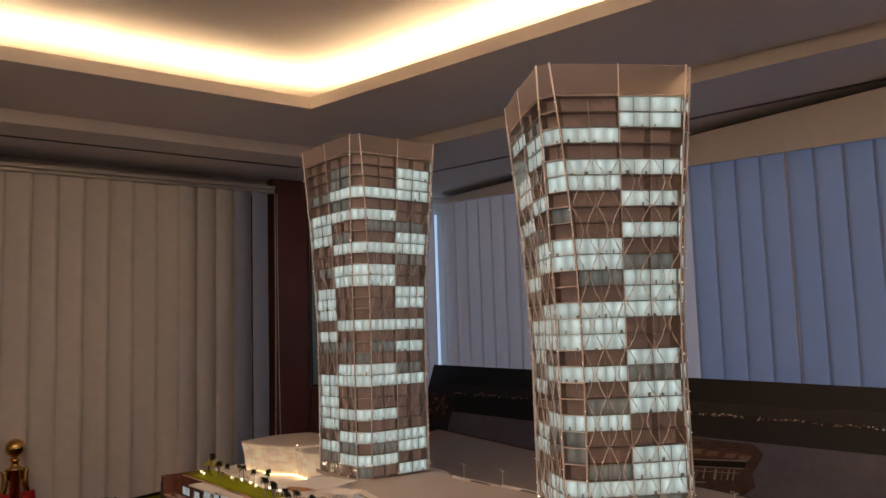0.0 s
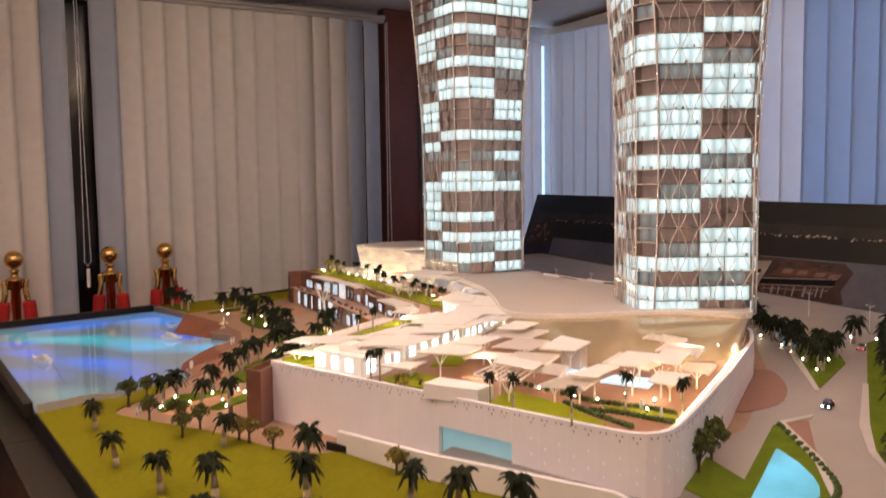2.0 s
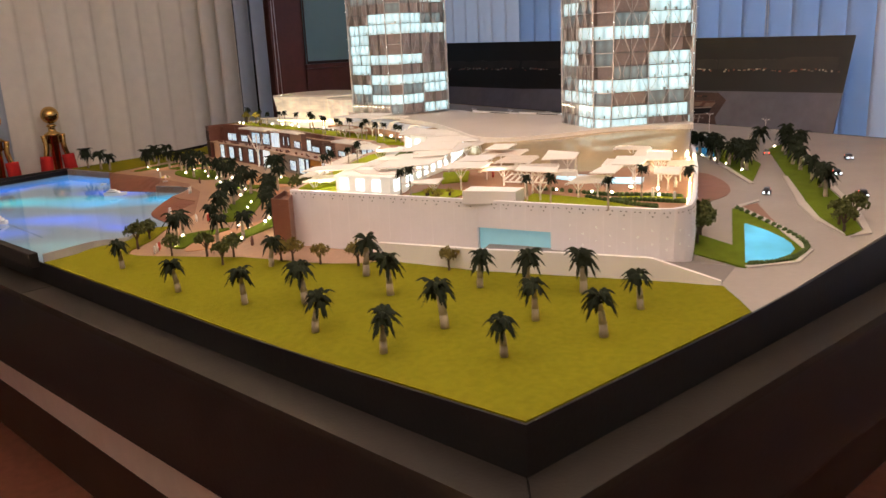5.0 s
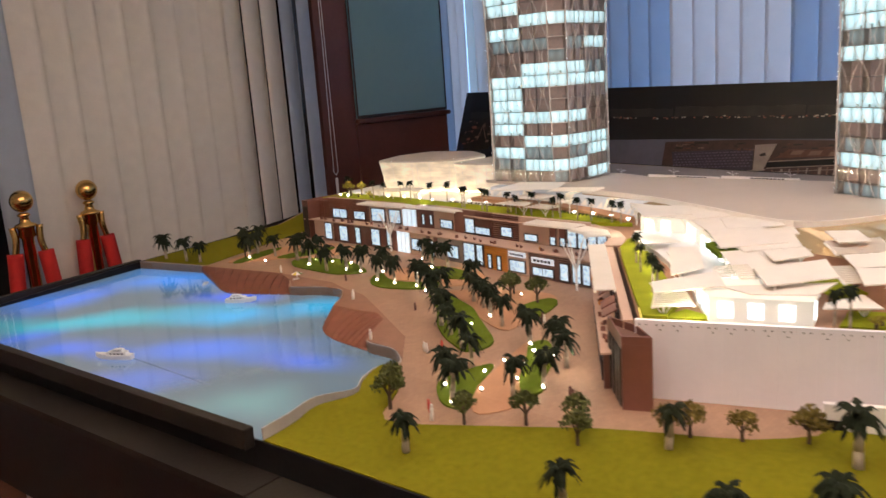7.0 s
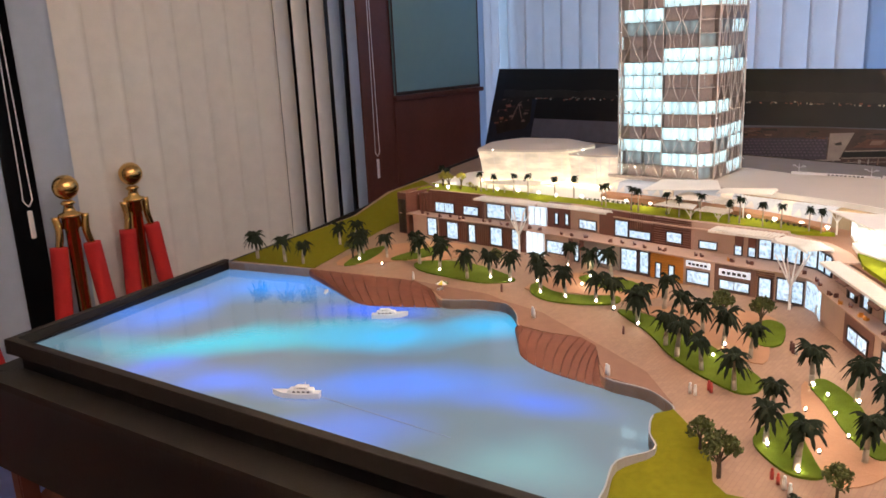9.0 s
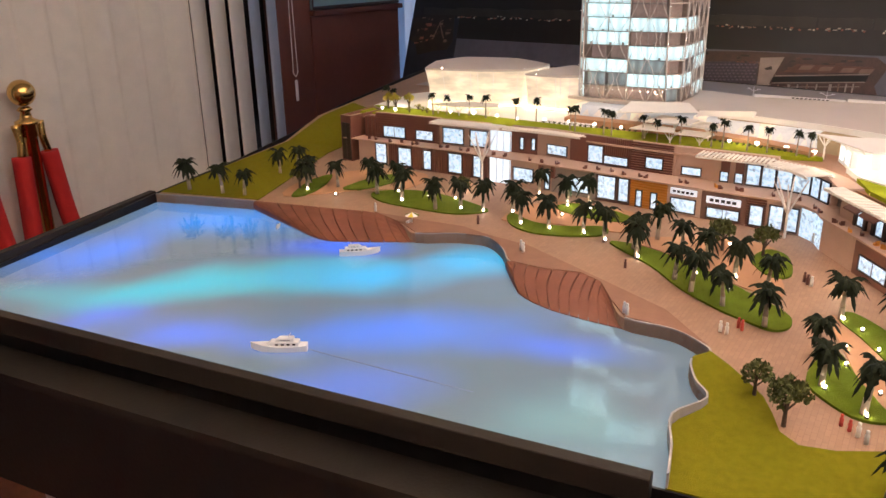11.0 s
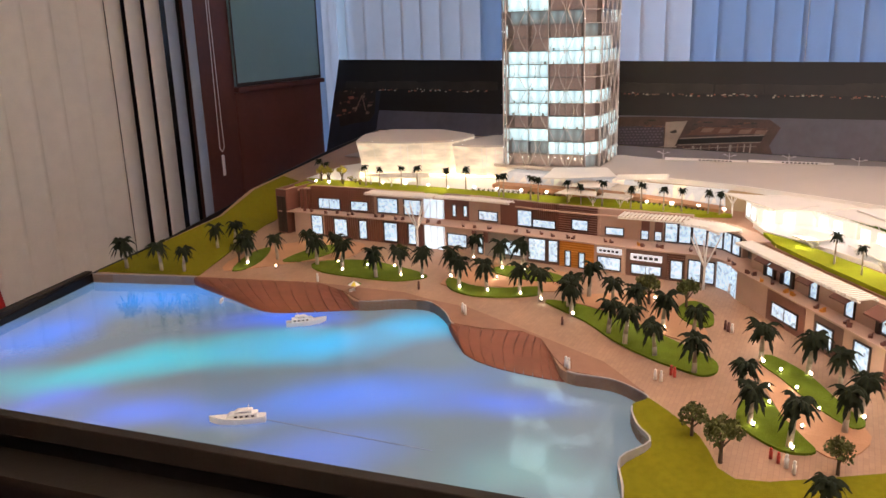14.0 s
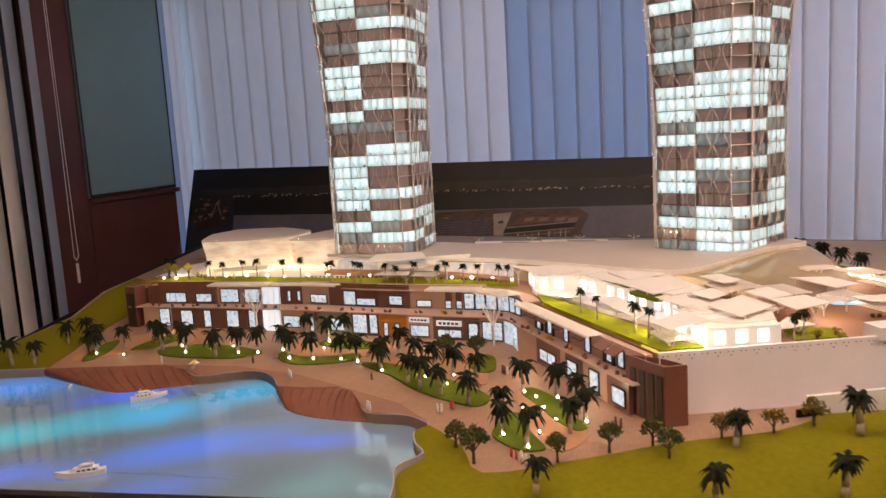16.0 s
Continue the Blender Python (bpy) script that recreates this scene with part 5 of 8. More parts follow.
def windows(line, rows):
    """Lit shop windows: a glowing pane in a dark frame."""
    for s0, s1, z0, z1 in rows:
        bm = bmesh.new()
        line.panel(bm, s0 + 0.004, s1 - 0.004, z0 + 0.004, z1 - 0.004, 0.0033, 0.0062)
        pane = part("shop_window", bm, M_SHOP, mall, "lit shop window")
        bm = bmesh.new()
        for a, b, c, d in ((s0, s1, z0, z0 + 0.003), (s0, s1, z1 - 0.003, z1), (s0, s0 + 0.003, z0 + 0.003, z1 - 0.003), (s1 - 0.003, s1, z0 + 0.003, z1 - 0.003)):
            line.panel(bm, a, b, c, d, 0.0032, 0.0085)
        if s1 - s0 > 0.1:
            line.panel(bm, (s0 + s1) / 2 - 0.001, (s0 + s1) / 2 + 0.001, z0 + 0.003, z1 - 0.003, 0.0063, 0.0075)
        part("window_frame", bm, M_FRAME, pane)


LOW, SLAB, HIGH, EDGE, TOP = -0.004, 0.093, 0.0985, 0.172, 0.199
# Ground floor shop fronts.
fronts(FRONT, [(0.075, 0.229, LOW, SLAB), (0.807, 0.983, LOW, SLAB), (1.42, 1.534, LOW, SLAB)], "front_panel", M_PALEWALL, -0.02, 0.003)
fronts(FRONT, [(0.983, 1.159, LOW, SLAB)], "front_panel", M_GREYWALL, -0.02, 0.003, "grey plaster front")
fronts(FRONT, [(1.159, 1.288, LOW, SLAB), (1.535, 1.676, LOW, SLAB)], "front_panel", M_DARKFRONT, -0.02, 0.003, "dark brown front")
slatted(FRONT, 0.229, 0.53, LOW, SLAB, M_BROWN, "brown_slats")
slatted(FRONT, 0.53, 0.707, LOW, SLAB, M_BROWN, "brown_slats")
slatted(FRONT, 1.288, 1.42, LOW, SLAB, M_ORANGE, "orange_slats", True, 0.009)
slatted(FRONT, 1.676, 1.735, LOW, SLAB, M_BROWN, "brown_lattice", True, 0.008)
# Upper floor, behind the balcony.
slatted(UPPER, 0.072, 0.128, HIGH, 0.185, M_BROWN, "brown_slats", False, 0.02)
for s0, s1 in ((0.13, 0.26), (0.26, 0.439)):
    slatted(UPPER, s0, s1, HIGH, 0.203, M_BROWN, "brown_lattice", True, 0.0095)
    fronts(UPPER, [(s0 + 0.009 * k, s0 + 0.009 * k + 0.0045, HIGH, 0.203) for k in range(int((s1 - s0) / 0.009))], "lattice_bar", M_BROWN, 0.0031, 0.0055)
fronts(UPPER, [(0.439, 0.662, HIGH, TOP), (0.868, 0.912, HIGH, TOP), (0.912, 1.007, HIGH, TOP), (1.403, 1.414, HIGH, TOP), (1.4145, 1.57, HIGH, TOP), (1.57, 1.734, HIGH, TOP)], "front_panel", M_PALEWALL, -0.02, 0.003)
fronts(UPPER, [(0.759, 0.868, HIGH, TOP), (1.007, 1.146, HIGH, TOP)], "front_panel", M_BROWN, -0.02, 0.003, "dark brown front")
slatted(UPPER, 1.146, 1.25, HIGH, TOP, M_BROWN, "brown_slats", False, 0.008)
slatted(UPPER, 1.25, 1.403, HIGH, TOP, M_BROWN, "brown_lattice", True, 0.0085)
fronts(UPPER, [(1.563, 1.591, 0.135, 0.178), (1.609, 1.636, 0.135, 0.178)], "awning_panel", M_BROWN, 0.0035, 0.010)
fronts(FRONT, [(0.932, 0.949, 0.052, SLAB), (0.983, 0.999, 0.052, SLAB)], "awning_panel", M_BROWN, 0.0035, 0.012)
windows(FRONT, [(0.164, 0.222, 0.006, 0.09), (0.278, 0.345, 0.006, 0.083), (0.401, 0.441, 0.004, 0.084), (0.519, 0.586, 0.006, 0.086), (0.637, 0.676, 0.004, 0.09)])
windows(FRONT, [(0.819, 0.908, 0.018, 0.071), (0.955, 0.978, 0.004, 0.073), (1.058, 1.136, 0.012, 0.069), (1.165, 1.236, 0.006, 0.09), (1.244, 1.285, 0.006, 0.09), (1.31, 1.334, 0.0, 0.059), (1.363, 1.387, 0.0, 0.058)])
windows(FRONT, [(1.433, 1.519, 0.006, 0.055), (1.553, 1.659, 0.006, 0.042), (1.686, 1.73, 0.004, 0.071)])
windows(UPPER, [(0.166, 0.276, 0.104, 0.153), (0.326, 0.411, 0.106, 0.148), (0.455, 0.552, 0.105, 0.17), (0.579, 0.659, 0.104, 0.17), (0.795, 0.814, 0.111, 0.161), (0.843, 0.862, 0.113, 0.161)])
windows(UPPER, [(0.909, 0.997, 0.106, 0.146), (1.082, 1.146, 0.103, 0.167), (1.147, 1.243, 0.104, 0.137), (1.305, 1.37, 0.11, 0.152), (1.433, 1.501, 0.106, 0.136), (1.56, 1.589, 0.1, 0.136), (1.607, 1.635, 0.1, 0.136)])
windows(UPPER, [(1.642, 1.688, 0.1, 0.169), (1.689, 1.733, 0.1, 0.169)])
windows(UPPER_TURN, [(0.002, 0.056, 0.1, 0.169), (0.057, 0.113, 0.1, 0.169), (0.117, 0.166, 0.1, 0.165), (0.167, 0.214, 0.1, 0.165)])
# Sign boards with plain bars.
for s0, s1, z0, z1, mat in ((1.432, 1.52, 0.066, 0.086, M_SIGN), (1.552, 1.659, 0.055, 0.077, M_SIGN)):
    bm = bmesh.new()
    FRONT.panel(bm, s0, s1, z0, z1, 0.0032, 0.008)
    sign = part("sign_board", bm, mat, mall, "white sign board")
    for k in range(5):
        bm = bmesh.new()
        w = (s1 - s0) / 6
        FRONT.panel(bm, s0 + w * (0.6 + k), s0 + w * (1.3 + k), z0 + 0.006, z1 - 0.006, 0.0082, 0.009)
        part("sign_bar", bm, M_FRAME, sign)
# Tall glazed atrium and the glazed entrance in the corner.
for line, a, b, z0, z1 in ((FRONT, 0.712, 0.804, LOW, SLAB), (UPPER, 0.667, 0.756, HIGH, EDGE)):
    bm = bmesh.new()
    line.panel(bm, a, b, z0, z1, -0.02, 0.001)
    atrium = part("atrium", bm, M_ATRIUM, mall, "bright glazed atrium")
    for k in range(4):
        bm = bmesh.new()
        u = a + (b - a - 0.003) * k / 3
        line.panel(bm, u, u + 0.003, z0, z1, 0.0012, 0.004)
        part("mullion", bm, M_WHITE, atrium)
bm = bmesh.new()
TURN_IN.panel(bm, 0.104, 0.164, LOW, 0.084, -0.02, 0.001)
TURN_IN.panel(bm, 0.1645, 0.236, LOW, 0.084, -0.02, 0.001)
part("entrance", bm, M_SHOP, mall, "bright glazed corner entrance")
for a, b in ((0.01, 0.055), (0.058, 0.098)):
    windows(TURN_IN, [(a, b, 0.004, 0.08)])
bm = bmesh.new()
for line, a, b, z0, z1 in ((TURN_IN, 0.0, 0.1, LOW, SLAB), (TURN_IN, 0.1005, 0.1635, 0.085, SLAB), (TURN_IN, 0.164, 0.24, 0.085, SLAB), (UPPER_TURN, 0.0, 0.115, HIGH, EDGE), (UPPER_TURN, 0.1155, 0.218, HIGH, EDGE)):
    line.panel(bm, a, b, z0, z1, -0.02, 0.001)
part("front_panel", bm, M_PALEWALL, mall)


def reach(line):
    return sum((b - a).length for a, b in zip(line.pts, line.pts[1:]))


# The balcony floor, laid between the two storeys' fronts.
rng = random.Random(11)
for low, high, n, over in ((FRONT, UPPER, 16, 0.012), (TURN_IN, UPPER_TURN, 4, 0.01), (WING, UPPER_WING, 7, 0.012)):
    for k in range(n):
        a0, b0, _ = low.side(reach(low) * k / n, reach(low) * (k + 1) / n, over)
        a1, b1, _ = high.side(reach(high) * k / n, reach(high) * (k + 1) / n, -0.022)
        bm = bmesh.new()
        prism(bm, ccw([tuple(v) for v in (a0, b0, b1, a1)]), G + SLAB + 0.0005, G + HIGH - 0.0005)
        part("balcony_slab", bm, M_PALEWALL, mall)
        # seats and planters along its edge
        for _ in range(2 if n > 4 else 1):
            w = a0.lerp(b0, rng.uniform(0.1, 0.9)).lerp(a1, rng.uniform(0.1, 0.3))
            bm = bmesh.new()
            m = Matrix.Translation((w.x, w.y, G + HIGH - 0.0004)) @ Matrix.Rotation(rng.uniform(0, 3), 4, "Z")
            box(bm, -0.006, -0.005, 0, 0.006, 0.005, 0.007, m)
            box(bm, -0.006, 0.003, 0.0071, 0.006, 0.005, 0.013, m)
            part("balcony_seat", bm, M_BROWN if rng.random() < 0.9 else M_ORANGE, mall)

# The wing's shop fronts.
for k, (s0, s1, mat) in enumerate(((0.0, 0.17, M_PALEWALL), (0.17, 0.35, M_BROWN), (0.35, 0.388, M_PALEWALL), (0.388, 0.505, M_DARKFRONT), (0.505, 0.652, M_PALEWALL), (0.652, 0.772, M_BROWN))):
    fronts(WING, [(s0, s1, LOW, SLAB)], "front_panel", mat, -0.02, 0.003 + 0.001 * (k % 2))
fronts(UPPER_WING, [(0.0, 0.79, HIGH, EDGE)], "front_panel", M_PALEWALL, -0.02, 0.003)
windows(WING, [(0.198, 0.323, 0.016, 0.06), (0.4, 0.472, 0.012, 0.072), (0.548, 0.608, 0.006, 0.08), (0.68, 0.755, 0.012, 0.066)])
windows(UPPER_WING, [(0.09, 0.125, 0.1, 0.145), (0.176, 0.213, 0.1, 0.148), (0.299, 0.335, 0.1, 0.155), (0.446, 0.482, 0.1, 0.16), (0.578, 0.614, 0.102, 0.152), (0.645, 0.682, 0.102, 0.157)])
fronts(UPPER_WING, [(0.078, 0.089, 0.0985, 0.16), (0.127, 0.137, 0.0985, 0.16), (0.163, 0.175, 0.0985, 0.16), (0.216, 0.226, 0.0985, 0.16), (0.563, 0.576, 0.0985, 0.16), (0.617, 0.628, 0.0985, 0.16)], "dark_fin", M_FRAME, 0.0035, 0.010)
for s0, s1 in ((0.083, 0.146), (0.157, 0.228), (0.287, 0.345), (0.433, 0.495), (0.563, 0.625), (0.636, 0.694)):
    bm = bmesh.new()
    a, b, n = UPPER_WING.side(s0, s1)
    low, high = [], []
    for p, o, z in ((a, 0.0105, 0.168), (b, 0.0105, 0.168), (b, 0.046, 0.150), (a, 0.046, 0.150)):
        q = p + n * o
        low.append(bm.verts.new((q.x, q.y, G + z - 0.002)))
        high.append(bm.verts.new((q.x, q.y, G + z + 0.002)))
    bm.faces.new(low)
    bm.faces.new(high)
    for i in range(4):
        bm.faces.new((low[i], low[(i + 1) % 4], high[(i + 1) % 4], high[i]))
    bmesh.ops.recalc_face_normals(bm, faces=bm.faces)
    part("awning_panel", bm, M_BROWN, mall)
# Brown end blocks.
def end_block(pts, z1, slots, label):
    bm = bmesh.new()
    prism(bm, ccw(pts), G - 0.005, G + z1 - 0.018)
    b = part("end_block", bm, M_BROWN, mall, label)
    inner = [tuple(Vector(p).lerp(Vector(pts[(i + 2) % 4]), 0.07)) for i, p in enumerate(pts)]
    for i in range(4):
        j = (i + 1) % 4
        bm = bmesh.new()
        prism(bm, ccw([pts[i], pts[j], inner[j], inner[i]]), G + z1 - 0.0179, G + z1)
        part("parapet", bm, M_BROWN, b)
    line = Line(*pts[:2])
    for s in slots:
        bm = bmesh.new()
        line.panel(bm, s, s + 0.022, 0.004, z1 - 0.03, 0.0005, 0.004)
        part("dark_slot", bm, M_FRAME, b)
    bm = bmesh.new()
    prism(bm, ccw(inner), G + z1 - 0.0178, G + z1 - 0.0165)
    part("block_roof", bm, M_DARKFRONT, b)


end_block([(0.44, 1.515), (0.325, 1.405), (0.352, 1.345), (0.412, 1.418)], 0.168, (0.022, 0.06, 0.098, 0.132), "dark brown corner block with slots")
end_block([(1.258, 3.875), (1.250, 3.815), (1.46, 3.80), (1.50, 3.875)], 0.19, (0.008, 0.034), "dark brown end block with slots")

# White south wall of separate panels, with small square lights.
wall_line = [Vector(p) for p in SOUTH]
SW = Line(*[tuple(p) for p in SOUTH])
total = sum((b - a).length for a, b in zip(wall_line, wall_line[1:]))
n = 74
# the stretch of the wall that is open for the entrance
DOOR0, DOOR1 = 0.64, 0.90
bm = bmesh.new()
for k in range(n):
    s0, s1 = total * k / n, total * (k + 1) / n
    SW.panel(bm, s0 - 0.0005, s1 + 0.0005, 0.102 if DOOR0 < s0 and s1 < DOOR1 else -0.008, 0.180, -0.014, -0.0121)
white_wall = part("south_wall", bm, M_KERB, mall, "white panelled wall")
for k in range(n):
    s0, s1 = total * k / n, total * (k + 1) / n
    bm = bmesh.new()
    SW.panel(bm, s0 + 0.0001, s1 - 0.0001, 0.102 if DOOR0 < s0 and s1 < DOOR1 else -0.008, 0.183, -0.012, 0.00012 * (k % 2))
    m = SW.at((s0 + s1) / 2)
    for v in bm.verts:
        if v.co.z < G:
            v.co.z = G - 0.01
    part("wall_panel", bm, M_PANEL, white_wall)
bm = bmesh.new()
bm2 = bmesh.new()
for k in range(n):
    s = total * (k + 0.5) / n
    if k < 46:
        for u in (-0.008, 0.006):
            SW.panel(bm2, s + u - 0.0014, s + u + 0.0014, 0.1715, 0.1745, 0.0016, 0.0024)
        if k % 3:
            SW.panel(bm2, s - 0.0014, s + 0.0014, 0.161, 0.164, 0.0016, 0.0024)
    for j, z in enumerate((0.055, 0.068, 0.085, 0.105)):
        if 46 > k > 24 and (k + j) % 2 == 0 or (k >= 46 and j > 1):
            SW.panel(bm, s - 0.0012, s + 0.0012, z + 0.02 - 0.0012, z + 0.02 + 0.0016, 0.0016, 0.0022)
tagged(part("small_lights", bm, M_SQUARE, white_wall, "small square lit openings"), kind="stuff")
tagged(part("small_holes", bm2, M_FRAME, white_wall, "small dark square openings"), kind="stuff")
# Recessed pale blue entrance.
bm = bmesh.new()
SW.panel(bm, DOOR0 - 0.02, DOOR1 + 0.02, -0.004, 0.106, -0.0215, -0.0175)
part("blue_entrance", bm, M_BLUEGLASS, mall, "pale blue glazed entrance recess")
# Roof lawns and terraces.
def roof_patch(name, pts, mat, label, z0=0.1725, z1=0.176, smooth=0):
    bm = bmesh.new()
    prism(bm, ccw(smooth_line(pts, smooth, True) if smooth else list(pts)), G + z0, G + z1)
    return part(name, bm, mat, mall, label)


roof_patch("roof_edge", [(1.325, 3.87), (1.332, 3.6), (1.346, 2.95), (1.284, 2.66), (1.264, 2.45), (1.253, 2.13), (1.22, 2.03), (1.14, 1.965), (1.05, 1.93), (1.08, 1.87), (1.18, 1.92), (1.27, 2.0), (1.345, 2.15), (1.355, 2.37), (1.355, 2.57), (1.38, 2.8), (1.392, 3.0), (1.388, 3.24), (1.385, 3.88)], M_PALEWALL, "pale paved roof edge in front of the lawn", 0.1725, 0.178)
roof_patch("roof_lawn", [(1.388, 3.88), (1.391, 3.24), (1.395, 3.0), (1.385, 2.8), (1.36, 2.57), (1.36, 2.37), (1.35, 2.15), (1.385, 2.02), (1.45, 2.15), (1.50, 2.42), (1.50, 2.62), (1.50, 2.85), (1.515, 3.1), (1.54, 3.4), (1.545, 3.9)], M_ROOFGRASS, "bright green roof lawn strip", 0.1725, 0.186)
roof_patch("terrace_floor", [(1.551, 3.92), (1.546, 3.4), (1.521, 3.1), (1.506, 2.86), (1.66, 2.86), (1.80, 2.98), (2.0, 3.0), (2.1, 3.3), (2.2, 3.8), (1.9, 3.95)], M_WHITE, "white roof terrace in front of the pavilions", 0.1725, 0.183)
roof_patch("roof_lawn", [(1.17, 1.90), (1.09, 1.80), (0.60, 1.41), (0.46, 1.37), (0.44, 1.42), (0.62, 1.555), (0.92, 1.775), (1.04, 1.855)], M_ROOFGRASS, "bright green roof lawn strip", 0.1725, 0.184)
roof_patch("roof_lawn", [(0.715, 0.68), (0.84, 0.751), (0.879, 0.579), (0.86, 0.40), (0.825, 0.385)], M_ROOFGRASS, "green terrace lawn", 0.1725, 0.177)
roof_patch("roof_lawn", [(0.60, 1.05), (0.72, 1.07), (0.76, 0.94), (0.655, 0.90)], M_ROOFGRASS, "green terrace lawn", 0.1725, 0.177)
roof_patch("roof_lawn", [(0.80, 1.12), (0.95, 1.28), (1.02, 1.22), (0.88, 1.08)], M_ROOFGRASS, "green terrace lawn", 0.1725, 0.177)
roof_patch("roof_lawn", [(0.465, 1.40), (0.50, 1.30), (0.53, 1.30), (0.55, 1.37)], M_ROOFGRASS, "green terrace lawn", 0.1725, 0.1775)
roof_patch("pool", [(1.101, 0.707), (1.175, 0.737), (1.243, 0.64), (1.162, 0.588)], M_POOL, "bright roof pool", 0.1725, 0.178)
roof_patch("pool", [(1.087, 0.874), (1.143, 0.904), (1.179, 0.818), (1.085, 0.771)], M_POOL, "bright roof pool", 0.1725, 0.178)
roof_patch("stair_box", [(0.622, 0.823), (0.69, 0.857), (0.765, 0.715), (0.703, 0.69)], M_WHITE, "white stair box", 0.1725, 0.210)
# added strip: its emission stands for the brightness along the lawn edge
roof_patch("glow_edge", [(0.442, 1.424), (0.66, 1.573), (1.04, 1.853), (1.039, 1.8545), (0.659, 1.5745), (0.441, 1.4255)], M_GLOWSTRIP, "added glowing strip for the light along the roof lawn", 0.1725, 0.1785)
roof_patch("glow_edge", [(0.97, 0.312), (1.07, 0.365), (1.465, 0.61), (1.86, 0.87), (1.858, 0.875), (1.462, 0.615), (1.067, 0.37)], M_LED, "warm light strip at the terrace edge", 0.1725, 0.175)
# clipped hedges with flower beds between the terrace paths
for run in ([(0.91, 0.797), (0.94, 0.647), (0.954, 0.568), (0.997, 0.501), (1.034, 0.435), (1.049, 0.378)], [(0.90, 0.509), (0.946, 0.451), (0.972, 0.379), (0.994, 0.329)], [(0.888, 0.59), (0.887, 0.496), (0.89, 0.413), (0.893, 0.353)]):
    run = smooth_line(run, 6)
    for k, (p, q) in enumerate(zip(run, run[1:])):
        bm = bmesh.new()
        bmesh.ops.create_icosphere(bm, subdivisions=2, radius=0.0075)
        for v in bm.verts:
            v.co *= 1 + 0.4 * noise.noise(v.co * 260 + Vector((p[0], p[1], 0)) * 50)
            v.co += Vector(((p[0] + q[0]) / 2, (p[1] + q[1]) / 2, G + 0.1765))
        part("hedge", bm, M_HEDGE, mall, "clipped dark green hedge")
roof_patch("roof_lawn", [(0.95, 0.52), (1.0, 0.455), (1.04, 0.37), (1.0, 0.335), (0.975, 0.40)], M_ROOFGRASS, "green bed between the hedges", 0.1725, 0.1765)

# Cream podium roof with its rounded shell over the terrace.
EDGE_LINE = smooth_line([(1.66, 2.42), (1.58, 2.08), (1.44, 1.76), (1.31, 1.50), (1.30, 1.36), (1.40, 1.25), (1.62, 1.08), (1.78, 0.91), (1.86, 0.865), (1.93, 0.92), (2.02, 1.09)], 5)


def roof_height(x, y):
    return G + 0.252 + 0.026 * math.exp(-((x - 1.78) ** 2 + (y - 1.02) ** 2) / 0.12) - 0.045 * max(x - 1.9, 0) * min(max(y - 1.4, 0), 1)


roof = empty("podium_roof", (0, 0, 0), "smooth cream podium roof with a glowing rounded shell", "roof")
bm = bmesh.new()
top = [bm.verts.new((x, y, roof_height(x, y))) for x, y in EDGE_LINE]
back = [(2.10, 1.30), (2.15, 1.8), (2.16, 2.4), (2.26, 2.6), (2.31, 3.1), (2.34, 3.7), (2.2, 3.84), (2.0, 3.7), (1.78, 3.06)]
rest = [bm.verts.new((x, y, roof_height(x, y))) for x, y in back]
f = bm.faces.new(top + rest)
low = [bm.verts.new(v.co - Vector((0, 0, 0.012))) for v in top + rest]
for i in range(len(low)):
    j = (i + 1) % len(low)
    bm.faces.new(((top + rest)[j], (top + rest)[i], low[i], low[j]))
bmesh.ops.triangulate(bm, faces=[f])
bmesh.ops.recalc_face_normals(bm, faces=bm.faces)
part("roof_skin", bm, M_CREAM, roof)
bm = bmesh.new()
rings = []
FOOT_LINE = smooth_line([(1.60, 2.42), (1.53, 2.10), (1.43, 1.82), (1.33, 1.58), (1.23, 1.30), (1.18, 0.98), (1.30, 0.87), (1.45, 0.79), (1.61, 0.73), (1.85, 0.862), (1.99, 1.10)], 5)
for k in range(9):
    t = k / 8
    ring = []
    for (x, y), (fx, fy) in zip(EDGE_LINE, FOOT_LINE):
        h = roof_height(x, y) - 0.0125
        ring.append(bm.verts.new((x + (fx - x) * t, y + (fy - y) * t, h + (G + 0.1722 - h) * t ** 1.5)))
    rings.append(ring)
for r, q in zip(rings, rings[1:]):
    for i in range(len(r) - 1):
        bm.faces.new((r[i], r[i + 1], q[i + 1], q[i])).smooth = True
bmesh.ops.recalc_face_normals(bm, faces=bm.faces)
for (x0, y0), (x1, y1) in zip(EDGE_LINE, EDGE_LINE[1:]):
    n = Vector((y0 - y1, x1 - x0)).normalized() * -0.007
    q = bmesh.new()
    prism(q, ccw([(x0, y0), (x1, y1), (x1 + n.x, y1 + n.y), (x0 + n.x, y0 + n.y)]), roof_height(x0, y0) - 0.018, roof_height(x0, y0) + 0.003)
    part("roof_edge", q, M_CANOPY, roof)
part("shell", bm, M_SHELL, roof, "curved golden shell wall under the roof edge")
shell_row = smooth_line([(1.76, 1.09, 0.242), (1.675, 0.92, 0.226), (1.625, 0.775, 0.205)], 5)
for x, y, z in shell_row:
    bm = bmesh.new()
    bmesh.ops.create_icosphere(bm, subdivisions=1, radius=0.0022, matrix=Matrix.Translation((x, y, G + z)))
    part("shell_light", bm, M_BULB, roof)
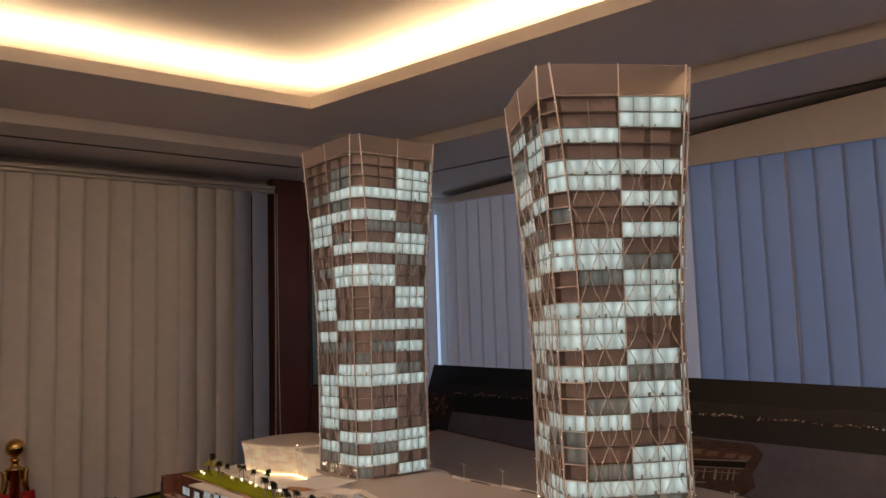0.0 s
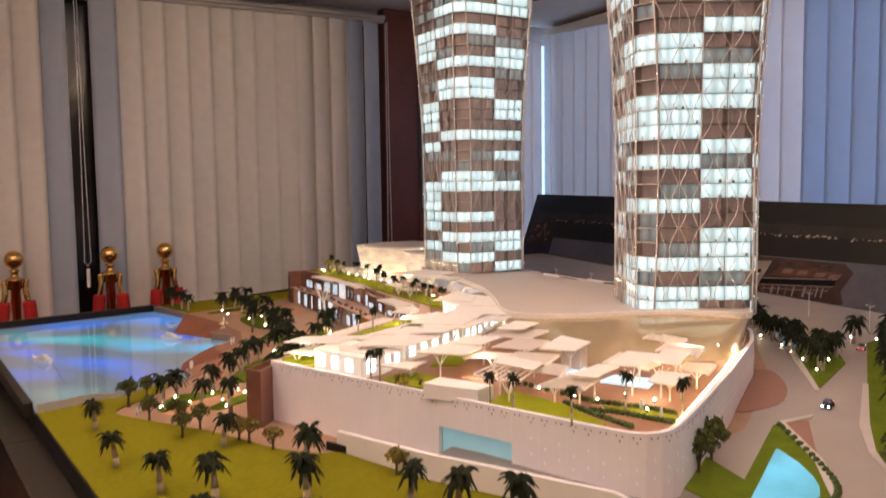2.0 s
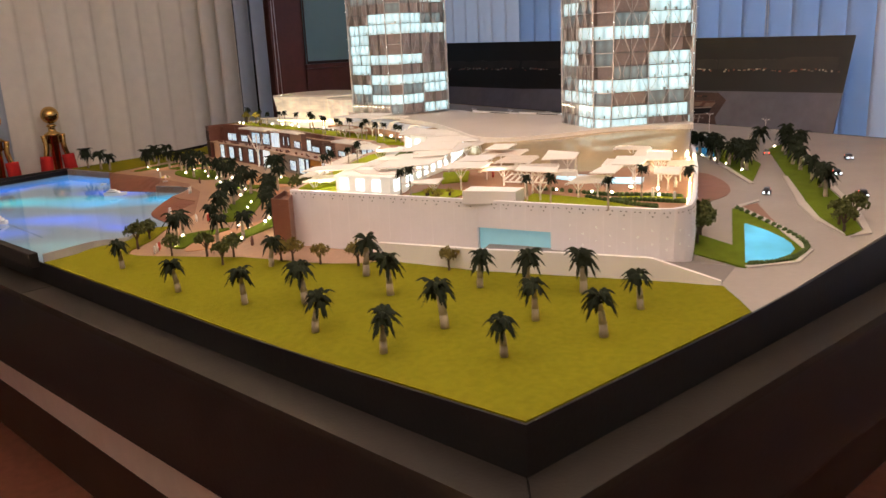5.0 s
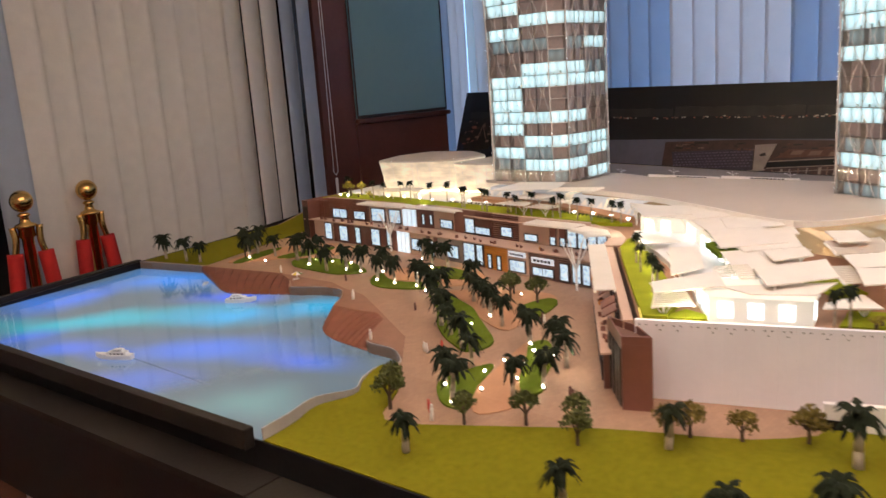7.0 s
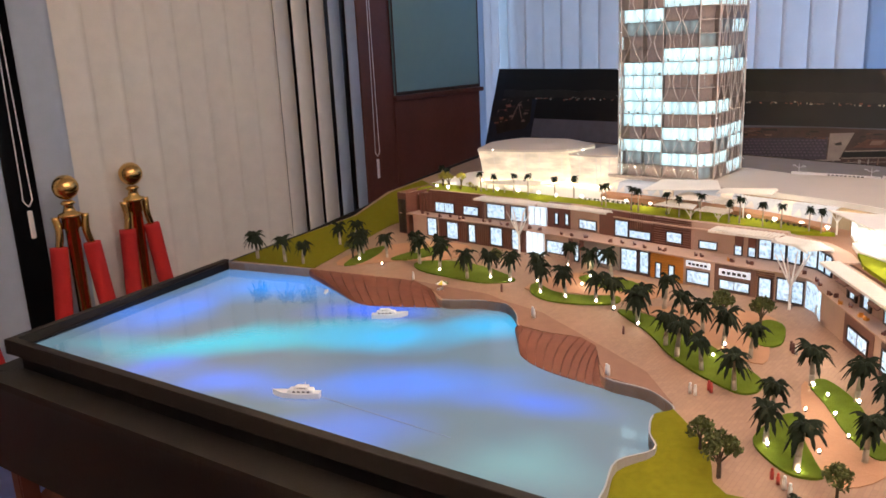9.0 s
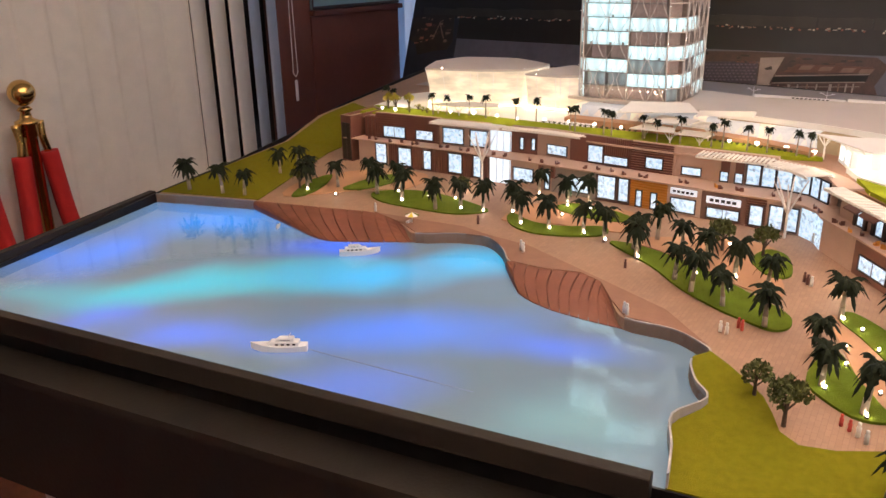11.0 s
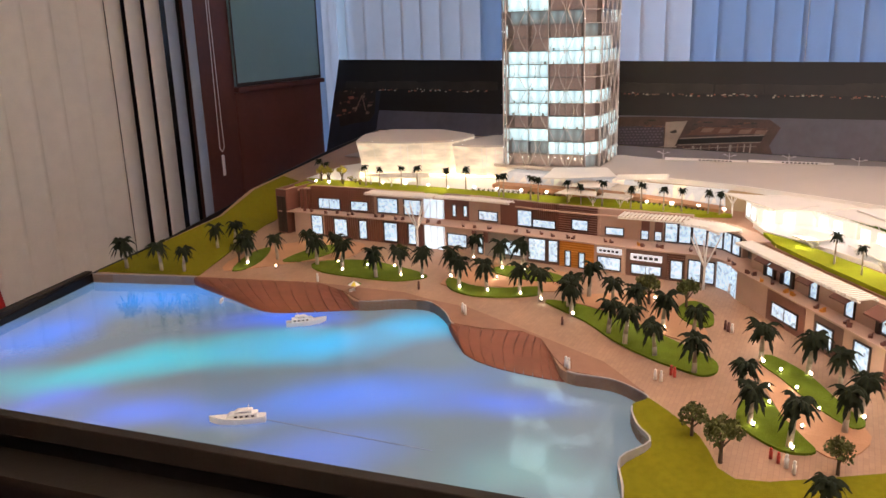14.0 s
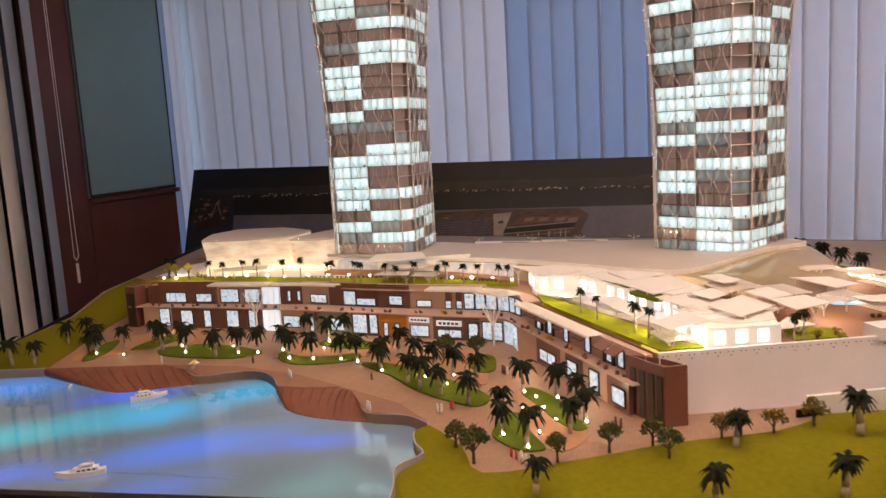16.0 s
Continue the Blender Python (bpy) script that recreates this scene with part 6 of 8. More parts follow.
for y0, y1 in ((1.72, 2.05), (2.056, 2.40)):
    z = roof_height(2.15, (y0 + y1) / 2)
    bm = bmesh.new()
    prism(bm, ccw([(2.143, y0), (2.149, y0), (2.155, y1), (2.149, y1)]), z - 0.02, z + 0.009)
    wall_top = part("back_parapet", bm, M_WHITE, roof, "low white parapet along the back edge")
    for k in range(9):
        y = y0 + 0.06 + 0.016 * k
        bm = bmesh.new()
        box(bm, 2.139, y, z + 0.002, 2.1425 + 0.018 * (y - y0), y + 0.009, z + 0.006)
        part("slot", bm, M_FRAME, wall_top)

# Low glowing pavilion at the far end, and a long glass gallery.
def pavilion(name, outline, z0, z1, flare, mat, label):
    e = empty(name, (0, 0, 0), label, "pavilion")
    n = len(outline)
    line = smooth_line([q for i in range(n) for q in (tuple(Vector(outline[i]).lerp(Vector(outline[i - 1]), 0.12)), tuple(Vector(outline[i]).lerp(Vector(outline[(i + 1) % n]), 0.12)))], 3, True)
    c = sum((Vector(p) for p in line), Vector((0, 0))) / len(line)
    bm = bmesh.new()
    lo = [bm.verts.new((*(c + (Vector(p) - c) * 0.94), G + z0)) for p in line]
    mid = [bm.verts.new((*(c + (Vector(p) - c) * (0.95 + flare / 3)), G + z0 + (z1 - z0) * 0.5)) for p in line]
    hi = [bm.verts.new((*(c + (Vector(p) - c) * (1 + flare)), G + z1)) for p in line]
    for r, q in ((lo, mid), (mid, hi)):
        for i in range(len(r)):
            bm.faces.new((r[i], r[(i + 1) % len(r)], q[(i + 1) % len(r)], q[i])).smooth = True
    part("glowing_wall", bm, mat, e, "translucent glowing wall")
    # light strip round the foot
    for i in range(0, len(line), 2):
        a, b = (c + (Vector(line[k % len(line)]) - c) * 0.97 for k in (i, i + 2))
        if max(a.x, b.x) < 1.9:
            bm = bmesh.new()
            rod(bm, (a.x, a.y, G + z0 + 0.002), (b.x, b.y, G + z0 + 0.002), 0.0012, n=5)
            part("led_strip", bm, M_LED, e, "warm light strip along the foot")
    bm = bmesh.new()
    prism(bm, ccw([tuple(c + (Vector(p) - c) * (1 + flare)) for p in line]), G + z1 + 0.0003, G + z1 + 0.008)
    part("roof_plate", bm, M_CREAM, e, "flat cream roof")
    for i in range(0, len(line), 2):
        p = Vector(line[i])
        bm = bmesh.new()
        rod(bm, (*(c + (p - c) * 0.945), G + z0), (*(c + (p - c) * (0.955 + flare / 3)), G + z0 + (z1 - z0) * 0.5), 0.0012, n=4)
        rod(bm, (*(c + (p - c) * (0.955 + flare / 3)), G + z0 + (z1 - z0) * 0.5), (*(c + (p - c) * (1.003 + flare)), G + z1), 0.0012, n=4)
        part("rib", bm, M_CANOPY, e)
        if i % 10 == 4 and p.x < 1.95:
            bm = bmesh.new()
            bmesh.ops.create_icosphere(bm, subdivisions=1, radius=0.0012, matrix=Matrix.Translation((*(c + (p - c) * (1.0 + flare)), G + z1 + 0.0095)))
            part("edge_light", bm, M_BULB, e)
    return e


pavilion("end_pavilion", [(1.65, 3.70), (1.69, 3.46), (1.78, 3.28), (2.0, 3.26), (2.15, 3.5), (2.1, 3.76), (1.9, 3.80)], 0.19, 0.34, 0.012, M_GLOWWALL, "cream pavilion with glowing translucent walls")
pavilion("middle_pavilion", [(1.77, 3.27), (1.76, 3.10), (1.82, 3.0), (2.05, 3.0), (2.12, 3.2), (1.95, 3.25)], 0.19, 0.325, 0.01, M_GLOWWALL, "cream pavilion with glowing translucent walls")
e = empty("glass_gallery", (0, 0, 0), "low curved glass gallery lit from inside on the roof", "gallery")
line = smooth_line([(1.68, 3.0), (1.66, 2.75), (1.63, 2.5), (1.56, 2.25), (1.47, 2.05)], 5)
for i, (p, q) in enumerate(zip(line, line[1:])):
    bm = bmesh.new()
    v = [bm.verts.new(c) for c in ((p[0] - 0.02, p[1], G + 0.187), (q[0] - 0.02, q[1], G + 0.187), (q[0] + 0.03, q[1] + 0.01, G + 0.232), (p[0] + 0.03, p[1] + 0.01, G + 0.232), (p[0] + 0.09, p[1], G + 0.236), (q[0] + 0.09, q[1], G + 0.236))]
    bm.faces.new((v[0], v[1], v[2], v[3]))
    bm.faces.new((v[3], v[2], v[5], v[4]))
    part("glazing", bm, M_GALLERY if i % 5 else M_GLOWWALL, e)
for p, q in zip(line, line[1:]):
    bm = bmesh.new()
    prism(bm, ccw([(p[0] - 0.09, p[1]), (q[0] - 0.09, q[1]), (q[0] - 0.022, q[1]), (p[0] - 0.022, p[1])]), G + 0.172, G + 0.198)
    part("planter_wall", bm, M_TERRA, e)
    bm = bmesh.new()
    c0 = (Vector(p) + Vector(q)) / 2
    v = [bm.verts.new(w) for w in ((c0.x - 0.012, p[1] - 0.008, G + 0.199), (c0.x - 0.012, q[1] + 0.008, G + 0.199), (c0.x + 0.008, c0.y, G + 0.222))]
    bm.faces.new(v)
    part("sail", bm, M_CANOPY, e, "small white triangular sail")


# Canopies: flat or slatted plates on branching white columns.
def canopy(pts, z, posts, label, slats=False, name="roof_canopy", mat=None):
    e = empty(name, (0, 0, 0), label, "canopy", "roof canopies")
    q = ccw(list(pts))
    mat = mat or M_CANOPY
    if slats:
        a, b, c, d = [Vector(p) for p in q[:4]]
        n = max(4, int((b - a).length / 0.017))
        for k in range(n + 1):
            t = k / n
            p0, p1 = a.lerp(b, t), d.lerp(c, t)
            u = (b - a).normalized() * 0.0026
            bm = bmesh.new()
            prism(bm, ccw([tuple(p0 - u), tuple(p0 + u), tuple(p1 + u), tuple(p1 - u)]), G + z, G + z + 0.003)
            part("canopy_slat", bm, mat, e)
        for p0, p1 in ((a, b), (d, c)):
            u = (p1 - p0).normalized()
            nrm = Vector((-u.y, u.x)) * 0.004
            bm = bmesh.new()
            prism(bm, ccw([tuple(p0 - nrm), tuple(p0 + nrm), tuple(p1 + nrm), tuple(p1 - nrm)]), G + z - 0.0035, G + z - 0.0003)
            part("canopy_beam", bm, mat, e)
    else:
        bm = bmesh.new()
        prism(bm, q, G + z, G + z + 0.0032)
        part("canopy_plate", bm, mat, e)
    for x, y in posts:
        bm = bmesh.new()
        rod(bm, (x, y, G + 0.172), (x, y, G + z - 0.028), 0.0028, 0.0023, 6)
        for k in range(4):
            an = k * math.pi / 2 + 0.6
            rod(bm, (x, y, G + z - 0.03), (x + 0.021 * math.cos(an), y + 0.021 * math.sin(an), G + z + 0.0005), 0.0017, 0.0013, 5)
        part("branching_column", bm, mat, e)
    return e


SLATTED, SOLID = "white slatted roof canopy on branching columns", "white roof canopy on branching columns"
ZS, ZP = 0.226, 0.241
# over the west terrace
canopy([(1.232, 1.303), (1.275, 1.229), (1.149, 1.154), (1.097, 1.219)], ZP, [(1.15, 1.19)], SOLID)
canopy([(1.166, 1.279), (1.034, 1.201), (1.131, 1.097), (1.269, 1.168)], ZS, [(1.20, 1.17)], SLATTED, True)
canopy([(0.96, 1.166), (1.035, 1.084), (0.912, 1.019), (0.841, 1.096)], ZP, [(0.95, 1.06)], SOLID)
canopy([(1.112, 1.118), (0.972, 1.046), (1.031, 0.949), (1.162, 1.019)], ZS, [(1.04, 0.985), (1.09, 1.05)], SLATTED, True)
canopy([(0.89, 1.169), (0.757, 1.091), (0.791, 1.056), (0.918, 1.132)], ZS, [], SLATTED, True)
canopy([(0.841, 1.096), (0.907, 0.984), (0.80, 0.925), (0.70, 1.035)], ZP, [(0.755, 0.975)], SOLID)
canopy([(0.901, 1.003), (0.819, 0.957), (0.934, 0.863), (0.985, 0.901)], ZS, [(0.90, 0.93)], SLATTED, True)
# over the middle terrace
canopy([(0.901, 0.854), (0.984, 0.94), (1.068, 0.846), (0.965, 0.772)], ZS, [(0.985, 0.85)], SLATTED, True)
canopy([(0.821, 0.807), (0.89, 0.851), (0.928, 0.726), (0.86, 0.675)], ZP, [(0.803, 0.745), (0.85, 0.76)], SOLID)
canopy([(0.744, 0.776), (0.801, 0.654), (0.896, 0.725), (0.851, 0.843)], ZS, [(0.776, 0.663)], SLATTED, True)
canopy([(0.893, 0.716), (0.979, 0.768), (1.001, 0.718), (0.921, 0.646)], ZS, [], SLATTED, True)
canopy([(0.804, 0.591), (0.924, 0.643), (0.981, 0.572), (0.884, 0.513)], ZS, [(0.868, 0.60), (0.925, 0.575)], SLATTED, True)
canopy([(1.018, 0.875), (1.194, 0.999), (1.204, 0.871), (1.084, 0.793)], ZP + 0.002, [(1.10, 0.835)], "white roof canopy over a stair hall")
# over the pool
canopy([(0.90, 0.587), (1.04, 0.641), (1.065, 0.59), (0.94, 0.528)], ZP, [(0.98, 0.585)], SOLID)
canopy([(1.104, 0.70), (1.131, 0.681), (1.243, 0.743), (1.232, 0.774)], ZS, [], SLATTED, True)
canopy([(1.059, 0.628), (1.213, 0.724), (1.269, 0.628), (1.11, 0.556)], ZP, [(1.08, 0.558), (1.17, 0.63)], SOLID)
canopy([(1.153, 0.569), (1.304, 0.671), (1.329, 0.597), (1.181, 0.503)], ZP + 0.0075, [(1.13, 0.51), (1.25, 0.58)], SOLID)
canopy([(1.438, 0.904), (1.519, 0.951), (1.537, 0.818), (1.468, 0.779)], ZS, [(1.49, 0.86)], SLATTED, True)
canopy([(1.341, 0.747), (1.457, 0.815), (1.487, 0.701), (1.379, 0.631)], ZS, [(1.38, 0.69)], SLATTED, True)
canopy([(1.226, 0.541), (1.29, 0.581), (1.344, 0.526), (1.244, 0.465)], ZS, [(1.27, 0.525)], SLATTED, True)
canopy([(1.153, 0.603), (1.156, 0.581), (1.224, 0.61), (1.232, 0.647)], ZS, [], SLATTED, True)
canopy([(1.044, 0.468), (1.141, 0.532), (1.184, 0.463), (1.066, 0.401)], ZS + 0.006, [(1.12, 0.47)], SOLID)
bm = bmesh.new()
prism(bm, ccw([(1.11, 0.89), (1.13, 0.83), (1.19, 0.87), (1.18, 0.98)]), G + 0.172, G + 0.2427)
thing("stair_hall", bm, M_CREAM, "cream stair hall under a roof canopy", "pavilion")

# Long lit restaurant building on the wing's roof: glowing bodies under overlapping plates.
house = empty("roof_restaurant", (0, 0, 0), "long white roof restaurant glowing under overlapping plates", "pavilion")
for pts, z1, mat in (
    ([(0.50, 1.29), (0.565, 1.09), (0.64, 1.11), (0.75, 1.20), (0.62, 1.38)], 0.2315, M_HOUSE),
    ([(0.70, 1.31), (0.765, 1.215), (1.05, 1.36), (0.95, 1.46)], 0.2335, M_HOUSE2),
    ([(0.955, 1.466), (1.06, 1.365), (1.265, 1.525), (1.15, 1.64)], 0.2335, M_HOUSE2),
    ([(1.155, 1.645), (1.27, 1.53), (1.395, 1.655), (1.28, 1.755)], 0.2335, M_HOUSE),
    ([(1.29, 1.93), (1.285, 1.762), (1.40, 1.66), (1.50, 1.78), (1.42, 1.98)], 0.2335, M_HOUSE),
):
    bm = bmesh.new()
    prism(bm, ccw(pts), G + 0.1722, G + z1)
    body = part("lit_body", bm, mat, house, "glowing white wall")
    q = ccw(pts)
    for i in range(len(q)):
        ln = Line(q[i], q[(i + 1) % len(q)])
        L = (Vector(q[(i + 1) % len(q)]) - Vector(q[i])).length
        s = 0.02
        while s < L - 0.04:
            bm = bmesh.new()
            ln.panel(bm, s, s + 0.03, 0.186, z1 - 0.01, 0.0006, 0.002)
            part("window_pane", bm, M_WARMGLASS, body)
            s += 0.062
PLATES = (
    ([(0.518, 1.441), (0.678, 1.357), (0.568, 1.284), (0.438, 1.39)], 0.2385),
    ([(0.582, 1.196), (0.716, 1.285), (0.878, 1.176), (0.724, 1.094)], 0.246),
    ([(0.55, 1.215), (0.61, 1.10), (0.73, 1.10), (0.58, 1.30)], 0.232),
    ([(0.66, 1.29), (0.89, 1.45), (1.02, 1.33), (0.76, 1.16)], 0.234),
    ([(0.90, 1.455), (1.11, 1.597), (1.24, 1.50), (1.04, 1.33)], 0.2425),
    ([(1.12, 1.60), (1.26, 1.728), (1.38, 1.635), (1.25, 1.50)], 0.2375),
    ([(1.275, 1.91), (1.255, 1.733), (1.36, 1.64), (1.50, 1.76), (1.44, 2.0)], 0.241),
    ([(1.44, 2.063), (1.412, 1.859), (1.318, 1.749), (1.215, 1.871)], 0.246),
    ([(1.518, 1.891), (1.604, 1.735), (1.463, 1.653), (1.338, 1.762)], 0.236),
    ([(1.296, 1.643), (1.391, 1.503), (1.256, 1.426), (1.144, 1.55)], 0.2435),
    ([(1.043, 1.507), (1.181, 1.371), (1.019, 1.284), (0.901, 1.391)], 0.239),
    ([(0.90, 1.34), (0.982, 1.265), (0.901, 1.213), (0.806, 1.271)], 0.247),
    ([(1.20, 1.52), (1.30, 1.42), (1.20, 1.36), (1.11, 1.45)], 0.2345),
)
for pts, z in PLATES:
    bm = bmesh.new()
    prism(bm, ccw(pts), G + z, G + z + 0.0036)
    part("roof_plate", bm, M_CANOPY, house)
    c = sum((Vector(p) for p in pts), Vector((0, 0))) / len(pts)
    for p in (pts[0], pts[1]):
        w = Vector(p).lerp(c, 0.22)
        bm = bmesh.new()
        rod(bm, (w.x, w.y, G + 0.172), (w.x, w.y, G + z - 0.03), 0.0035, 0.003, 6)
        for k in range(4):
            an = k * math.pi / 2 + 0.5
            rod(bm, (w.x, w.y, G + z - 0.032), (w.x + 0.022 * math.cos(an), w.y + 0.022 * math.sin(an), G + z + 0.0005), 0.0022, 0.0018, 5)
        part("branching_column", bm, M_CANOPY, house)
for pts, z in (([(0.72, 1.36), (0.80, 1.38), (0.84, 1.33), (0.76, 1.27)], 0.236), ([(0.86, 1.44), (0.98, 1.54), (1.03, 1.50), (0.91, 1.40)], 0.237), ([(1.05, 1.55), (1.20, 1.66), (1.25, 1.61), (1.10, 1.50)], 0.2375)):
    bm = bmesh.new()
    prism(bm, ccw(pts), G + z - 0.012, G + z)
    part("roof_garden", bm, M_BED, house, "green roof bed")
# white terrace in front of it, with low canopies
roof_patch("restaurant_terrace", [(1.17, 1.895), (1.27, 1.94), (1.283, 1.757), (1.153, 1.643), (0.953, 1.464), (0.70, 1.306), (0.60, 1.37), (0.75, 1.465), (1.0, 1.70)], M_WHITE, "white terrace along the roof restaurant", 0.1725, 0.188)
canopy([(1.047, 1.812), (1.151, 1.79), (1.081, 1.669), (1.003, 1.741)], 0.206, [(1.02, 1.75), (1.08, 1.78)], SOLID)
canopy([(0.999, 1.663), (1.051, 1.593), (0.825, 1.465), (0.715, 1.50)], 0.204, [(0.86, 1.575), (0.76, 1.50), (0.97, 1.63)], SOLID)
# slatted pergolas and a low plate beside the restaurant
canopy([(0.547, 1.449), (0.441, 1.394), (0.497, 1.324), (0.593, 1.396)], 0.206, [(0.48, 1.39)], SLATTED, True)
canopy([(0.725, 1.388), (0.641, 1.341), (0.694, 1.272), (0.782, 1.326)], 0.2375, [], SLATTED, True)
canopy([(0.65, 1.096), (0.754, 1.053), (0.666, 0.985), (0.606, 1.087)], 0.205, [(0.69, 1.03)], SOLID)

# over the long roof lawn, stepping up to the foot of the tower
canopy([(1.40, 2.715), (1.65, 2.75), (1.71, 2.545), (1.53, 2.46)], 0.268, [(1.60, 2.68)], SOLID)
canopy([(1.44, 2.44), (1.53, 2.455), (1.60, 2.28), (1.50, 2.27)], 0.274, [(1.462, 2.35)], SLATTED, True)
canopy([(1.41, 2.62), (1.56, 2.60), (1.52, 2.45), (1.43, 2.46)], 0.242, [(1.50, 2.53)], SOLID)
canopy([(1.43, 2.455), (1.52, 2.445), (1.50, 2.36), (1.42, 2.37)], 0.239, [(1.46, 2.40)], SLATTED, True)
canopy([(1.36, 2.65), (1.47, 2.63), (1.43, 2.51), (1.352, 2.49)], 0.224, [(1.41, 2.61), (1.366, 2.505)], SOLID)
canopy([(1.352, 2.485), (1.43, 2.48), (1.41, 2.37), (1.342, 2.38)], 0.222, [(1.376, 2.406)], SLATTED, True)
canopy([(1.475, 3.57), (1.452, 3.44), (1.507, 3.256), (1.60, 3.30), (1.585, 3.43)], 0.226, [(1.50, 3.54), (1.49, 3.43), (1.525, 3.31)], SOLID)

# Slatted white eaves over the fronts.
def eave(line, s0, s1, out, z, label):
    e = empty("slatted_eave", (0, 0, 0), label, "eave", "slatted eaves")
    n = int((s1 - s0) / 0.013)
    for k in range(n):
        s = s0 + (s1 - s0) * k / n
        bm = bmesh.new()
        line.panel(bm, s, s + 0.007, z, z + 0.004, 0.004, out)
        part("eave_slat", bm, M_CANOPY, e)
    for o in (0.004, out - 0.006):
        m = max(1, int((s1 - s0) / 0.1))
        for k in range(m):
            bm = bmesh.new()
            line.panel(bm, s0 + (s1 - s0) * k / m, s0 + (s1 - s0) * (k + 1) / m, z - 0.004, z - 0.0004, o, o + 0.006)
            part("eave_beam", bm, M_CANOPY, e)


eave(UPPER, 0.434, 0.741, 0.075, 0.1965, "white slatted eave over the atrium")
eave(UPPER, 0.741, 1.072, 0.05, 0.194, "white slatted eave over the shop fronts")
eave(UPPER, 1.5, 1.73, 0.085, 0.192, "white slatted eave by the entrance")
eave(UPPER_TURN, 0.0, 0.218, 0.09, 0.186, "white slatted eave over the corner entrance")
eave(UPPER_WING, 0.0, 0.56, 0.06, 0.1785, "white slatted eave along the wing")
def tree_column(x, y, h, r=0.05):
    e = empty("branching_mast", (x, y, G), "white branching mast carrying the entrance canopy", "mast", "branching masts")
    bm = bmesh.new()
    rod(bm, (0, 0, 0), (0, 0, h * 0.45), 0.0045, 0.004, 6)
    part("post", bm, M_CANOPY, e)
    for k in range(6):
        an = k * math.tau / 6
        bm = bmesh.new()
        rod(bm, (0, 0, h * 0.42), (r * math.cos(an), r * math.sin(an), h), 0.003, 0.002, 5)
        part("branch", bm, M_CANOPY, e)


tree_column(1.225, 3.17, 0.178)
tree_column(1.085, 2.06, 0.176)

# ---- the two towers ----
FOOT = 0.25
# Lit floors counted from the foot: west face in two halves, the cut corner, south face in two halves.
LIT_A = ((2, 4, 5, 6, 7, 8, 12, 14, 15, 16, 21, 22, 23), (1, 3, 5, 8, 9, 13, 17, 18, 20, 23, 25), (1, 3, 5, 8, 9, 13, 17, 18, 20, 23, 25), (1, 3, 5, 8, 9, 13, 17, 18, 20, 23, 25), (0, 2, 3, 8, 11, 13, 15, 16, 20, 21, 25, 26, 27))
LIT_B = ((2, 5, 6, 9, 11, 12, 13, 16, 20, 22, 23, 26), (0, 1, 2, 3, 7, 10, 12, 13, 14, 17, 18, 21, 24, 25), (0, 1, 3, 7, 10, 12, 13, 14, 17, 18, 22, 23, 25), (0, 1, 3, 7, 10, 12, 13, 14, 17, 18, 22, 23, 25), (1, 3, 4, 5, 8, 9, 11, 14, 15, 16, 19, 21, 23, 26, 27))


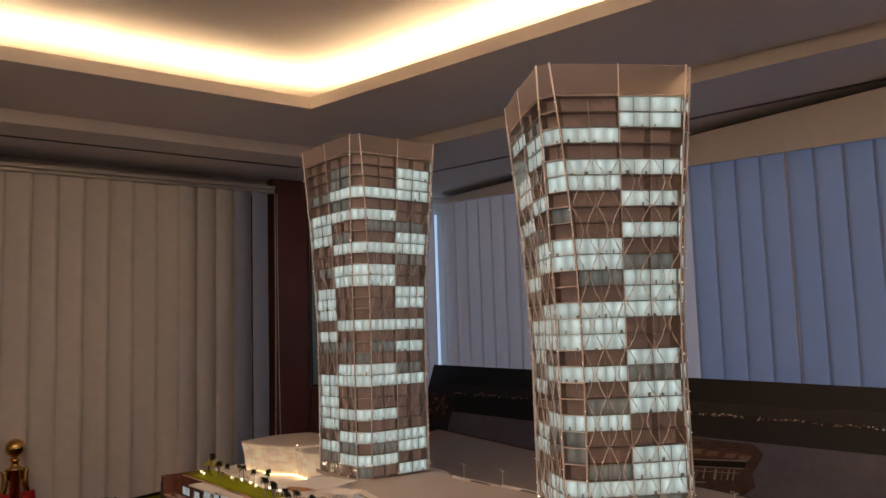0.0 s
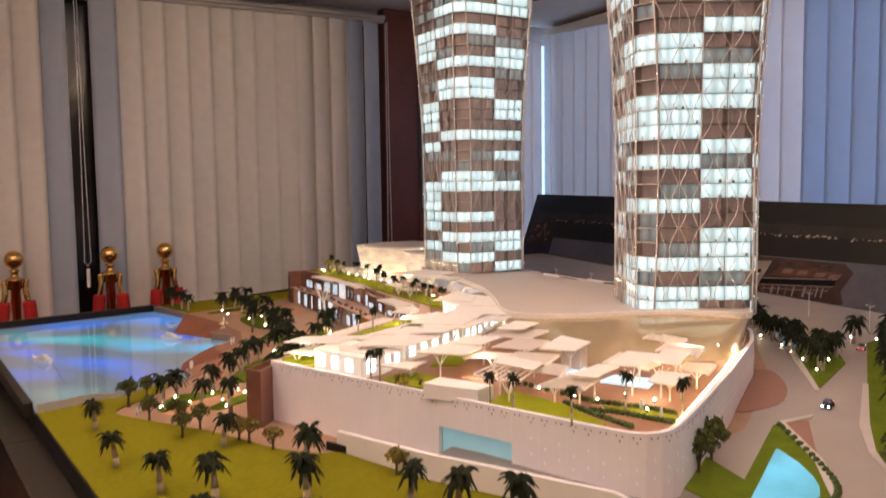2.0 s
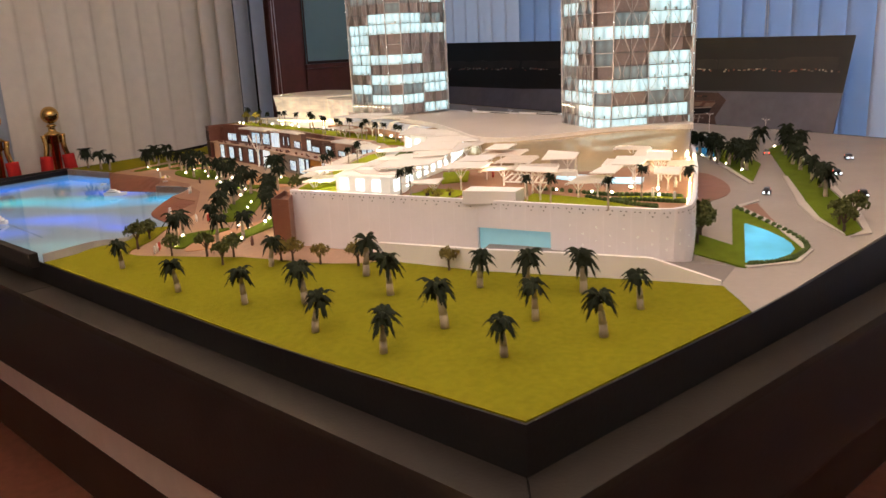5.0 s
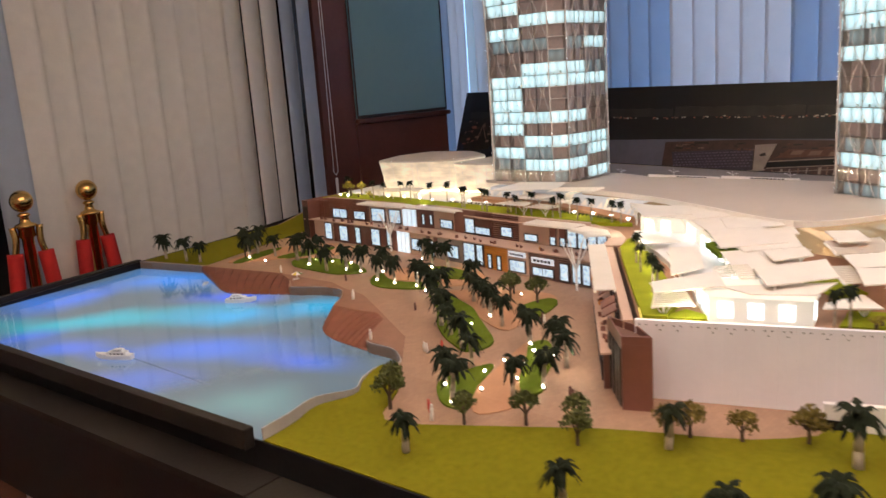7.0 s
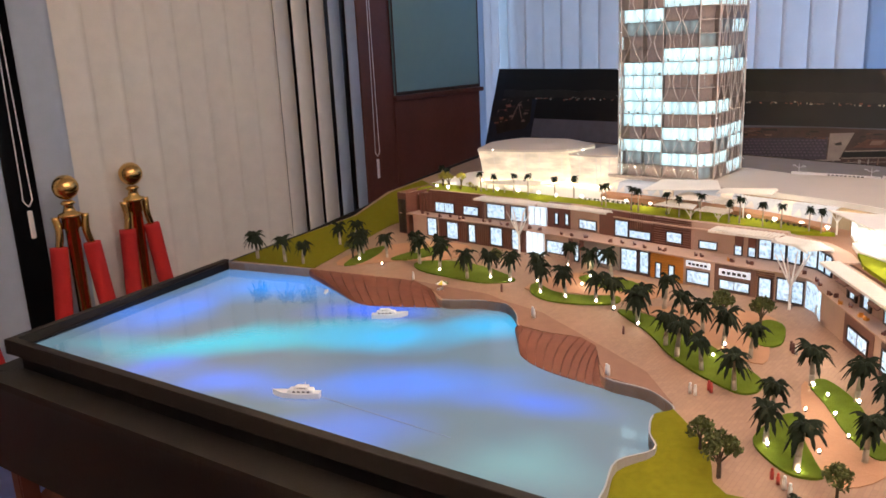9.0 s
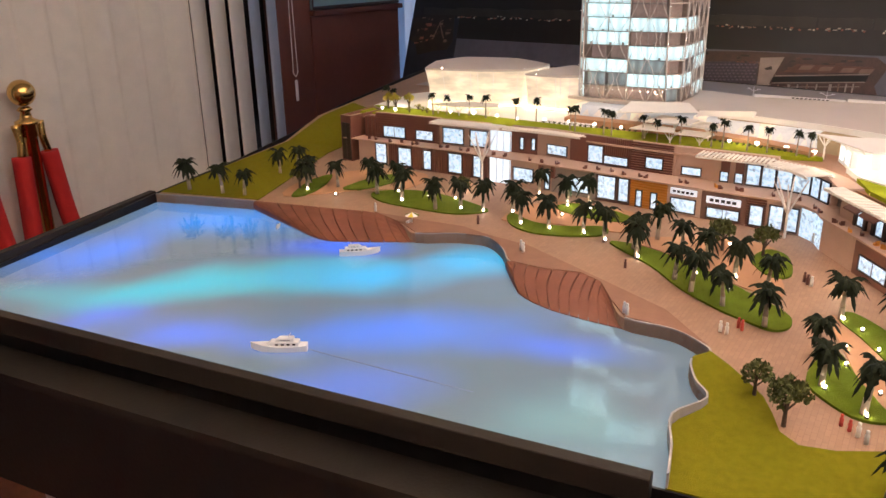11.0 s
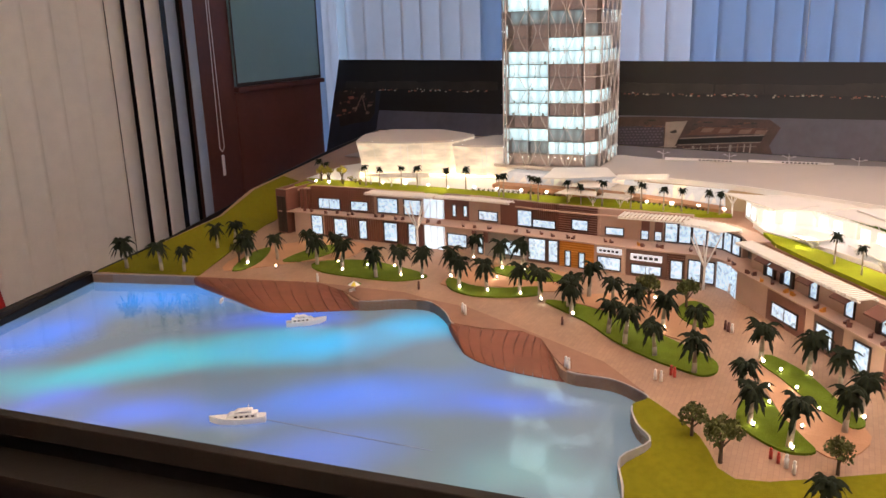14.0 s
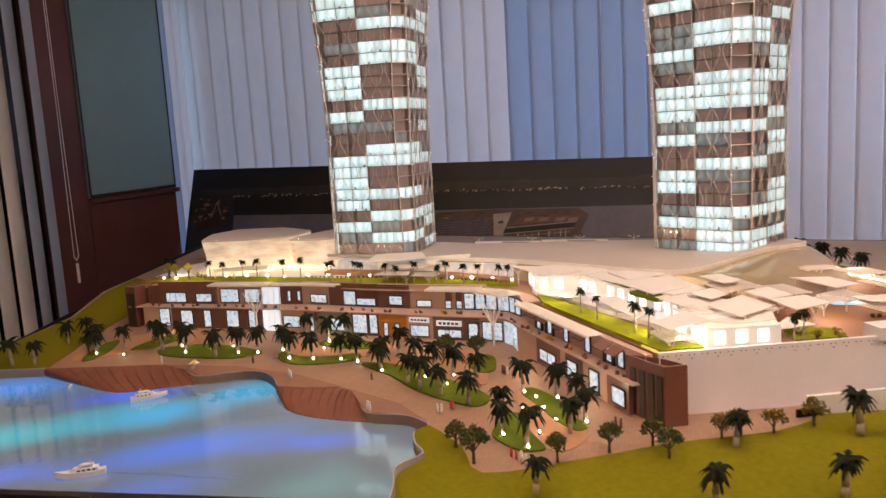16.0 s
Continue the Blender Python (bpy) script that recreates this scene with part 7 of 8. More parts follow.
def tower(x, y, turn, hx, hy, c, floors, pitch, top, lit, seed, string, label):
    e = empty("tower", (x, y, G), label, "tower", "model towers")
    e.rotation_euler[2] = radians(turn)
    b = 0.006
    kinds = ("S1", "S2", "c", "E1", "E2", "c", "N1", "N2", "c", "W1", "W2", "cSW")
    H = FOOT + floors * pitch
    r = random.Random(seed)
    glow, faint = M_OFFICE, M_FAINT

    def swell(z):
        t = min(max((z - 0.85) / (H - 0.85), 0), 1.1)
        return 1 + 0.23 * t ** 1.4

    def at(i, z, k=1.0):
        t = (z - FOOT) / (H - FOOT)
        w = c * (0.62 + 0.75 * t - 0.95 * t * t)
        d = 0.02
        plan = ((-hx + w, -hy), (0, -hy - b), (hx - d, -hy), (hx, -hy + d), (hx + b, 0), (hx, hy - w), (hx - w, hy), (0, hy + b), (-hx + d, hy), (-hx, hy - d), (-hx - b, 0), (-hx, -hy + w))
        p = Vector(plan[i % 12]) * swell(z) * k
        return Vector((p.x, p.y, z))

    for f in range(floors):
        z0, z1 = FOOT + f * pitch, FOOT + (f + 1) * pitch
        bm = bmesh.new()
        lo = [bm.verts.new(at(i, z0 - 0.0018)) for i in range(12)]
        hi = [bm.verts.new(at(i, z0 + 0.0018)) for i in range(12)]
        for i in range(12):
            bm.faces.new((lo[i], lo[(i + 1) % 12], hi[(i + 1) % 12], hi[i]))
        bm.faces.new(hi)
        bm.faces.new(lo[::-1])
        part("floor_slab", bm, M_SLAB, e)
        other = [r.random() < 0.5 for _ in range(4)]
        bm = bmesh.new()
        uv = bm.loops.layers.uv.new("cell")
        for i in range(12):
            kind = kinds[i]
            half_lit = r.random() < 0.22
            on = {"W1": f in lit[0], "W2": f in lit[1], "cSW": f in lit[2], "S1": f in lit[3], "S2": f in lit[4], "E1": other[0], "E2": other[1], "N1": other[2], "N2": f in lit[0], "c": other[3]}[kind]
            nb = 4 if kind[0] != "c" else 2
            for k in range(nb):
                t0, t1 = k / nb, (k + 1) / nb
                cell = on
                # lit boxes fill the bay; dark rooms lie deep behind the glass
                dk = (0.965 if cell else 0.92 if half_lit else 0.88) + r.uniform(-0.012, 0.012)
                q = [at(i, z0 + 0.002).lerp(at(i + 1, z0 + 0.002), t) for t in (t0, t1)] + [at(i, z1 - 0.002).lerp(at(i + 1, z1 - 0.002), t) for t in (t1, t0)]
                v = [bm.verts.new((p.x * dk, p.y * dk, p.z)) for p in q]
                room = bm.faces.new(v)
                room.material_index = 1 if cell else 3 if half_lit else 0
                for loop, at_cell in zip(room.loops, ((0, 0), (1, 0), (1, 1), (0, 1))):
                    loop[uv].uv = at_cell
                if k in (0, 2):
                    a0, a1 = q[0], q[3]
                    w = [bm.verts.new(p) for p in ((a0.x * 0.985, a0.y * 0.985, a0.z), (a0.x * 0.76, a0.y * 0.76, a0.z), (a1.x * 0.76, a1.y * 0.76, a1.z), (a1.x * 0.985, a1.y * 0.985, a1.z))]
                    bm.faces.new(w).material_index = 2
                # desks and cabinets
                for _ in range(1):
                    if r.random() < 0.7:
                        s = r.uniform(0.08, 0.7)
                        m0, m1 = q[0].lerp(q[1], s), q[0].lerp(q[1], s + r.uniform(0.08, 0.28))
                        kk = min(dk + 0.025, 0.985)
                        h = r.uniform(0.006, 0.015)
                        g = [bm.verts.new(p) for p in ((m0.x * kk, m0.y * kk, z0 + 0.002), (m1.x * kk, m1.y * kk, z0 + 0.002), (m1.x * kk, m1.y * kk, z0 + h), (m0.x * kk, m0.y * kk, z0 + h))]
                        bm.faces.new(g).material_index = 2
        part("office_floor", bm, [M_ROOMGLOW, glow, M_PART, faint], e)
    # roof slab, and the clear crown above it
    bm = bmesh.new()
    prism(bm, [tuple(at(i, H).xy) for i in range(12)], H - 0.002, H + 0.003)
    part("roof_slab", bm, M_SLAB, e)
    for i in range(12):
        bm = bmesh.new()
        v = [bm.verts.new(p) for p in (at(i, H + 0.005, 1.01), at(i + 1, H + 0.005, 1.01), at(i + 1, top, 1.012), at(i, top, 1.012))]
        bm.faces.new(v)
        part("crown_panel", bm, M_CROWN, e)
        bm = bmesh.new()
        zs = [FOOT + (H - FOOT) * k / 10 for k in range(11)]
        for za, zb in zip(zs, zs[1:]):
            bm.faces.new([bm.verts.new(p) for p in (at(i, za, 1.01), at(i + 1, za, 1.01), at(i + 1, zb, 1.01), at(i, zb, 1.01))])
        part("glass_panel", bm, M_GLASS, e)
        # corner post
        corner = i % 3 != 1
        bm = bmesh.new()
        zs = [FOOT + (top + 0.004 - FOOT) * k / 12 for k in range(13)]
        tube(bm, [at(i, z, 1.014) for z in zs], 0.0033 if corner else 0.0018, 5)
        post = part("corner_post" if corner else "middle_post", bm, M_STEEL, e)
        if corner:
            # glowing dots that stand for highlights sparkling on the post
            bm = bmesh.new()
            for k in range(16):
                z = FOOT + (H - FOOT) * (k + r.uniform(0.2, 0.9)) / 16
                bmesh.ops.create_icosphere(bm, subdivisions=1, radius=0.0011, matrix=Matrix.Translation(at(i, z, 1.033)))
            part("post_sparkles", bm, M_SPARKLE, post, "pin-sized white sparkle dots")
        if kinds[i][0] == "c":
            for k in range(floors):
                z = FOOT + k * pitch
                bm = bmesh.new()
                rod(bm, at(i, z, 1.013), at(i + 1, z, 1.013), 0.0018, n=4)
                part("balcony_bar", bm, M_STEEL, e)
            continue
        # slim mullions
        bm = bmesh.new()
        tube(bm, [at(i, z, 1.012).lerp(at(i + 1, z, 1.012), 0.5) for z in zs if z < H], 0.0009, 4)
        part("mullion", bm, M_STEEL, e)
        # branching bars, wide apart at the foot and fading out under the crown
        bm = bmesh.new()
        nb = 2
        step = pitch * 1.5
        m = int((H - FOOT) * 0.86 / step)
        for k in range(m):
            za, zb = FOOT + k * step, FOOT + (k + 1) * step
            for j in range(nb + 1):
                for s in (-1, 1):
                    ua = j / nb + (0.44 * s / nb if k % 2 else 0.05 * s / nb)
                    ub = j / nb + (0.05 * s / nb if k % 2 else 0.44 * s / nb)
                    if min(ua, ub) < -0.001 or max(ua, ub) > 1.001:
                        continue
                    um, zm = (ua * 0.36 + ub * 0.64 if k % 2 == 0 else ua * 0.64 + ub * 0.36), (za + zb) / 2
                    pts = [at(i, z, 1.016).lerp(at(i + 1, z, 1.016), u) for u, z in ((ua, za), (um, zm), (ub, zb))]
                    for p, q in zip(pts, pts[1:]):
                        rod(bm, p, q, 0.0017, n=4)
        part("steel_lattice", bm, M_STEEL, e)
    # string of tiny lights over the foot of the west side
    for k in range(12):
        p = at(9, FOOT + pitch * string, 1.02).lerp(at(11, FOOT + pitch * string, 1.02), (k + 0.5) / 12)
        bm = bmesh.new()
        bmesh.ops.create_icosphere(bm, subdivisions=1, radius=0.0011, matrix=Matrix.Translation(p))
        part("string_light", bm, M_BULB, e)
    return e


tower(1.984, 2.826, 1.8, 0.200, 0.205, 0.075, 29, 0.0535, 1.888, LIT_A, 1, 0.75, "white-barred glass tower model with many lit office floors")
tower(1.906, 1.205, -29.7, 0.202, 0.214, 0.08, 28, 0.0505, 1.764, LIT_B, 2, 1.7, "lower white-barred glass tower model with lit office floors")

# ---- palms, trees and small things of the model ----
def palm_parts(name, height, crown, seed, label, group, thick=0.008):
    """A palm: a leaning trunk and a crown of drooping, notched fronds."""
    r = random.Random(seed)
    e = new(name)
    e.empty_display_size = 0.01
    tagged(e, label, "palm", group)
    lean = Vector((r.uniform(-0.12, 0.12), r.uniform(-0.12, 0.12), 1)) * height
    bm = bmesh.new()
    pts = [Vector((0, 0, -0.002)), Vector((lean.x * 0.2, lean.y * 0.2, height * 0.35)), Vector((lean.x * 0.6, lean.y * 0.6, height * 0.7)), lean]
    rad = (thick * 1.1, thick, thick * 0.75, thick * 0.6)
    for a, b, ra, rb in zip(pts, pts[1:], rad, rad[1:]):
        rod(bm, a, b, ra, rb, 7)
    part("trunk", bm, M_TRUNK, e)
    bm = bmesh.new()
    n = 30
    for k in range(n):
        an = k * math.tau / n + r.uniform(-0.2, 0.2)
        up = r.uniform(0.15, 1.45)
        length = crown * r.uniform(0.55, 1.0)
        d = Vector((math.cos(an), math.sin(an), 0))
        w = Vector((-math.sin(an), math.cos(an), 0))
        prev = None
        m = 6
        for j in range(m + 1):
            t = j / m
            c = lean + d * (length * t) + Vector((0, 0, crown * (up * t - 1.25 * t * t) + crown * 0.06))
            half = crown * 0.23 * math.sin(math.pi * min(t * 0.9 + 0.12, 1)) * (1.0 if j % 2 else 0.5)
            row = [bm.verts.new(c + w * half - Vector((0, 0, half * 0.7))), bm.verts.new(c), bm.verts.new(c - w * half - Vector((0, 0, half * 0.7)))]
            if prev:
                bm.faces.new((prev[0], prev[1], row[1], row[0]))
                bm.faces.new((prev[1], prev[2], row[2], row[1]))
            prev = row
    part("fronds", bm, M_LEAF, e)
    return e


def leafy(name, height, spread, seed, leaf, label, group, clumps=11, leaves=40):
    """A small tree: trunk, limbs, and a crown of many small leaves in clumps."""
    r = random.Random(seed)
    e = new(name)
    e.empty_display_size = 0.01
    tagged(e, label, "tree", group)
    bm = bmesh.new()
    rod(bm, (0, 0, -0.002), (0, 0, height * 0.42), 0.0042, 0.003, 6)
    tips = []
    for k in range(clumps):
        an = k * 2.4 + r.uniform(-0.4, 0.4)
        q = math.sqrt((k + 0.5) / clumps)
        p = Vector((spread * 0.72 * q * math.cos(an), spread * 0.72 * q * math.sin(an), height * (0.62 + 0.30 * (1 - q) + r.uniform(-0.06, 0.06))))
        tips.append(p)
        if k % 2 == 0:
            rod(bm, (0, 0, height * r.uniform(0.25, 0.4)), p, 0.0022, 0.0008, 5)
    part("trunk", bm, M_BARK, e)
    bm = bmesh.new()
    for p in tips:
        for _ in range(leaves):
            d = Vector((r.gauss(0, 1), r.gauss(0, 1), r.gauss(0, 0.8))).normalized() * spread * 0.36 * r.uniform(0.55, 1.1)
            c = p + d
            q = Euler((r.uniform(0, 3), r.uniform(0, 3), r.uniform(0, 3))).to_matrix()
            s = spread * 0.15 * r.uniform(0.7, 1.3)
            v = [bm.verts.new(c + q @ Vector(w) * s) for w in ((-1, 0, 0), (0, -0.6, 0.2), (1, 0, 0), (0, 0.6, 0.2))]
            bm.faces.new(v)
    part("leaves", bm, leaf, e)
    return e


def planted(kinds, places, seed, size=(0.9, 1.12), lift=0.0):
    """Copies of the given plants at places of the plan; the first ones are the plants themselves."""
    r = random.Random(seed)
    for k, p in enumerate(places):
        src = kinds[k % len(kinds)]
        m = spot(p[0], p[1], (p[2] if len(p) > 2 else G + rise(p[0], p[1])) + lift, r.uniform(0, 360)) @ Matrix.Scale(r.uniform(*size), 4)
        if k < len(kinds):
            src.matrix_world = m
        else:
            c = copy_thing(src, m)
            s = m.to_scale()
            c.scale = s


LAWN_PALMS = [(-0.072, 1.687), (-0.058, 1.288), (0.008, 1.016), (0.105, 0.87), (0.019, 0.69), (0.04, 0.451), (0.18, 0.227), (0.209, 0.443), (0.277, 0.733), (0.381, 0.325), (0.401, 0.146), (0.61, 0.371), (0.599, 0.193), (0.532, 0.496), (0.471, 0.602), (0.21, 1.231), (0.338, 0.925)]
planted([palm_parts("palm", 0.088, 0.046, s, "dark green model palm with a pale trunk on the lawn", "lawn palms", 0.0085) for s in (1, 2, 3)], LAWN_PALMS, 4)
PLAZA_PALMS = [(0.59, 4.07), (0.615, 3.92), (0.635, 3.83), (0.94, 3.94), (1.0, 3.9), (0.88, 3.73), (0.80, 3.67), (0.89, 3.6), (1.0, 3.54), (0.88, 3.41), (1.0, 3.4), (0.85, 3.28), (0.82, 3.12), (0.87, 3.05), (0.88, 2.97), (0.92, 2.88), (0.82, 2.80), (1.16, 2.90), (1.07, 2.75), (1.08, 2.67), (0.82, 2.70), (0.83, 2.59), (0.80, 2.51), (0.77, 2.41), (0.71, 2.38), (0.89, 2.38)]
PLAZA_PALMS2 = [(0.80, 2.28), (0.76, 2.20), (0.60, 2.24), (0.54, 2.18), (0.69, 2.11), (0.49, 2.09), (0.64, 2.02), (0.42, 1.98), (0.55, 1.84), (0.33, 1.86), (0.20, 1.83), (0.14, 1.75), (0.51, 1.73), (0.47, 1.66), (0.24, 1.65), (0.32, 1.62)]
planted([palm_parts("palm", 0.086, 0.050, s, "dark green model palm lit from its foot on the promenade", "promenade palms", 0.006) for s in (5, 6, 7)], PLAZA_PALMS + PLAZA_PALMS2, 8)
ROOF_PALMS = [(1.46, 3.54), (1.475, 3.48), (1.505, 3.39), (1.493, 3.305), (1.49, 3.165), (1.53, 3.095), (1.43, 2.905), (1.418, 2.88), (1.40, 2.76), (1.395, 2.728), (1.39, 2.61), (1.374, 2.553), (1.343, 2.472), (1.341, 2.367), (1.334, 2.33), (1.354, 2.25), (1.335, 2.188), (1.329, 2.098), (1.35, 2.06)]
planted([palm_parts("palm", 0.078, 0.024, s, "slender small palm on the roof lawn", "roof palms", 0.0026) for s in (10, 11)], [(max(x, 1.372 if y < 2.6 else x), y, G + 0.1855) for x, y in ROOF_PALMS] + [(1.537, 3.834, G + 0.1855), (1.51, 3.775, G + 0.1855)] + [(0.87, 1.695, G + 0.1835), (0.785, 1.63, G + 0.1835), (0.62, 1.498, G + 0.1835), (0.565, 1.455, G + 0.1835), (0.578, 1.053, G + 0.176), (0.595, 1.028, G + 0.176), (0.721, 0.662, G + 0.176), (0.79, 0.434, G + 0.176), (0.743, 0.594, G + 0.176), (0.96, 0.45, G + 0.176), (1.05, 0.36, G + 0.176)], 12)
planted([palm_parts("palm", 0.07, 0.045, s, "dark palm on the traffic island", "island palms", 0.006) for s in (14, 15)], [(2.29, 0.91), (2.19, 0.93), (2.25, 1.0), (2.36, 1.12), (2.42, 1.2), (2.12, 0.78), (2.30, 0.84), (2.56, 0.95), (2.43, 0.72), (2.30, 0.66), (2.20, 0.58), (2.04, 0.46), (1.93, 0.38), (1.79, 0.30), (2.58, 0.84), (2.70, 0.88), (2.5, 0.79), (2.33, 1.06), (2.30, 0.99), (2.40, 1.24), (2.46, 1.31), (2.52, 1.38), (2.37, 1.17), (2.17, 0.87), (2.10, 0.75), (2.24, 0.84), (2.58, 1.45), (2.64, 0.80)], 16, (1.0, 1.25))
planted([leafy("tree", 0.082, 0.034, s, M_GREENLEAF, "small round green model tree", "round trees") for s in (20, 21)], [(0.117, 1.936), (0.048, 1.869), (0.082, 1.66), (0.148, 1.537), (0.19, 1.432), (0.131, 1.39), (0.885, 2.19), (0.89, 2.08), (0.94, 2.22), (0.80, 3.71), (1.0, 3.12), (1.5, 0.13), (1.56, 0.11), (1.44, 0.09)], 22, (0.9, 1.2))
planted([leafy("tree", 0.125, 0.045, s, M_GREENLEAF, "green model tree at the mall's rounded corner", "corner trees", 14, 40) for s in (41, 42)], [(1.10, 0.355), (1.19, 0.40)], 43, (0.95, 1.05))
planted([leafy("tree", 0.072, 0.036, s, M_OLIVELEAF, "small olive-brown model tree by the white wall", "olive trees", 8, 32) for s in (25, 26)], [(0.279, 1.221), (0.32, 1.132), (0.384, 1.028), (0.525, 0.785), (0.262, 1.262)], 27)
r = random.Random(31)
planted([leafy("tree", 0.066, 0.024, 35, M_LITLEAF, "yellow-green model tree lit from below on the roof garden", "roof trees", 9, 30)], [(1.479, 3.744, G + 0.185), (1.515, 3.70, G + 0.185), (1.50, 3.80, G + 0.185)], 36, (0.85, 1.15))
bush = leafy("shrub", 0.022, 0.016, 33, M_LITLEAF, "small lit shrub on the roof garden", "roof shrubs", 5, 16)
planted([bush], [(1.474, 3.58, G + 0.185), (1.53, 3.66, G + 0.185), (1.46, 3.66, G + 0.185), (1.50, 3.62, G + 0.185)] + [(0.64 + r.uniform(-0.03, 0.06), 0.97 + r.uniform(-0.05, 0.04), G + 0.176) for _ in range(6)], 34)
# low planting along the back of the roof lawn
planted([leafy("shrub", 0.009, 0.011, 37, M_HEDGE, "low dark red and green planting along the roof lawn", "lawn planting", 4, 14)], [(1.508 - 0.0006 * k + 0.004 * (k % 2), 3.05 - 0.022 * k, G + 0.185) for k in range(18)] + [(1.475 - 0.0045 * k, 2.40 - 0.02 * k, G + 0.185) for k in range(17)], 38)
# Low hedge round the pond.
hedge = empty("pond_hedge", (0, 0, 0), "low dark hedge round the small pond", "hedge")
line = smooth_line([(1.53, 0.478), (1.395, 0.268), (1.28, 0.125), (1.18, 0.095), (1.10, 0.115), (1.045, 0.165)], 7)
for p, q in zip(line, line[1:]):
    bm = bmesh.new()
    c = (Vector(p) + Vector(q)) / 2
    bmesh.ops.create_icosphere(bm, subdivisions=2, radius=0.0085)
    for v in bm.verts:
        v.co *= 1 + 0.35 * noise.noise(v.co * 300 + Vector((c.x, c.y, 0)) * 40)
        v.co += Vector((c.x, c.y, G + rise(c.x, c.y) + 0.006))
    part("hedge_ball", bm, M_HEDGE, hedge)


# Ground lights at the foot of the palms.
def ground_light(seed):
    e = new("ground_light")
    e.empty_display_size = 0.01
    tagged(e, "tiny glowing ground light beside a palm", "ground light", "ground lights")
    bm = bmesh.new()
    lathe(bm, [(0.004, 0), (0.0045, 0.003), (0.003, 0.004)], n=8)
    part("fitting", bm, M_FRAME, e)
    bm = bmesh.new()
    bmesh.ops.create_icosphere(bm, subdivisions=2, radius=0.0027, matrix=Matrix.Translation((0, 0, 0.008)))
    part("bulb", bm, M_BULB, e)
    return e


LIGHTS = [(0.77, 3.69), (0.79, 3.53), (0.93, 3.35), (0.85, 3.27), (0.93, 3.22), (0.95, 3.12), (0.87, 3.05), (0.89, 3.0), (0.92, 2.87), (0.81, 2.80), (1.16, 2.9), (1.07, 2.75), (0.96, 2.72), (1.08, 2.65), (0.81, 2.69), (0.83, 2.62), (0.80, 2.49), (0.71, 2.38), (0.66, 2.2), (0.93, 2.18), (0.66, 2.08), (0.59, 2.10)]
LIGHTS2 = [(0.54, 1.855), (0.55, 1.80), (0.50, 1.79), (0.48, 1.74), (0.41, 1.75), (0.32, 1.70), (0.195, 1.835), (0.135, 1.755), (0.22, 1.73), (0.335, 1.625), (0.40, 1.81), (0.31, 1.80), (2.39, 1.24), (2.31, 1.08), (2.25, 0.98), (2.17, 0.88), (2.08, 0.76), (2.23, 0.82), (2.62, 1.0), (2.66, 0.92)]
GROUND_LIGHTS = []
for x, y in LIGHTS + LIGHTS2:
    # set close beside the trunk it lights
    px, py = min(PLAZA_PALMS + PLAZA_PALMS2, key=lambda p: (p[0] - x) ** 2 + (p[1] - y) ** 2)
    if math.hypot(px - x, py - y) < 0.05:
        x, y = px - 0.010, py - 0.007
    GROUND_LIGHTS.append((x, y, G + 0.002 + rise(x, y)))
ROOF_LIGHTS = [(0.93, 0.60, G + 0.177), (0.96, 0.55, G + 0.177), (1.0, 0.42, G + 0.177), (0.90, 0.71, G + 0.177), (1.05, 0.55, G + 0.177), (1.07, 0.47, G + 0.177)]
ROOF_LANTERNS = [(1.503, 3.48), (1.513, 3.373), (1.513, 3.264), (1.499, 3.165), (1.522, 3.054), (1.526, 2.951), (1.52, 2.844), (1.515, 2.736), (1.461, 2.329), (1.452, 2.236), (1.433, 2.14), (1.405, 2.05), (1.455, 3.80), (1.44, 3.72)]
planted([ground_light(1)], GROUND_LIGHTS + ROOF_LIGHTS, 3, (0.9, 1.1))


def roof_lantern():
    e = new("roof_lantern")
    e.empty_display_size = 0.01
    tagged(e, "small glowing white bowl lantern on the roof lawn", "lantern", "roof lanterns")
    bm = bmesh.new()
    lathe(bm, [(0.0025, 0), (0.003, 0.003), (0.0022, 0.004)], n=8)
    part("foot", bm, M_WHITE, e)
    bm = bmesh.new()
    lathe(bm, [(0.002, 0.0041), (0.0062, 0.008), (0.0078, 0.0125), (0.006, 0.0142), (0.001, 0.0148)], n=10)
    part("bowl", bm, M_LANTERN, e)
    return e


planted([roof_lantern()], [(x, y, G + 0.186) for x, y in ROOF_LANTERNS], 9, (0.85, 1.1))

# White walkers as plain little figures.
def figure(mat, label):
    bm = bmesh.new()
    lathe(bm, [(0.0015, 0), (0.0045, 0.001), (0.0042, 0.012), (0.005, 0.019), (0.0025, 0.0225), (0.0036, 0.0255), (0.0034, 0.029), (0.001, 0.031)], n=9)
    return thing("figurine", bm, mat, label, "figurine", "figurines")


WALKERS = [(0.71, 3.29), (0.61, 2.69), (0.595, 2.675), (0.34, 2.28), (0.332, 2.27), (0.35, 2.06), (0.345, 2.045), (0.07, 1.75), (0.055, 1.735), (1.08, 1.98), (0.73, 1.93)]
planted([figure(M_FIGURE, "tiny plain white figurine on the promenade")], WALKERS + [(1.0, 0.44, G + 0.175), (0.985, 0.36, G + 0.175), (1.16, 0.47, G + 0.175)], 5, (0.9, 1.05))
planted([figure(M_FIGURED, "tiny plain dark figurine on the paving")], [(0.76, 2.92), (0.62, 2.38), (0.75, 1.95), (0.735, 1.94), (0.30, 1.52), (0.31, 1.535), (1.165, 0.475, G + 0.175)], 6, (0.8, 1.0))
planted([figure(M_FIGURER, "tiny plain red figurine on the paving")], [(0.09, 1.78), (0.08, 1.765), (0.39, 2.03), (0.38, 2.02), (0.98, 1.06, G + 0.175)], 7, (0.8, 1.0))

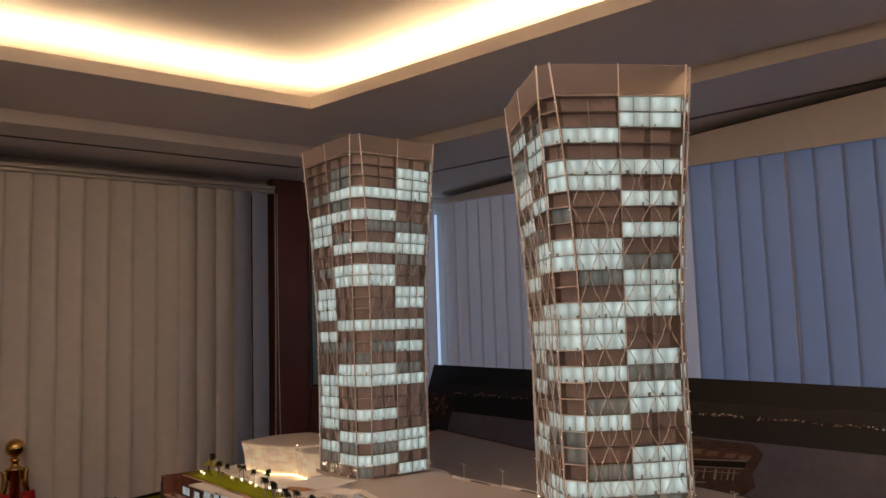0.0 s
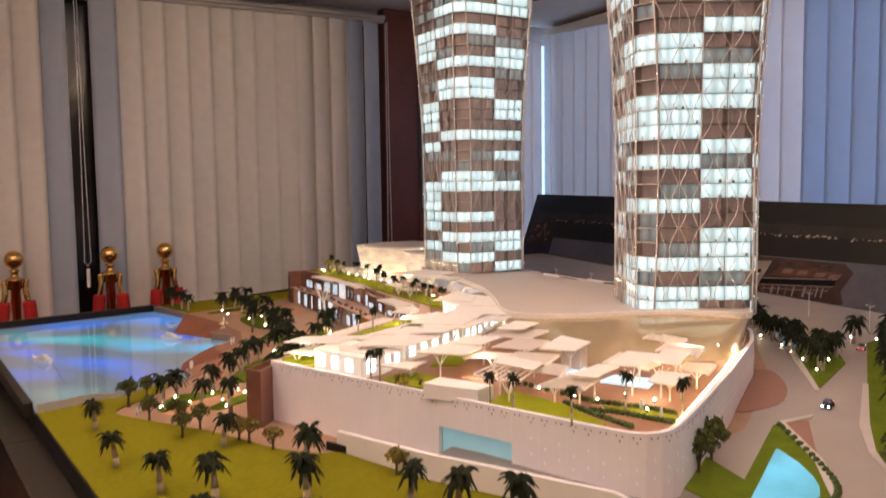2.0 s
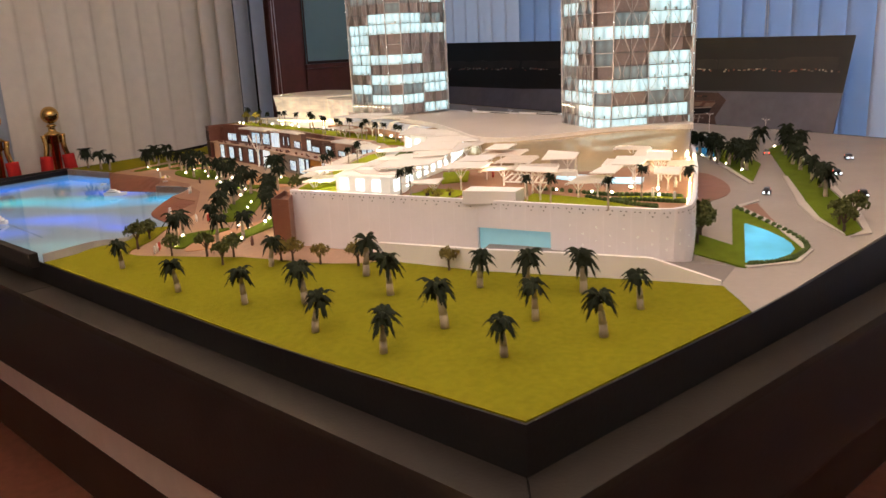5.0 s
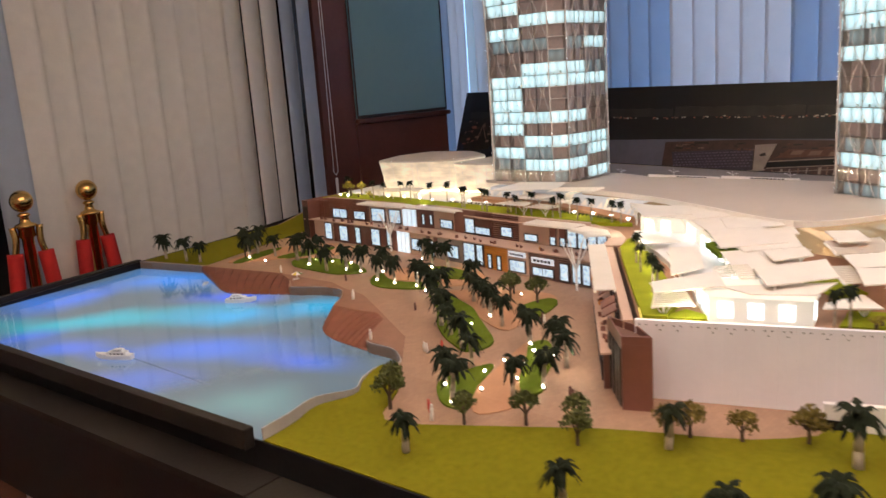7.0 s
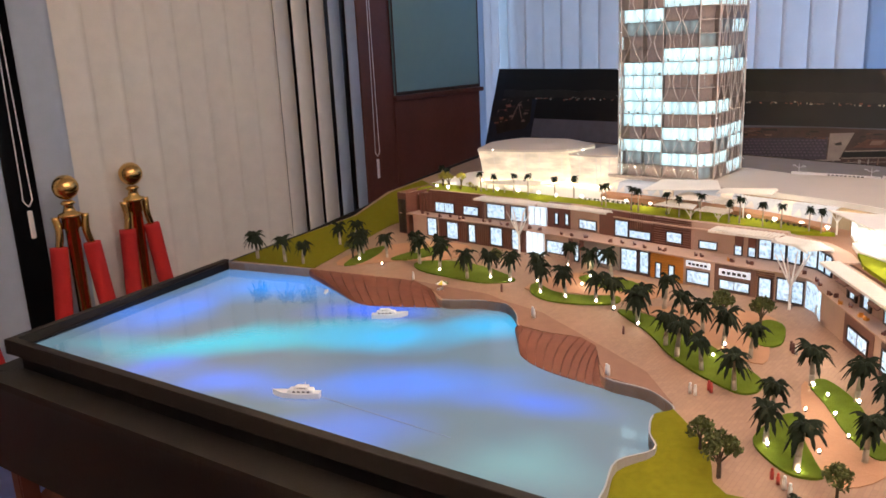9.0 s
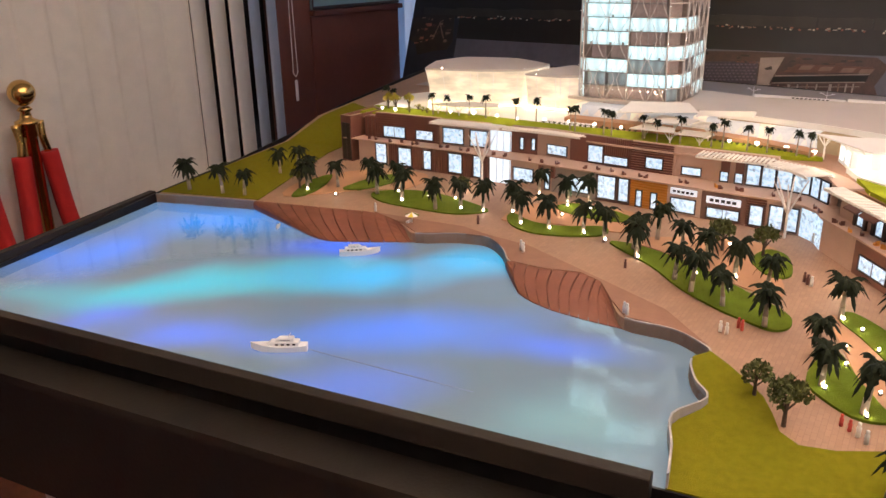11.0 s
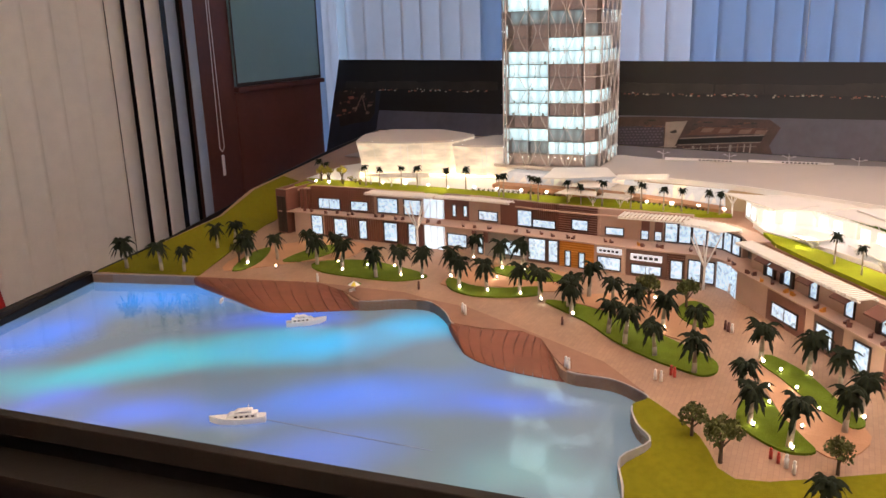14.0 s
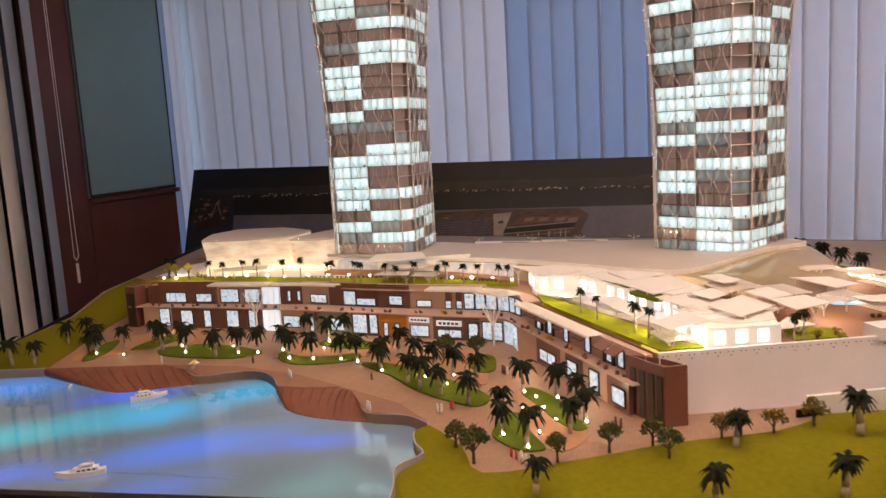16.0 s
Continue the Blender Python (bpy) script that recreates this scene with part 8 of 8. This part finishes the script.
# Parasol on the quay.
e = empty("parasol", (0.665, 3.11, G + 0.001), "yellow and white parasol on the quay", "parasol")
bm = bmesh.new()
rod(bm, (0, 0, 0), (0, 0, 0.032), 0.0012, n=6)
part("pole", bm, M_WHITE, e)
for k in range(8):
    bm = bmesh.new()
    a0, a1 = k * math.tau / 8, (k + 1) * math.tau / 8
    v = [bm.verts.new(p) for p in ((0, 0, 0.036), (0.024 * math.cos(a0), 0.024 * math.sin(a0), 0.025), (0.024 * math.cos(a1), 0.024 * math.sin(a1), 0.025))]
    bm.faces.new(v)
    part("panel", bm, (M_YELLOW, M_WHITE, M_BED, M_WHITE)[k % 4], e)
bm = bmesh.new()
box(bm, -0.012, 0.006, 0, 0.012, 0.016, 0.006)
part("bench", bm, M_WHITE, e)


# Boats on the lake.
def yacht(x, y, turn, size):
    e = empty("motor_yacht", (x, y, G - 0.0315), "small white model motor yacht on the lake", "boat", "model boats")
    e.rotation_euler[2] = radians(turn)
    e.scale = (size,) * 3
    bm = bmesh.new()
    rows = []
    for t, w, zk, zd in ((-1, 0.7, 0.0, 0.014), (-0.5, 0.95, 0.0, 0.013), (0.1, 1.0, 0.0, 0.0135), (0.6, 0.7, 0.001, 0.016), (0.9, 0.25, 0.004, 0.0185), (1.02, 0.01, 0.008, 0.02)):
        x0 = t * 0.055
        rows.append([bm.verts.new(c) for c in ((x0, -0.014 * w, zd), (x0, -0.010 * w, zk), (x0, 0.010 * w, zk), (x0, 0.014 * w, zd))])
    for a, b in zip(rows, rows[1:]):
        for k in range(4):
            bm.faces.new((a[k], b[k], b[(k + 1) % 4], a[(k + 1) % 4]))
    bm.faces.new(rows[0])
    bmesh.ops.recalc_face_normals(bm, faces=bm.faces)
    part("hull", bm, M_BOAT, e)
    for x0, x1, w, z0, z1 in ((-0.04, 0.025, 0.010, 0.0125, 0.022), (-0.03, 0.008, 0.008, 0.0222, 0.029)):
        bm = bmesh.new()
        v = box(bm, x0, -w, z0, x1, w, z1)
        for q in v[4:]:
            if q.co.x > 0:
                q.co.x -= 0.010
        bevelled(bm, 0.0012, 1)
        cabin = part("cabin", bm, M_BOAT, e)
        bm = bmesh.new()
        for k in range(4):
            for s in (-1, 1):
                xx = x0 + 0.006 + k * (x1 - x0 - 0.02) / 4
                box(bm, xx, s * (w + 0.0002) - 0.0003, z0 + 0.003, xx + 0.006, s * (w + 0.0002) + 0.0003, z1 - 0.003)
        part("window_band", bm, M_FRAME, cabin)
    bm = bmesh.new()
    rod(bm, (-0.02, 0, 0.029), (-0.024, 0, 0.038), 0.0008, n=5)
    part("mast", bm, M_BOAT, e)


yacht(0.415, 3.13, -52, 1.1)
yacht(-0.175, 2.90, 122, 1.15)
yacht(0.49, 3.53, 30, 0.4)


# Cars on the roads.
def car(x, y, turn, paint, label):
    e = empty("car", (x, y, G + rise(x, y) + 0.001), label, "car", "model cars")
    e.rotation_euler[2] = radians(turn)
    bm = bmesh.new()
    v = box(bm, -0.032, -0.013, 0.005, 0.032, 0.013, 0.014)
    bevelled(bm, 0.003, 2)
    part("body", bm, paint, e)
    bm = bmesh.new()
    v = box(bm, -0.022, -0.0115, 0.0135, 0.014, 0.0115, 0.022)
    for q in v[4:]:
        q.co.x *= 0.72
        q.co.y *= 0.85
    bevelled(bm, 0.002, 2)
    part("cabin", bm, M_CARDARK, e)
    for wx in (-0.02, 0.02):
        for wy in (-0.0125, 0.0125):
            bm = bmesh.new()
            rod(bm, (wx, wy - 0.002, 0.0055), (wx, wy + 0.002, 0.0055), 0.0055, n=12)
            part("wheel", bm, M_BLACK, e)
    for s in (-1, 1):
        bm = bmesh.new()
        box(bm, 0.0318, s * 0.008 - 0.0025, 0.008, 0.0335, s * 0.008 + 0.0025, 0.0125)
        part("headlight", bm, M_HEADLAMP, e)
        bm = bmesh.new()
        box(bm, -0.0335, s * 0.009 - 0.002, 0.008, -0.0318, s * 0.009 + 0.002, 0.0125)
        part("tail_light", bm, M_TAIL, e)


car(1.75, 0.485, -155, M_CARDARK, "dark model car with white headlights on the road")
car(2.18, 0.43, -150, M_CARDARK, "dark model car with white headlights on the road")
car(2.52, 0.53, -148, M_CARRED, "pale model car with white headlights on the road")
car(1.87, 0.21, -150, M_CARDARK, "dark model car with white headlights on the road")
car(2.49, 0.87, 28, M_CARRED, "pale model car with red tail lights on the road")


# Street lamps behind the model.
def street_lamp(x, y, turn, size):
    e = empty("street_lamp", (x, y, G + rise(x, y)), "thin white double-armed model street lamp", "street lamp", "street lamps")
    e.rotation_euler[2] = radians(turn)
    e.scale = (size,) * 3
    bm = bmesh.new()
    rod(bm, (0, 0, 0), (0, 0, 0.137), 0.0024, 0.0017, 6)
    rod(bm, (0, 0, 0.137), (0, 0, 0.15), 0.0012, 0.0008, 5)
    part("pole", bm, M_WHITE, e)
    for s in (-1, 1):
        bm = bmesh.new()
        rod(bm, (0, 0, 0.13), (s * 0.026, 0, 0.138), 0.0013, n=5)
        arm = part("arm", bm, M_WHITE, e)
        bm = bmesh.new()
        box(bm, s * 0.026 - 0.007, -0.0025, 0.137, s * 0.026 + 0.007, 0.0025, 0.1405)
        part("lamp_head", bm, M_WHITE, arm)


for x, y in ((2.92, 1.41), (2.80, 1.04), (2.52, 1.62), (2.54, 1.91), (2.52, 2.17), (2.53, 2.48), (2.51, 2.77)):
    street_lamp(x, y, 70, 1.0 if y > 1.5 else 0.8)
